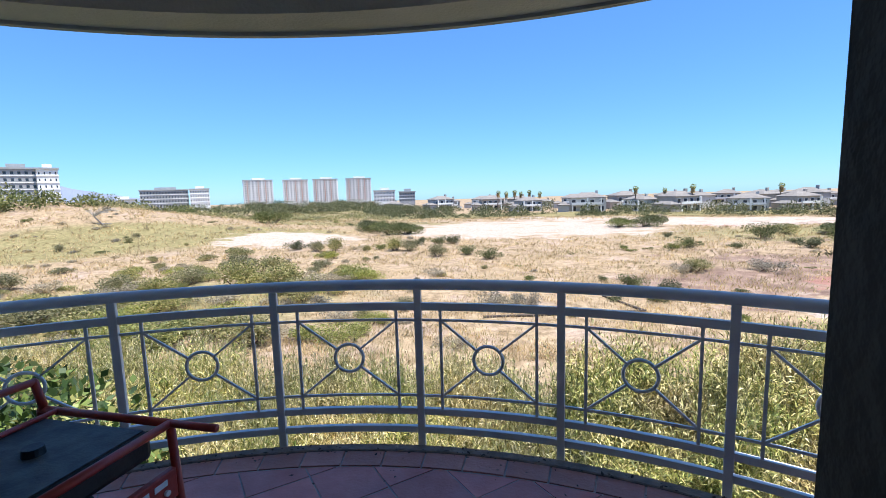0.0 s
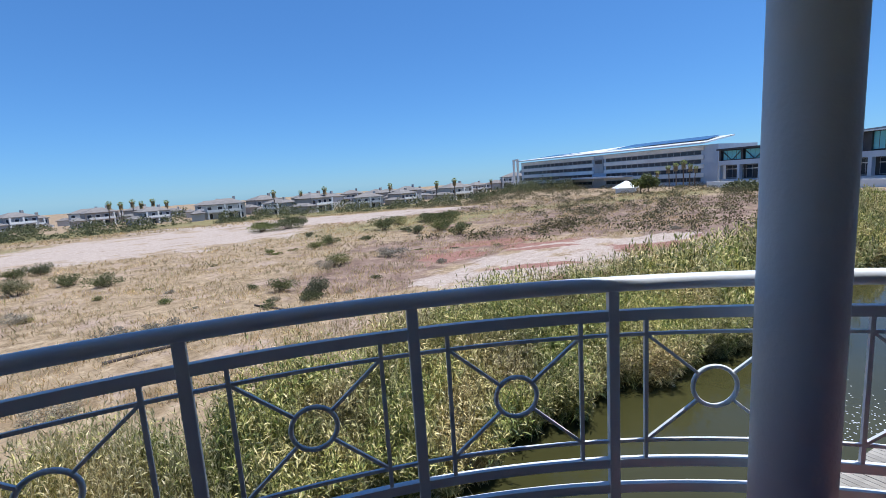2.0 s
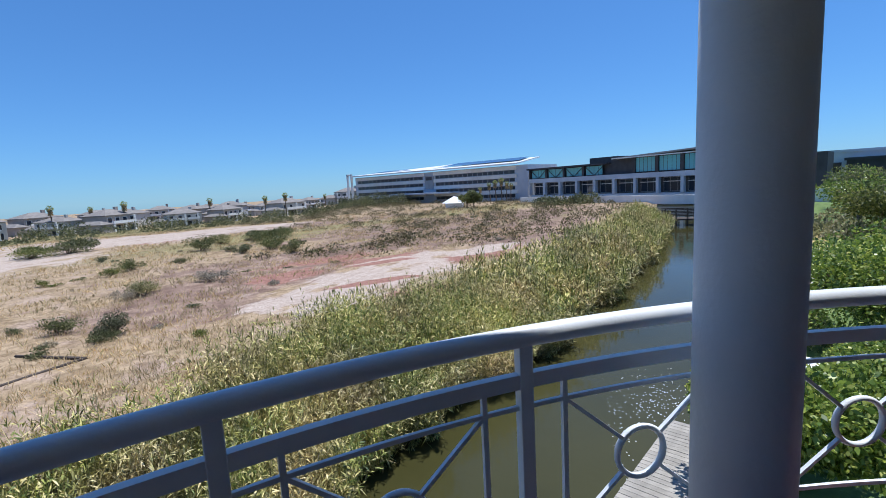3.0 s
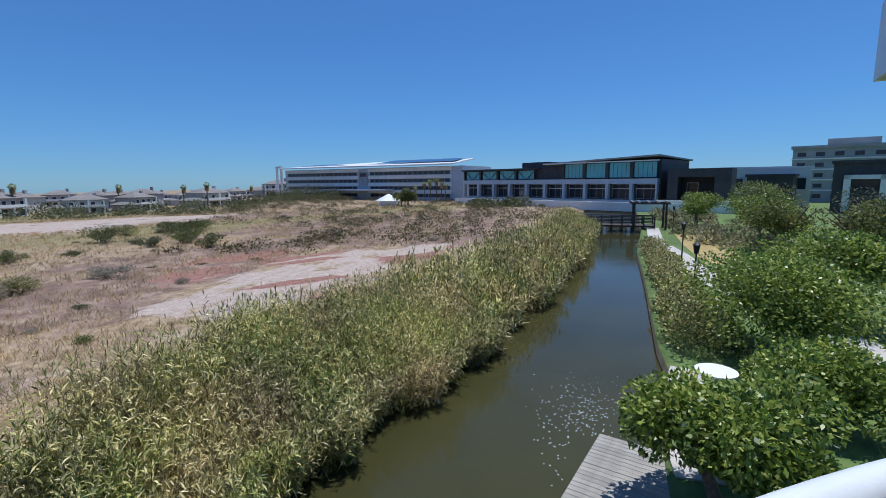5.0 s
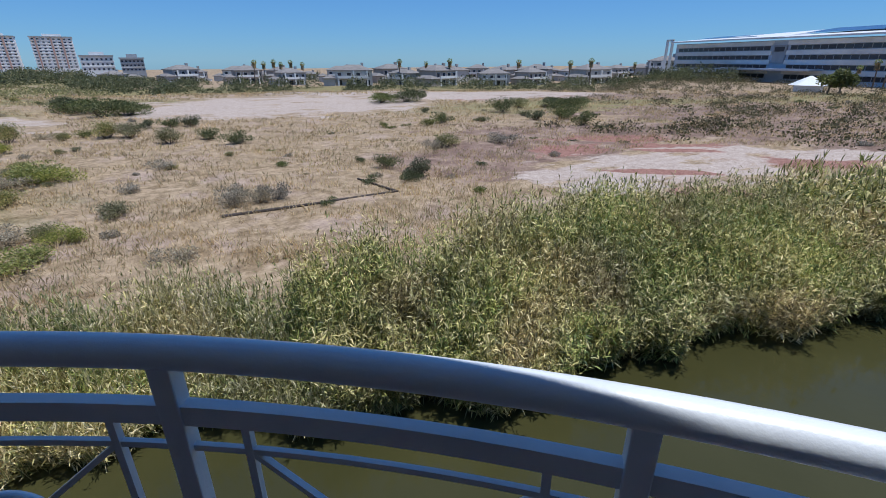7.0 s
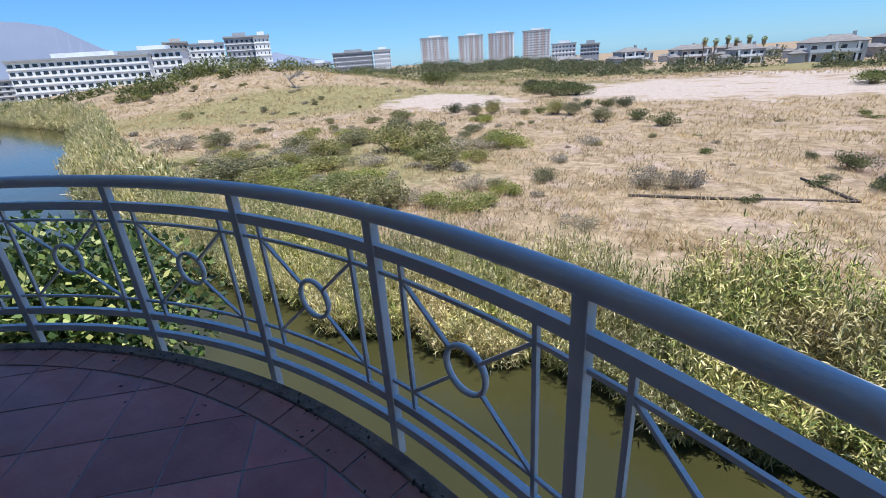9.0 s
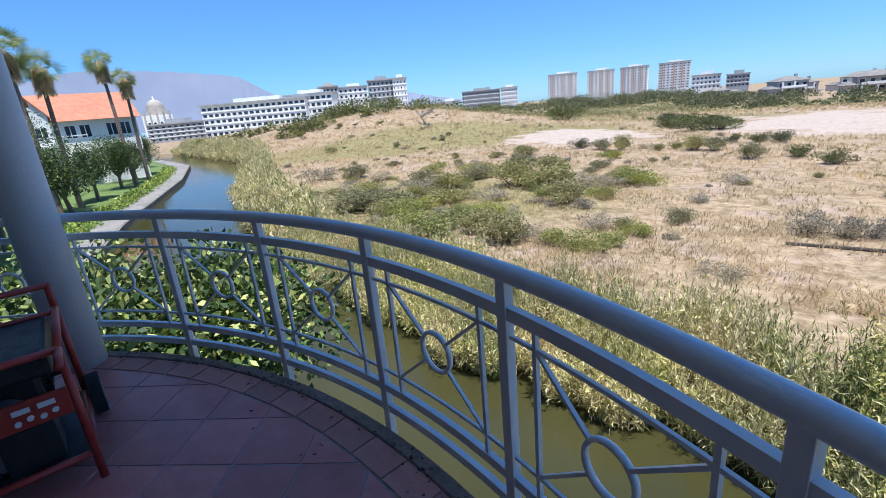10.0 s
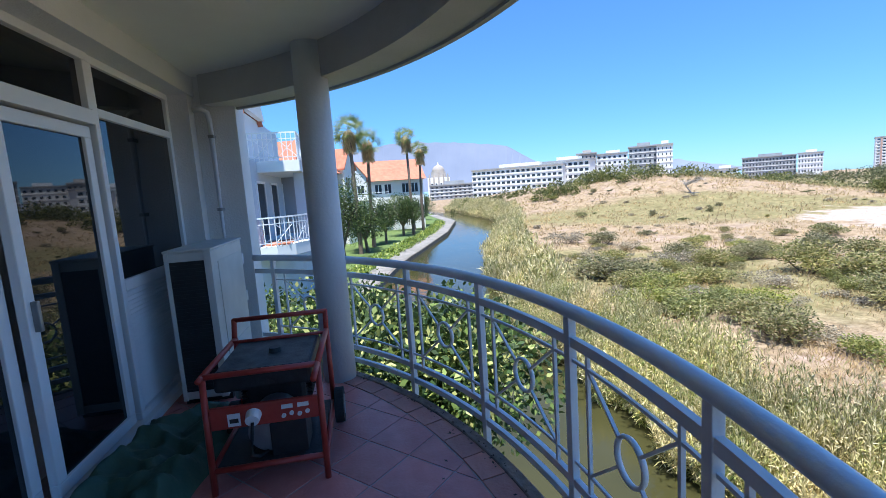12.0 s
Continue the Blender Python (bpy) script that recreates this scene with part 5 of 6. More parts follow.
# the glass-fronted building by the footbridge
def glass_hall():
    ax, ay, bx, by = 125, 37.7, 101.6, -8.4
    L = 65.85
    t = thing("glass_building", "two-storey building with teal glass above white piers", "office building", front(ax, ay, bx, by) @ Matrix.Diagonal((0.785, 0.8, 0.96, 1)))
    h0 = 39
    part("base", boxm(0, L, 0, 20, 0, 1.6), M_BBLUE, t)
    part("wall", boxm(0, L, 2.0, 20, 1.6, 5.0), M_BDARK, t)
    part("band", boxm(0, L, -0.6, 20, 5.0, 6.1), M_BBLUE, t)
    part("upper_wall", boxm(h0 - 8, L, 1.0, 20, 6.1, 9.6), M_BDARK, t)
    part("upper_wing", boxm(0, h0 - 8, 1.0, 14, 6.1, 8.6), M_BDARK, t)
    n = 10
    for i in range(n + 1):
        x = L * i / n
        part("pier", boxm(max(0, x - 0.4), min(L, x + 0.4), -0.6, 0.6, 1.6, 5.0), M_BBLUE, t)
        if i < n:
            window(t, x + L / n / 2, 1.95, 1.8, L / n - 0.9, 3.1, frame=M_BGREY, bars=2)
            part("transom", boxm(x + 0.4, x + L / n - 0.4, 1.7, 1.9, 3.9, 4.05), M_BWHITE, t)
    for i in range(4):
        w = (L - h0) / 4
        window(t, h0 + w * (i + 0.5), 0.2, 6.3, w - 0.9, 3.3, frame=M_BDARK, pane=M_TEAL, bars=4)
        part("strut", boxm(h0 + w * i - 0.45, h0 + w * i + 0.45, -0.3, 1.0, 6.1, 9.7), M_BDARK, t)
    for i in range(4):
        window(t, 3.6 + 7.4 * i, 0.3, 6.2, 6.0, 2.3, frame=M_BDARK, pane=M_TEAL, bars=3)
        part("strut", boxm(7.4 * i - 0.3, 7.4 * i + 0.3, -0.3, 1.0, 6.1, 8.7), M_BDARK, t)
    part("roof", boxm(-0.5, h0 - 8, -1.2, 15, 8.6, 9.0), M_BDARK, t)
    bm = bmesh.new()
    v = [bm.verts.new(p) for p in ((h0 - 6, -1.5, 9.6), (L + 0.6, -1.5, 10.6), (L + 0.9, 21, 10.0), (h0 - 6, 21, 9.4), (h0 - 6, -1.5, 9.9), (L + 0.6, -1.5, 10.9), (L + 0.9, 21, 10.3), (h0 - 6, 21, 9.8))]
    for f in ((3, 2, 1, 0), (4, 5, 6, 7), (0, 1, 5, 4), (1, 2, 6, 5), (2, 3, 7, 6), (3, 0, 4, 7)):
        bm.faces.new([v[i] for i in f])
    part("roof", bm, M_BGREY, t)
    part("side_wall", boxm(L - 0.5, L + 0.3, 1.0, 20, 1.0, 10.0), M_BDARK, t)
    part("roof_plant", boxm(20, 30, 6, 12, 9.0, 10.6), M_BDARK, t)
    part("fascia", boxm(h0 - 6, L + 0.7, -1.56, -1.5, 9.62, 9.86), M_BWHITE, t)
    for i in range(4):
        for a, b in ((0.3, 3.6), (7.1, 3.8)):
            part("brace", sweep(bmesh.new(), [(7.4 * i + a, 0.1, 8.5), (7.4 * i + b, 0.1, 6.2)], rect(0.14, 0.14)), M_BDARK, t)
    part("terrace_wall", boxm(4, L + 12, -9, -8.4, -0.4, 1.4), M_BWHITE, t)
    return t


glass_hall()


def dark_portal():
    t = thing("portal_building", "dark brick block with a square opening beside the hall", "building", front(99.5, -9.8, 96.5, -18.8))
    part("wall", boxm(0, 1.8, 0, 8, 0.0, 7.6), M_BDARK, t)
    part("wall", boxm(7.8, 10.4, 0, 8, 0.0, 7.6), M_BDARK, t)
    part("lintel", boxm(1.8, 7.8, 0, 8, 6.0, 7.6), M_BDARK, t)
    part("back_wall", boxm(1.8, 7.8, 6, 8, 0, 6.0), M_BDARK, t)
    window(t, 3.4, 5.8, 2.4, 2.0, 2.6)
    part("plinth", boxm(-1, 11.5, -3, -2.4, -0.3, 1.8), M_BWHITE, t)
    return t


dark_portal()
for k, (ax, ay, bx, by, h, wall, lab) in enumerate(((118, -22, 115, -38, 7.6, M_BWHITE, "white flat-roofed office wing behind the trees"), (112, -26, 109, -33, 6.0, M_BDARK, "dark clad office wing behind the trees"), (98, -35, 88, -54, 8.0, M_BDARK, "dark office block with a white framed front"))):
    t = thing("office_wing", lab, "building", front(ax, ay, bx, by))
    L = math.hypot(bx - ax, by - ay)
    part("wall", boxm(0, L, 0, 12, 0, h), wall, t)
    part("parapet", boxm(-0.3, L + 0.3, -0.3, 12.3, h, h + 0.5), M_BDARK if k else M_BWHITE, t)
    if k == 2:
        part("portal", boxm(1.5, L, -0.8, 0, h - 2.6, h - 1.9), M_BWHITE, t)
        for x in (1.5, 6, 10.5):
            part("portal_pier", boxm(x, x + 0.9, -0.8, 0, 0, h - 1.9), M_BWHITE, t)
    for i in range(3):
        window(t, L * (i + 0.5) / 3, 0, h * 0.45, L / 3 * 0.7, h * 0.3, frame=M_BDARK)
slab_block("far grey apartment block with dark windows", 112, 150, 22, 13, M_BGREY, None, 5, 6, 12)

# marquee tent in front of the palms
tent = thing("marquee", "white peaked marquee tent among the palms", "tent", pose(*on_ray(64.4, 112), Z_MARSH, 0, 0, 20))
bm = bmesh.new()
bmesh.ops.create_cone(bm, cap_ends=False, segments=6, radius1=3.2, radius2=0.15, depth=1.6, matrix=Matrix.Translation((0, 0, 2.0)))
part("canopy", bm, M_WHITEP, tent)
part("skirt", boxm(-2.2, 2.2, -2.0, 2.0, 0, 1.25), M_WHITEP, tent)


# footbridge over the canal
def footbridge():
    t = thing("footbridge", "dark timber footbridge with railings over the canal", "bridge", pose(63, -4.2, Z_BANK))
    n = 10
    part("deck", boxm(-1.2, 1.2, 0, 11.2, 0.25, 0.45), M_DARKWOOD, t)
    for s in (-1.15, 1.15):
        for i in range(n):
            part("post", boxm(s - 0.09, s + 0.09, i * 1.2, i * 1.2 + 0.16, -1.6, 1.55), M_DARKWOOD, t)
        for z in (0.75, 1.1, 1.45):
            part("rail", boxm(s - 0.05, s + 0.05, 0, 11.2, z, z + 0.12), M_DARKWOOD, t)
    return t


footbridge()
gate = thing("pergola_gate", "timber pergola gate at the end of the footbridge", "pergola", pose(62, -3.6, Z_BANK) @ Matrix.Diagonal((0.8, 0.76, 1, 1)))
for x in (0, 3.4):
    for y in (-2.3, 2.3):
        part("post", boxm(x - 0.14, x + 0.14, y - 0.14, y + 0.14, -0.3, 3.0), M_DARKWOOD, gate)
for y in (-2.6, -1.2, 0.2, 1.6, 2.6):
    part("rafter", boxm(-0.8, 4.2, y - 0.08, y + 0.08, 3.15, 3.35), M_CONC, gate)
for x in (0, 3.4):
    part("beam", boxm(x - 0.1, x + 0.1, -2.9, 2.9, 3.0, 3.18), M_DARKWOOD, gate)


# towpath, boardwalk and waterside walk on the near bank
def strip(bm, pts, w, z, thick=0.06):
    sweep(bm, [(x, y, z) for x, y in pts], [(-w / 2, -thick), (w / 2, -thick), (w / 2, 0), (-w / 2, 0)])
    return bm


path = part("path", strip(bmesh.new(), [(47, -3.4), (42, -3.9), (36, -4.0), (30, -4.6), (24, -6.2), (16, -8)], 1.6, Z_BANK + 0.03), M_PAVE)
tagged(path, "pale paved towpath leading to the bridge", "path", kind="structure")
ramp_ = part("path_ramp", strip(bmesh.new(), [(62.5, -4.0), (54, -3.4), (45.5, -2.8)], 1.35, Z_BANK + 0.16), M_PAVE)
tagged(ramp_, "pale bridge ramp beside the canal", "path", kind="structure")
sandy = part("sand_patch", strip(bmesh.new(), [(57, -7.4), (48, -6.9), (38, -6.8)], 3.4, Z_BANK + 0.015, 0.03), mat("sandy_earth", (0.30, 0.22, 0.08), (0.42, 0.32, 0.13), 0.8, 0.95, bump=0.3))
tagged(sandy, "yellowish worn ground beside the towpath", "ground", kind="structure")
walk_pts = [(float(x), float(near_y(x)) - 0.95) for x in (-100, -88, -76, -70, -62, -57, -50, -45, -41, -38, -34, -30, -26)]
wside = part("pavement", strip(bmesh.new(), walk_pts, 1.7, Z_BANK + 0.05, 0.1), M_WALK)
tagged(wside, "grey paved waterside walk along the canal", "pavement", kind="structure")
stone = part("kerb", sweep(bmesh.new(), [(x, y + 0.98, Z_BANK - 0.5) for x, y in walk_pts], rect(0.3, 1.05)), mat("bank_stone", (0.12, 0.105, 0.085), (0.24, 0.21, 0.17), 2.5, 0.9, bump=0.6, bscale=8))
tagged(stone, "rough stone edging at the waterline", "kerb", kind="structure")

DOCK = Matrix.Translation((9.8, 2.6, Z_BANK)) @ Matrix.Rotation(math.atan2(-0.8, 3.0), 4, "Z")
dock = thing("boardwalk", "weathered grey plank boardwalk over the water", "boardwalk", DOCK)
part("frame", boxm(-6.0, 3.08, -2.9, -0.02, -0.34, -0.12), M_DARKWOOD, dock)
plank = mesh_of("plank", boxm(0, 0.135, -3.0, 0, -0.12, -0.03, 0.004), M_DECK)
for i in range(62):
    o = new("plank", plank)
    o.parent = dock
    o.location = (-5.9 + i * 0.145, 0, random.uniform(-0.003, 0.003))
for x in (-5.5, -2.8, -0.2, 2.8):
    part("pile", tube(bmesh.new(), (x, -0.2, -1.4), (x, -0.2, -0.3), 0.11, None, 10), M_DARKWOOD, dock)
quay = part("pavement_quay", strip(bmesh.new(), [(17.4, -0.75), (15.4, -0.3), (13.2, 0.0), (11.5, -0.1)], 0.95, Z_BANK + 0.04, 0.2), M_PAVE)
tagged(quay, "pale paved quay beside the boardwalk", "pavement", kind="structure")

table = thing("round_table", "white round garden table with a pale top", "table", pose(15.5, -1.1, Z_BANK + 0.04))
part("tabletop", tube(bmesh.new(), (0, 0, 0.72), (0, 0, 0.76), 0.52, None, 40), M_WHITEP, table)
part("pedestal", tube(bmesh.new(), (0, 0, 0.03), (0, 0, 0.72), 0.07, 0.05, 14), M_GREY, table)
part("foot", tube(bmesh.new(), (0, 0, 0.0), (0, 0, 0.04), 0.34, 0.3, 24), M_GREY, table)


def lamp_post(x, y):
    t = thing("lamp_post", "slim black lamp post beside the towpath", "lamp post", pose(x, y, Z_BANK), "towpath lamps")
    part("pole", tube(bmesh.new(), (0, 0, -0.05), (0, 0, 2.6), 0.05, 0.035, 10), M_BLACK, t)
    part("lantern", tube(bmesh.new(), (0, 0, 2.6), (0, 0, 3.0), 0.09, 0.15, 10), M_BLACK, t)
    part("cap", tube(bmesh.new(), (0, 0, 3.0), (0, 0, 3.14), 0.19, 0.03, 10), M_BLACK, t)


lamp_post(24.8, -2.1), lamp_post(35.6, -3.2), lamp_post(58.0, -5.6)
g2 = np.random.default_rng(9)
n = 300
x, y = g2.normal(14.0, 1.3, n), g2.normal(2.2, 0.6, n)
keep = (y > near_y(x) + 1.9) | ((x > 13.2) & (y > near_y(x) + 0.3))
x, y = x[keep], y[keep]
n = len(x)
a = g2.uniform(0, 6.28, n)
foam = cards("foam_flecks", np.c_[x, y, np.full(n, Z_WATER + 0.012)], np.c_[np.cos(a), np.sin(a), np.zeros(n)] * 0.045, np.c_[-np.sin(a), np.cos(a), np.zeros(n)] * 0.035)
stuff("foam_flecks", foam, M_WHITEP, "white flecks drifting on the canal water", "flecks")

# fallen timber on the sand
for p, q in (((2.0, 20.5), (5.8, 20.4)), ((5.8, 20.4), (9.4, 20.8)), ((9.3, 20.9), (8.4, 23.6))):
    bm = bmesh.new()
    a3, b3 = Vector((*p, float(ground_z(*p)) + 0.03)), Vector((*q, float(ground_z(*q)) + 0.05))
    tube(bm, (0, 0, 0), b3 - a3, 0.075, 0.05, 7)
    tagged(part("timber_edging", bm, M_DARKWOOD), "weathered dark timber edging lying on sand", "timber", "fallen timbers").location = a3


# ---- neighbouring wing with balconies, seen past the side wall ----
def balcony_rail(parent, pts, z):
    part("top_rail", sweep(bmesh.new(), [(x, y, z + 1.0) for x, y in pts], rect(0.05, 0.05)), M_WHITEP, parent)
    for zz in (0.12, 0.78):
        part("rail", sweep(bmesh.new(), [(x, y, z + zz) for x, y in pts], rect(0.03, 0.03)), M_WHITEP, parent)
    for (x0, y0), (x1, y1) in zip(pts, pts[1:]):
        k = max(1, round(math.hypot(x1 - x0, y1 - y0) / 0.17))
        for i in range(k):
            x, y = x0 + (x1 - x0) * i / k, y0 + (y1 - y0) * i / k
            part("baluster", boxm(x - 0.014, x + 0.014, y - 0.014, y + 0.014, z, z + 1.0), M_WHITEP, parent)
        for i in range(0, k - 3, 5):
            for za, zb in ((0.12, 0.78), (0.78, 0.12)):
                j = i + 4
                a = (x0 + (x1 - x0) * i / k, y0 + (y1 - y0) * i / k, z + za)
                b = (x0 + (x1 - x0) * j / k, y0 + (y1 - y0) * j / k, z + zb)
                part("brace", tube(bmesh.new(), a, b, 0.012, 0.012, 5, True), M_WHITEP, parent)


def neighbour():
    t = thing("apartment_wing", "white apartment wing with railed balconies and orange gables", "apartment wing", BAL @ pose(0, -0.7, 0))
    part("wall", boxm(-34, -15.2, -8, 0.2, -4.5, 3.0), M_BBLUE, t)
    part("upper_wall", boxm(-34, -16.4, -8, -1.8, 3.0, 6.2), M_BBLUE, t)
    for z in (-0.02, 3.0):
        edge = [(-30, 1.9), (-17.6, 1.9), (-16.6, 1.75), (-15.8, 1.35), (-15.3, 0.8), (-15.2, 0.25)] if z < 1 else [(-30, 1.7), (-16.4, 1.7), (-16.4, -1.6)]
        bm = bmesh.new()
        top = [bm.verts.new((x, y, z)) for x, y in edge] + [bm.verts.new((edge[0][0], 0.1 if z < 1 else -1.7, z))]
        bot = [bm.verts.new((v.co.x, v.co.y, z - 0.4)) for v in top]
        bm.faces.new(top), bm.faces.new(bot[::-1])
        for i in range(len(top)):
            j = (i + 1) % len(top)
            bm.faces.new((top[i], bot[i], bot[j], top[j]))
        bmesh.ops.recalc_face_normals(bm, faces=bm.faces)
        part("balcony", bm, M_BWHITE, t)
        balcony_rail(t, [(x, y) for x, y in edge[1:]] if z < 1 else [(-24, 1.65), (-16.45, 1.65), (-16.45, -1.2)], z)
    part("balcony_tiles", boxm(-17.4, -15.6, 0.25, 1.2, -0.02, 0.02), M_TERRA, t)
    for x in (-16.6, -19.2, -22):
        o = window(t, x, 0.2, 0.0, 1.5, 2.3, pane=M_GLASS)
        o.rotation_euler = (0, 0, math.pi)
    part("pier", boxm(-18.2, -17.8, 1.25, 1.65, -0.02, 2.6), M_BBLUE, t)
    part("partition", boxm(-21.6, -21.4, 0.2, 1.7, -0.02, 2.6), M_BGREY, t)
    for k in range(2):
        x = -18.5 - 7 * k
        bm = bmesh.new()
        gable = [(x - 2.2, 6.2), (x + 2.2, 6.2), (x, 8.9)]
        a4 = [bm.verts.new((px, -1.4, pz)) for px, pz in gable]
        b4 = [bm.verts.new((px, -1.7, pz)) for px, pz in gable]
        bm.faces.new(a4), bm.faces.new(b4[::-1])
        for i in range(3):
            bm.faces.new((a4[i], b4[i], b4[(i + 1) % 3], a4[(i + 1) % 3]))
        bmesh.ops.recalc_face_normals(bm, faces=bm.faces)
        part("gable", bm, M_BWHITE, t)
        for s in (-1, 1):
            rb = bmesh.new()
            v = [rb.verts.new(p) for p in ((x, -1.5, 8.7), (x + s * 2.3, -1.5, 5.9), (x + s * 2.3, -8, 5.9), (x, -8, 8.7))]
            rb.faces.new(v)
            part("roof", rb, M_TERRA, t)
    part("eave", boxm(-16.9, -15.0, -7, 0.9, 6.0, 6.3), M_BWHITE, t)
    return t


neighbour()


def waterside_house(ax, ay, bx, by, bays, label, eave=6.6, gables=(0,)):
    t = thing("waterside_house", label, "house", front(ax, ay, bx, by, Z_BANK), "waterside houses")
    L = math.hypot(bx - ax, by - ay)
    part("wall", boxm(0, L, 0, 11, -0.1, eave), M_BWHITE, t)
    rb = bmesh.new()
    v = [rb.verts.new(p) for p in ((-0.5, -0.7, eave - 0.1), (L + 0.5, -0.7, eave - 0.1), (L + 0.5, 5.5, eave + 3.4), (-0.5, 5.5, eave + 3.4), (L + 0.5, 11.7, eave - 0.1), (-0.5, 11.7, eave - 0.1))]
    for f in ((0, 1, 2, 3), (3, 2, 4, 5), (1, 4, 2), (0, 3, 5), (0, 5, 4, 1)):
        rb.faces.new([v[i] for i in f])
    bmesh.ops.recalc_face_normals(rb, faces=rb.faces)
    part("roof", rb, M_TERRA, t)
    for i in range(bays):
        x = L * (i + 0.5) / bays
        if i in gables:
            part("bay", boxm(x - 1.7, x + 1.7, -0.9, 0, 0, eave + 0.6), M_BWHITE, t)
            gable_roof(t, x - 1.7, x + 1.7, -0.9, 5, eave + 0.6, 2.2, M_TERRA, 0.25, M_BWHITE)
        yy = -0.9 if i in gables else 0
        for z in (eave - 5.3, eave - 2.2):
            window(t, x - 0.75, yy, z, 1.2, 1.6, bars=1)
            window(t, x + 0.75, yy, z, 1.2, 1.6, bars=1)
    part("balcony", boxm(0, L * 0.55, -1.5, -0.95, eave - 3.0, eave - 2.8), M_BWHITE, t)
    part("balcony_rail", boxm(0, L * 0.55, -1.5, -1.44, eave - 1.9, eave - 1.8), M_BWHITE, t)
    return t


waterside_house(-46, 6.5, -58, 15.0, 5, "white waterside house with orange tiled gables", 8.8, (0, 4))
waterside_house(-70.4, 16.6, -68.1, 29.3, 3, "white waterside house with a long orange tiled roof", 8.0, (0,))
waterside_house(-30, -4, -40, 1.5, 3, "white gabled waterside house with orange roof", 6.8)

# the house front going on past the balcony's east end
east = thing("house_front", "white house front with a tall window beside the balcony", "house front", BAL)
part("wall", boxm(U_FIN + 0.345, 6.9, 0.8, 1.45, -4.5, 2.6), M_WALL, east)
part("corner_post", boxm(8.62, 8.80, 0.8, 1.47, -4.5, 2.6), M_FRAME, east)
part("back_wall", boxm(6.9, 8.62, 0.75, 0.85, -4.5, 2.6), M_WALL, east)
part("sill_wall", boxm(6.9, 8.62, 0.9, 1.47, -4.5, -0.2), M_WALL, east)
for z, h in ((-0.2, 0.84), (0.68, 1.36), (2.08, 0.46)):
    for u in (7.33, 8.19):
        w = window(east, u, 1.44, z, 0.86, h, pane=M_GLASS, depth=0.06)
        w.rotation_euler = (0, 0, math.pi)
part("eave", boxm(6.0, 9.5, 0.6, 2.0, 2.6, 2.72), M_WROOF, east)
part("fascia", boxm(6.0, 9.5, 1.7, 2.0, 2.721, 3.5), M_WROOF, east)
# ---- glazed front of the balcony ----
def frame_bars(bm, u0, u1, z0, z1, t, v0=V_WIN - 0.06, v1=V_WIN + 0.0, bevel=0.006):
    box(bm, u0, u1, v0, v1, z0, z0 + t, bevel), box(bm, u0, u1, v0, v1, z1 - t, z1, bevel)
    box(bm, u0, u0 + t, v0, v1, z0 + t, z1 - t, bevel), box(bm, u1 - t, u1, v0, v1, z0 + t, z1 - t, bevel)


def pane(parent, u0, u1, z0, z1, v=V_WIN - 0.035, name="pane"):
    return part(name, boxm(u0, u1, v - 0.004, v + 0.004, z0, z1), M_GLASS, parent)


def side_window(u0, u1, name):
    t = thing(name, "white framed tall window with louvred lower panel", "window", BAL, kind="structure")
    fr = bmesh.new()
    frame_bars(fr, u0, u1, 0.06, 2.60, 0.055)
    box(fr, u0 + 0.055, u1 - 0.055, V_WIN - 0.06, V_WIN, 2.20, 2.26, 0.004)
    box(fr, u0 + 0.055, u1 - 0.055, V_WIN - 0.06, V_WIN, 1.0, 1.08, 0.004)
    part("window_frame", fr, M_FRAME, t)
    pane(t, u0 + 0.055, u1 - 0.055, 2.26, 2.545), pane(t, u0 + 0.055, u1 - 0.055, 1.08, 2.20)
    sl = mesh_of("slat", boxm(u0 + 0.06, u1 - 0.06, -0.012, 0.012, -0.018, 0.018, 0, pose(0, 0, 0, 35)), M_FRAME)
    k = 26
    for i in range(k):
        o = new("slat", sl)
        o.parent = t
        o.location = (0, V_WIN - 0.03, 0.14 + i * 0.033)
    part("louvre_back", boxm(u0 + 0.06, u1 - 0.06, V_WIN - 0.075, V_WIN - 0.062, 0.1, 1.0), M_FRAME, t)
    return t


side_window(-3.36, -2.07, "window_1")


def door_leaf(u0, u1, name, label, v=0.0):
    t = thing(name, label, "door", BAL, kind="structure")
    fr = bmesh.new()
    frame_bars(fr, u0, u1, 0.08, 2.12, 0.075, V_WIN - 0.055 + v, V_WIN - 0.005 + v)
    part("door_frame", fr, M_FRAME, t)
    pane(t, u0 + 0.075, u1 - 0.075, 0.155, 2.045, V_WIN - 0.03 + v)
    hd = bmesh.new()
    box(hd, u1 - 0.055, u1 - 0.03, V_WIN - 0.005 + v, V_WIN + 0.03 + v, 0.98, 1.14, 0.006)
    part("door_handle", hd, M_GREY, t)
    return t


door_leaf(-2.0, -1.16, "door_1", "closed glazed door with white frame in the balcony front")
door_leaf(-1.15, -0.31, "door_2", "closed dark glazed door with white frame", -0.07)
door_leaf(-0.61, 0.23, "door_3", "glazed sliding door slid partly open")
east_leaf = door_leaf(0.434, 1.27, "door_4", "glazed door with white frame beside the opening", 0.02)
part("weather_seal", boxm(0.428, 0.434, V_WIN - 0.004, V_WIN + 0.014, 0.08, 2.12), M_RUBBER, east_leaf, "black rubber weather seal")
fixed = thing("window_2", "white framed glazing with dark panes beside the doors", "window", BAL, kind="structure")
fr = bmesh.new()
box(fr, -2.07, 3.36, V_WIN - 0.08, V_WIN + 0.01, 2.14, 2.235, 0.006), box(fr, -2.07, 3.36, V_WIN - 0.07, V_WIN + 0.01, 2.545, 2.60, 0.004)
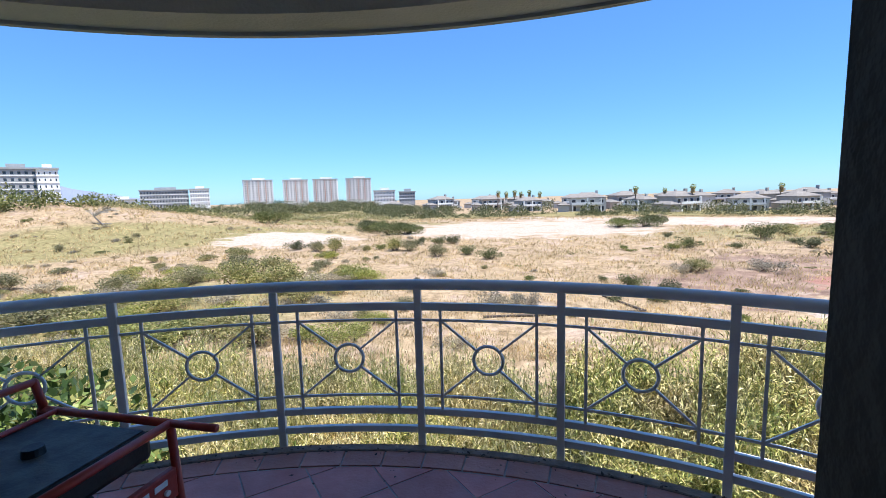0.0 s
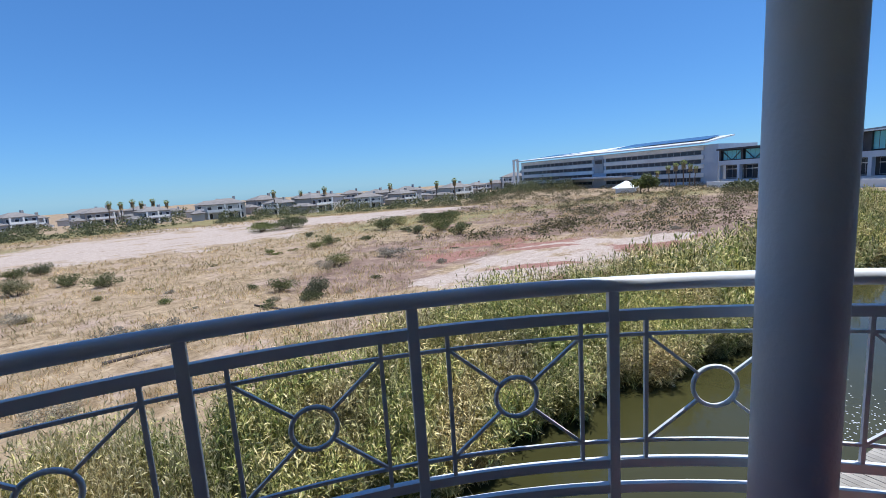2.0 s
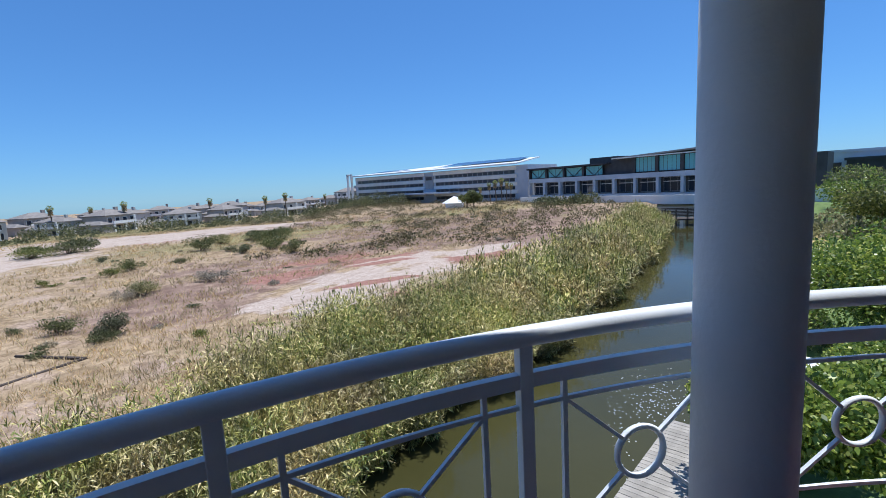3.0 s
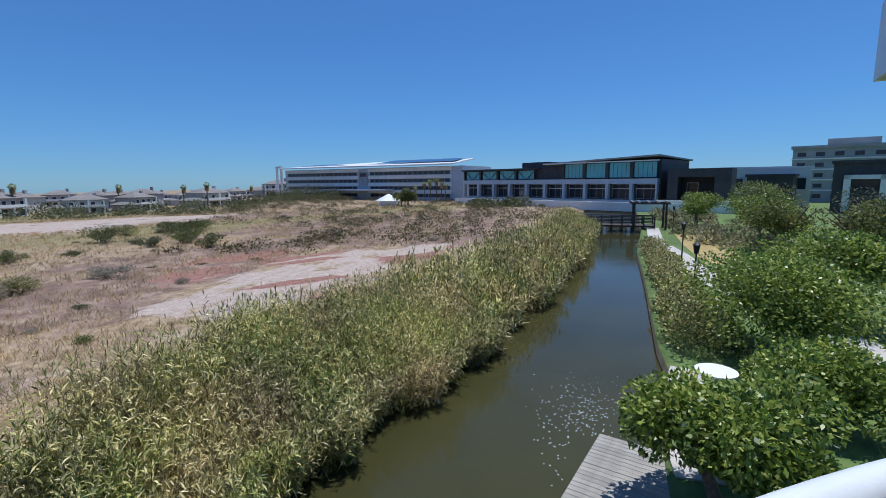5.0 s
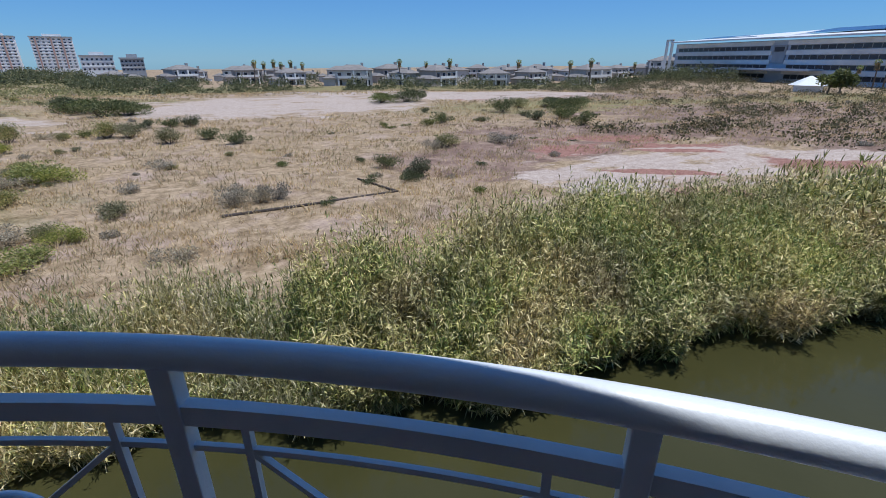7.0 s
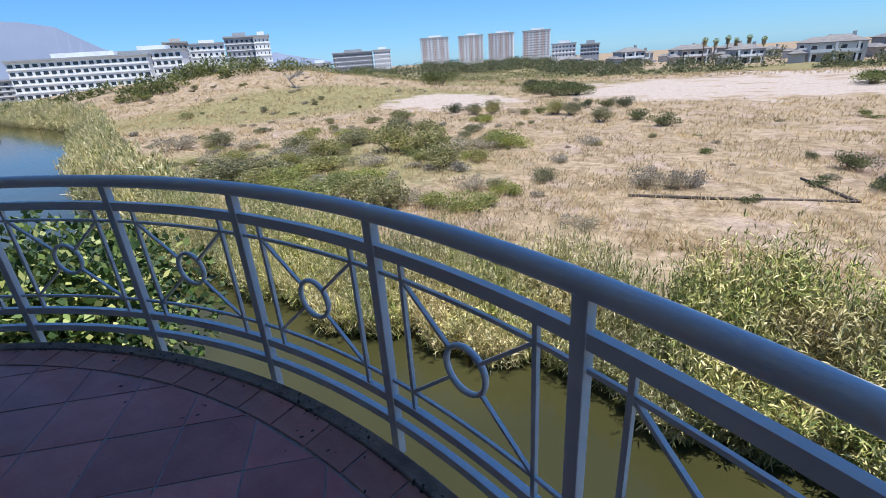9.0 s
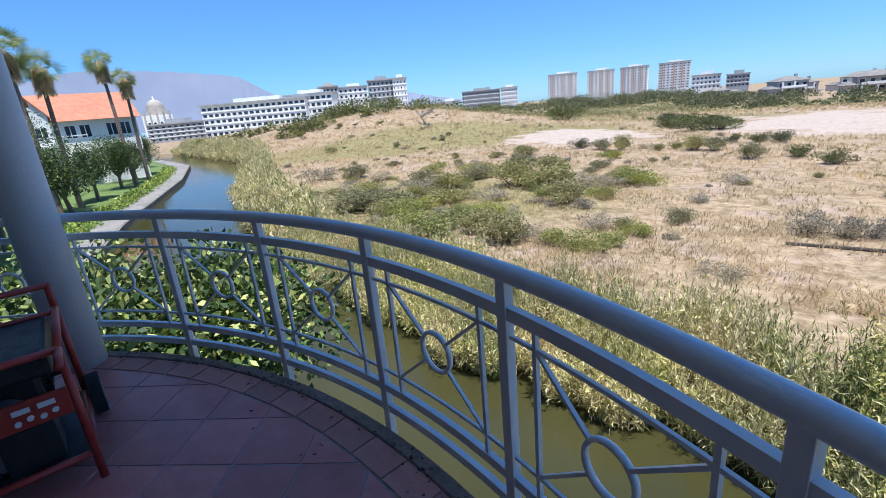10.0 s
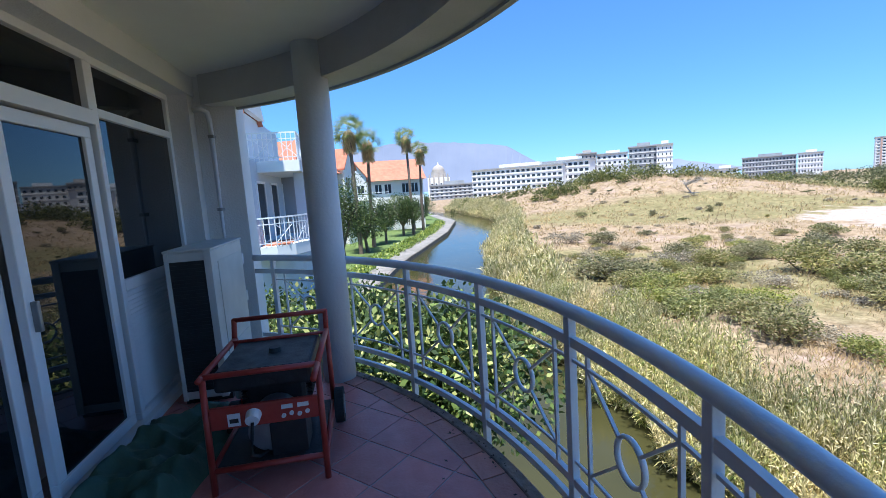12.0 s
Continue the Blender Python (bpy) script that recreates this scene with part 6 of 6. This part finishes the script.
for u in (-2.035, -1.155, -0.305, 0.47, 1.33, 2.2, 3.33):
    box(fr, u - 0.03, u + 0.03, V_WIN - 0.07, V_WIN + 0.008, 2.236, 2.544, 0.004)
for u in (1.33, 2.2, 3.33):
    box(fr, u - 0.03, u + 0.03, V_WIN - 0.07, V_WIN + 0.008, 0.06, 2.139, 0.004)
part("window_frame", fr, M_FRAME, fixed)
for a, b in ((-2.0, -1.19), (-1.12, -0.34), (-0.27, 0.44), (0.5, 1.3), (1.36, 2.17), (2.23, 3.30)):
    pane(fixed, a, b, 2.236, 2.544)
for a, b in ((1.36, 2.17), (2.23, 3.30)):
    pane(fixed, a, b, 0.07, 2.139)
sill = part("trim_sill", boxm(-3.36, 3.36, V_WIN - 0.1, V_WIN + 0.05, -0.012, 0.058, 0.006), M_FRAME)
tagged(sill, "white painted door sill along the glazing", "sill", kind="structure").matrix_world = BAL

# drain pipe in the corner
pp = thing("drain_pipe", "painted drain pipe running down the balcony corner", "pipe", BAL)
bm = bmesh.new()
sweep(bm, [(-3.40, V_WALL + 0.0, 2.46), (-3.41, V_WALL + 0.07, 2.47), (-3.43, V_WALL + 0.12, 2.44), (-3.435, V_WALL + 0.13, 2.36), (-3.44, V_WALL + 0.13, 2.2), (-3.44, V_WALL + 0.13, 0.0)], circ(0.026, 10))
part("pipe", bm, M_COL, pp, smooth=True)
for z in (0.6, 1.5, 2.2):
    part("clip", boxm(-3.50, -3.41, V_WALL + 0.105, V_WALL + 0.155, z, z + 0.03), M_GREY, pp)


# ---- outdoor air-conditioning unit ----
def air_con():
    t = thing("air_conditioner", "tall cream outdoor air-conditioning unit on the tiles", "air conditioner", BAL @ pose(-2.78, 1.80, 0))
    W, D, Hh = 0.45, 0.165, 1.22
    part("casing", boxm(-W, W - 0.012, -D, D, 0.05, Hh, 0.012), M_ACWHITE, t)
    part("coil", boxm(W - 0.011, W - 0.002, -D + 0.03, D - 0.05, 0.12, Hh - 0.07), M_BLACK, t, "dark finned coil behind the open side")
    fins = mesh_of("fin", boxm(W - 0.004, W + 0.004, -D + 0.03, D - 0.05, -0.002, 0.002), M_BLACK)
    for i in range(36):
        o = new("fin", fins)
        o.parent = t
        o.location = (0, 0, 0.14 + i * 0.028)
    part("top_cover", boxm(-W - 0.008, W + 0.008, -D - 0.008, D + 0.008, Hh, Hh + 0.02, 0.006), M_ACWHITE, t)
    part("corner_post", boxm(W - 0.012, W + 0.004, D - 0.05, D + 0.002, 0.05, Hh, 0.003), M_ACWHITE, t)
    part("corner_post", boxm(W - 0.012, W + 0.004, -D - 0.002, -D + 0.03, 0.05, Hh, 0.003), M_ACWHITE, t)
    part("access_panel", boxm(-0.36, 0.30, D, D + 0.007, 0.42, 1.12, 0.003), M_ACWHITE, t)
    part("lower_panel", boxm(-0.36, 0.30, D, D + 0.007, 0.10, 0.39, 0.003), M_ACWHITE, t)
    for z in (0.62, 0.98):
        part("valve_cover", boxm(-W - 0.05, -W, D - 0.10, D, z, z + 0.10, 0.006), M_WHITEP, t)
    for x in (-0.33, 0.33):
        part("foot", boxm(x - 0.05, x + 0.05, -D - 0.01, D + 0.01, -0.005, 0.05), M_BLACK, t)
    return t


air_con()


# ---- petrol generator in a red tubular frame ----
def generator():
    t = thing("generator", "old petrol generator in a red tubular frame", "generator", BAL @ pose(-1.46, 2.52, 0) @ Matrix.Diagonal((1, 1, 0.94, 1)))
    X, Y, r = 0.34, 0.30, 0.0175        # half length along u, half width along v

    def rod(name, pts, rad=r, material=M_RED):
        bm = bmesh.new()
        for a, b in zip(pts, pts[1:]):
            tube(bm, a, b, rad, None, 10)
        for p in pts[1:-1]:
            bmesh.ops.create_uvsphere(bm, u_segments=10, v_segments=6, radius=rad, matrix=Matrix.Translation(p))
        return part(name, bm, material, t, smooth=True)

    for y in (-Y, Y):
        rod("leg", [(X + 0.03, y, 0.0), (X, y, 0.70)])
        rod("leg", [(-X, y, 0.12), (-X, y, 0.70)])
        rod("top_bar", [(X, y, 0.70), (-X, y, 0.70)])
        rod("bottom_bar", [(X + 0.02, y, 0.14), (-X, y, 0.14)])
        rod("handle_bar", [(X, y, 0.70), (X + (0.22 if y > 0 else 0.06), y, 0.70)], 0.016)
    rod("cross_bar", [(X, -Y, 0.70), (X, Y, 0.70)])
    rod("cross_bar", [(X + 0.02, -Y, 0.14), (X + 0.02, Y, 0.14)])
    rod("handle", [(-X + 0.02, -Y, 0.70), (-X - 0.02, -Y, 0.83), (-X - 0.02, Y, 0.83), (-X + 0.02, Y, 0.70)])
    rod("inner_bar", [(-X + 0.1, -Y, 0.705), (-X + 0.1, Y, 0.705)], 0.012)
    # fuel tank
    part("fuel_tank", boxm(-X + 0.05, X - 0.05, -Y + 0.03, Y - 0.04, 0.565, 0.69, 0.025), M_BLACK, t, "dusty black fuel tank")
    part("tank_top", boxm(-X + 0.07, X - 0.07, -Y + 0.05, Y - 0.06, 0.689, 0.695), mat("tank_dust", (0.05, 0.055, 0.055), (0.12, 0.13, 0.13), 14, 0.6, bump=0.2, dirt=0.4), t)
    cap = bmesh.new()
    tube(cap, (0.02, 0.02, 0.69), (0.02, 0.02, 0.725), 0.038, 0.033, 18)
    part("tank_cap", cap, M_BLACK, t)
    # control panel at the front
    pn = part("control_panel", boxm(X - 0.005, X + 0.025, -Y + 0.02, Y - 0.015, 0.385, 0.515, 0.006), M_RED, t, "red control panel with sockets")
    for i in range(4):
        part("knob", tube(bmesh.new(), (X + 0.024, 0.10 + i * 0.042, 0.425 + 0.01 * (i % 2)), (X + 0.036, 0.10 + i * 0.042, 0.425 + 0.01 * (i % 2)), 0.012, None, 12), M_WHITEP, pn)
    for i in range(2):
        part("label_plate", boxm(X + 0.0255, X + 0.028, 0.09 + i * 0.085, 0.15 + i * 0.085, 0.465, 0.49), M_WHITEP, pn)
    part("label_plate", boxm(X + 0.0255, X + 0.028, -0.19, -0.125, 0.40, 0.475), M_WHITEP, pn)
    part("label_mark", boxm(X + 0.0282, X + 0.0295, -0.18, -0.135, 0.42, 0.445), M_BLACK, pn)
    sk = part("socket", tube(bmesh.new(), (X + 0.02, -0.055, 0.455), (X + 0.075, -0.055, 0.44), 0.042, 0.036, 18), M_WHITEP, t, "grey plug pushed into the panel socket")
    cab = bmesh.new()
    sweep(cab, [(X + 0.07, -0.055, 0.43), (X + 0.10, -0.06, 0.34), (X + 0.08, -0.07, 0.24), (X + 0.02, -0.05, 0.19), (X - 0.1, -0.02, 0.16)], circ(0.009, 8))
    part("power_cable", cab, M_RUBBER, t, smooth=True)
    # engine and alternator
    eng = part("engine", boxm(-0.22, 0.02, -0.18, 0.18, 0.17, 0.50, 0.03), M_BLACK, t)
    for i in range(7):
        part("cooling_fin", boxm(-0.2, 0.0, -0.21, 0.21, 0.36 + i * 0.02, 0.367 + i * 0.02), M_BLACK, eng)
    alt = bmesh.new()
    tube(alt, (0.03, 0.0, 0.29), (0.27, 0.0, 0.29), 0.13, 0.125, 24)
    part("alternator", alt, M_GREY, t, smooth=False)
    part("battery_box", boxm(0.10, 0.30, 0.0, 0.20, 0.145, 0.35, 0.008), M_BLACK, t)
    part("air_filter", tube(bmesh.new(), (-0.1, 0.20, 0.47), (-0.1, 0.27, 0.47), 0.07, None, 18), M_BLACK, t)
    part("muffler", boxm(-0.25, -0.05, -0.27, -0.17, 0.36, 0.50, 0.03), M_GREY, t)
    part("base_plate", boxm(-X, X, -Y + 0.02, Y - 0.02, 0.135, 0.15), M_BLACK, t)
    for y in (-Y - 0.045, Y + 0.045):
        wh = part("wheel", tube(bmesh.new(), (-X + 0.05, y - 0.03, 0.125), (-X + 0.05, y + 0.03, 0.125), 0.125, None, 28), M_RUBBER, t)
        part("rim", tube(bmesh.new(), (-X + 0.05, y - 0.034, 0.125), (-X + 0.05, y + 0.034, 0.125), 0.07, None, 20), M_GREY, wh)
    rod("axle", [(-X + 0.05, -Y - 0.04, 0.125), (-X + 0.05, Y + 0.04, 0.125)], 0.01, M_GREY)
    return t


generator()


def tarpaulin():
    """A heap of dark green sheet dumped against the sill."""
    bm = bmesh.new()
    nu, nv = 80, 54
    vs = []
    for i in range(nu):
        row = []
        for j in range(nv):
            a, b = i / (nu - 1), j / (nv - 1)
            u = -2.15 + 1.35 * a + 0.05 * math.sin(7 * b + 3 * a)
            v = 1.53 + 0.62 * b + 0.06 * math.sin(6 * a)
            edge = min(a, 1 - a, b * 1.0 + 0.1, 1 - b) * 5
            h = max(0, min(1, edge)) * (0.12 + 0.10 * noise.noise((u * 3.1, v * 3.3, 0.4)) + 0.13 * (0.5 - abs(noise.noise((u * 5, v * 4.4, 2.0)))) - 0.05 + 0.03 * noise.noise((u * 15, v * 13, 5.0)) + 0.14 * max(0, 1 - abs(a - 0.35) * 3) * (1 - b))
            row.append(bm.verts.new((u, v, 0.004 + max(0.0, h))))
        vs.append(row)
    for i in range(nu - 1):
        for j in range(nv - 1):
            bm.faces.new((vs[i][j], vs[i + 1][j], vs[i + 1][j + 1], vs[i][j + 1]))
    o = part("tarpaulin", bm, M_TARP, smooth=True)
    o.matrix_world = BAL
    return tagged(o, "crumpled dark green tarpaulin heaped on the tiles", "tarpaulin")


tarpaulin()

# ---- floor tiles, laid square in the middle with a curved brick edge ----
g3 = random.Random(12)
T, GAP, TURN = 0.333, 0.009, 45.0
tile_me = mesh_of("tile", boxm(-T / 2 + GAP / 2, T / 2 - GAP / 2, -T / 2 + GAP / 2, T / 2 - GAP / 2, -0.012, 0.0, 0.003), M_TILE)
R_IN = R_FLOOR - 0.22


def clip_tile(cu, cv):
    """A tile cut to the curved border and the sill."""
    c, s = math.cos(radians(TURN)), math.sin(radians(TURN))
    h = T / 2 - GAP / 2
    poly = [(cu + x * c - y * s, cv + x * s + y * c) for x, y in ((-h, -h), (h, -h), (h, h), (-h, h))]

    def cut(poly, inside, meet):
        out = []
        for p, q in zip(poly, poly[1:] + poly[:1]):
            if inside(p):
                out.append(p)
            if inside(p) != inside(q):
                out.append(meet(p, q, inside))
        return out

    def meet(p, q, inside):
        lo, hi = 0.0, 1.0
        ip = inside(p)
        for _ in range(22):
            m = (lo + hi) / 2
            if inside((p[0] + (q[0] - p[0]) * m, p[1] + (q[1] - p[1]) * m)) == ip:
                lo = m
            else:
                hi = m
        return (p[0] + (q[0] - p[0]) * lo, p[1] + (q[1] - p[1]) * lo)

    for test in (lambda p: math.hypot(*p) < R_IN - 0.004, lambda p: p[1] > V_WIN + 0.055, lambda p: abs(p[0]) < U_FIN - 0.004):
        if poly:
            poly = cut(poly, test, meet)
    return poly


def tiles():
    c, s = math.cos(radians(TURN)), math.sin(radians(TURN))
    for i in range(-16, 17):
        for j in range(-4, 24):
            cu, cv = i * T * c - j * T * s, 1.4 + i * T * s + j * T * c
            poly = clip_tile(cu, cv)
            if len(poly) < 3:
                continue
            area = abs(sum(p[0] * q[1] - q[0] * p[1] for p, q in zip(poly, poly[1:] + poly[:1]))) / 2
            if area < 0.0012:
                continue
            dz = g3.uniform(-0.0012, 0.0012)
            if area > (T - GAP) ** 2 * 0.999:
                o = new("tile", tile_me)
                o.parent = floor
                o.location, o.rotation_euler = (cu, cv, dz), (0, 0, radians(TURN))
            else:
                bm = bmesh.new()
                top = [bm.verts.new((x, y, dz)) for x, y in poly]
                bot = [bm.verts.new((x, y, -0.012)) for x, y in poly]
                bm.faces.new(top), bm.faces.new(bot[::-1])
                for k in range(len(poly)):
                    m = (k + 1) % len(poly)
                    bm.faces.new((bot[k], bot[m], top[m], top[k]))
                bmesh.ops.recalc_face_normals(bm, faces=bm.faces)
                part("tile", bm, M_TILE, floor)


tiles()


def edge_bricks():
    n = 33
    a_in = arc_v(R_FLOOR, V_FIN)
    da = 2 * a_in / n
    bm = bmesh.new()
    r0, r1 = R_IN + 0.006, R_FLOOR - 0.07
    prof = arc(1.0, -da / 2 + 0.09, da / 2 - 0.09, 0, 4)
    lo = [[bm.verts.new((x * r, y * r, z)) for x, y, _ in prof] for r, z in ((r0, -0.012), (r0, 0.003), (r1, 0.003), (r1, -0.012))]
    for k in range(4):
        for q in range(3):
            bm.faces.new((lo[q][k], lo[q][k + 1], lo[q + 1][k + 1], lo[q + 1][k]))
    for k in (0, 4):
        bm.faces.new([lo[q][k] for q in range(4)])
    bmesh.ops.recalc_face_normals(bm, faces=bm.faces)
    me = mesh_of("brick", bm, M_EDGE)
    for i in range(n):
        o = new("brick", me)
        o.parent = floor
        o.rotation_euler = (0, 0, -radians(-a_in + da * (i + 0.5)))
        o.location = (0, 0, g3.uniform(-0.002, 0.002))


edge_bricks()
lip = part("trim_edge", sweep(bmesh.new(), arc(R_FLOOR - 0.03, -a_floor, a_floor, 0, 90), [(-0.036, -0.30), (0.036, -0.30), (0.036, 0.006), (0.03, 0.012), (-0.03, 0.010), (-0.036, 0.004)]), mat("edge_mortar", (0.20, 0.16, 0.14), (0.36, 0.28, 0.24), 14, 0.9, bump=0.5, bscale=40, dirt=0.3))
tagged(lip, "rough mortar edging along the balcony rim", "trim", kind="structure").matrix_world = BAL

# dead leaves and grit along the edge
g4 = np.random.default_rng(4)
n = 420
a = np.radians(g4.uniform(-58, 58, n))
r = np.where(g4.uniform(0, 1, n) < 0.75, 3.93 - np.abs(g4.normal(0, 0.06, n)), g4.uniform(2.2, 3.9, n))
r = np.minimum(r, 3.94)
b = np.c_[r * np.sin(a), r * np.cos(a), np.full(n, 0.014)]
th = g4.uniform(0, 6.28, n)
ln = g4.uniform(0.008, 0.03, n)
ax = np.c_[np.cos(th), np.sin(th), g4.uniform(0.0, 0.5, n)] * ln[:, None]
lit = cards("leaf_litter", b, ax, np.c_[-np.sin(th), np.cos(th), np.zeros(n)] * (ln * 0.6)[:, None])
keep_ob = stuff("leaf_litter", lit, mat("dead_leaf", (0.03, 0.02, 0.015), (0.10, 0.07, 0.05), 20, 0.9, island=0.5), "dark dead leaves and grit along the balcony edge", "leaf litter")
keep_ob.matrix_world = BAL
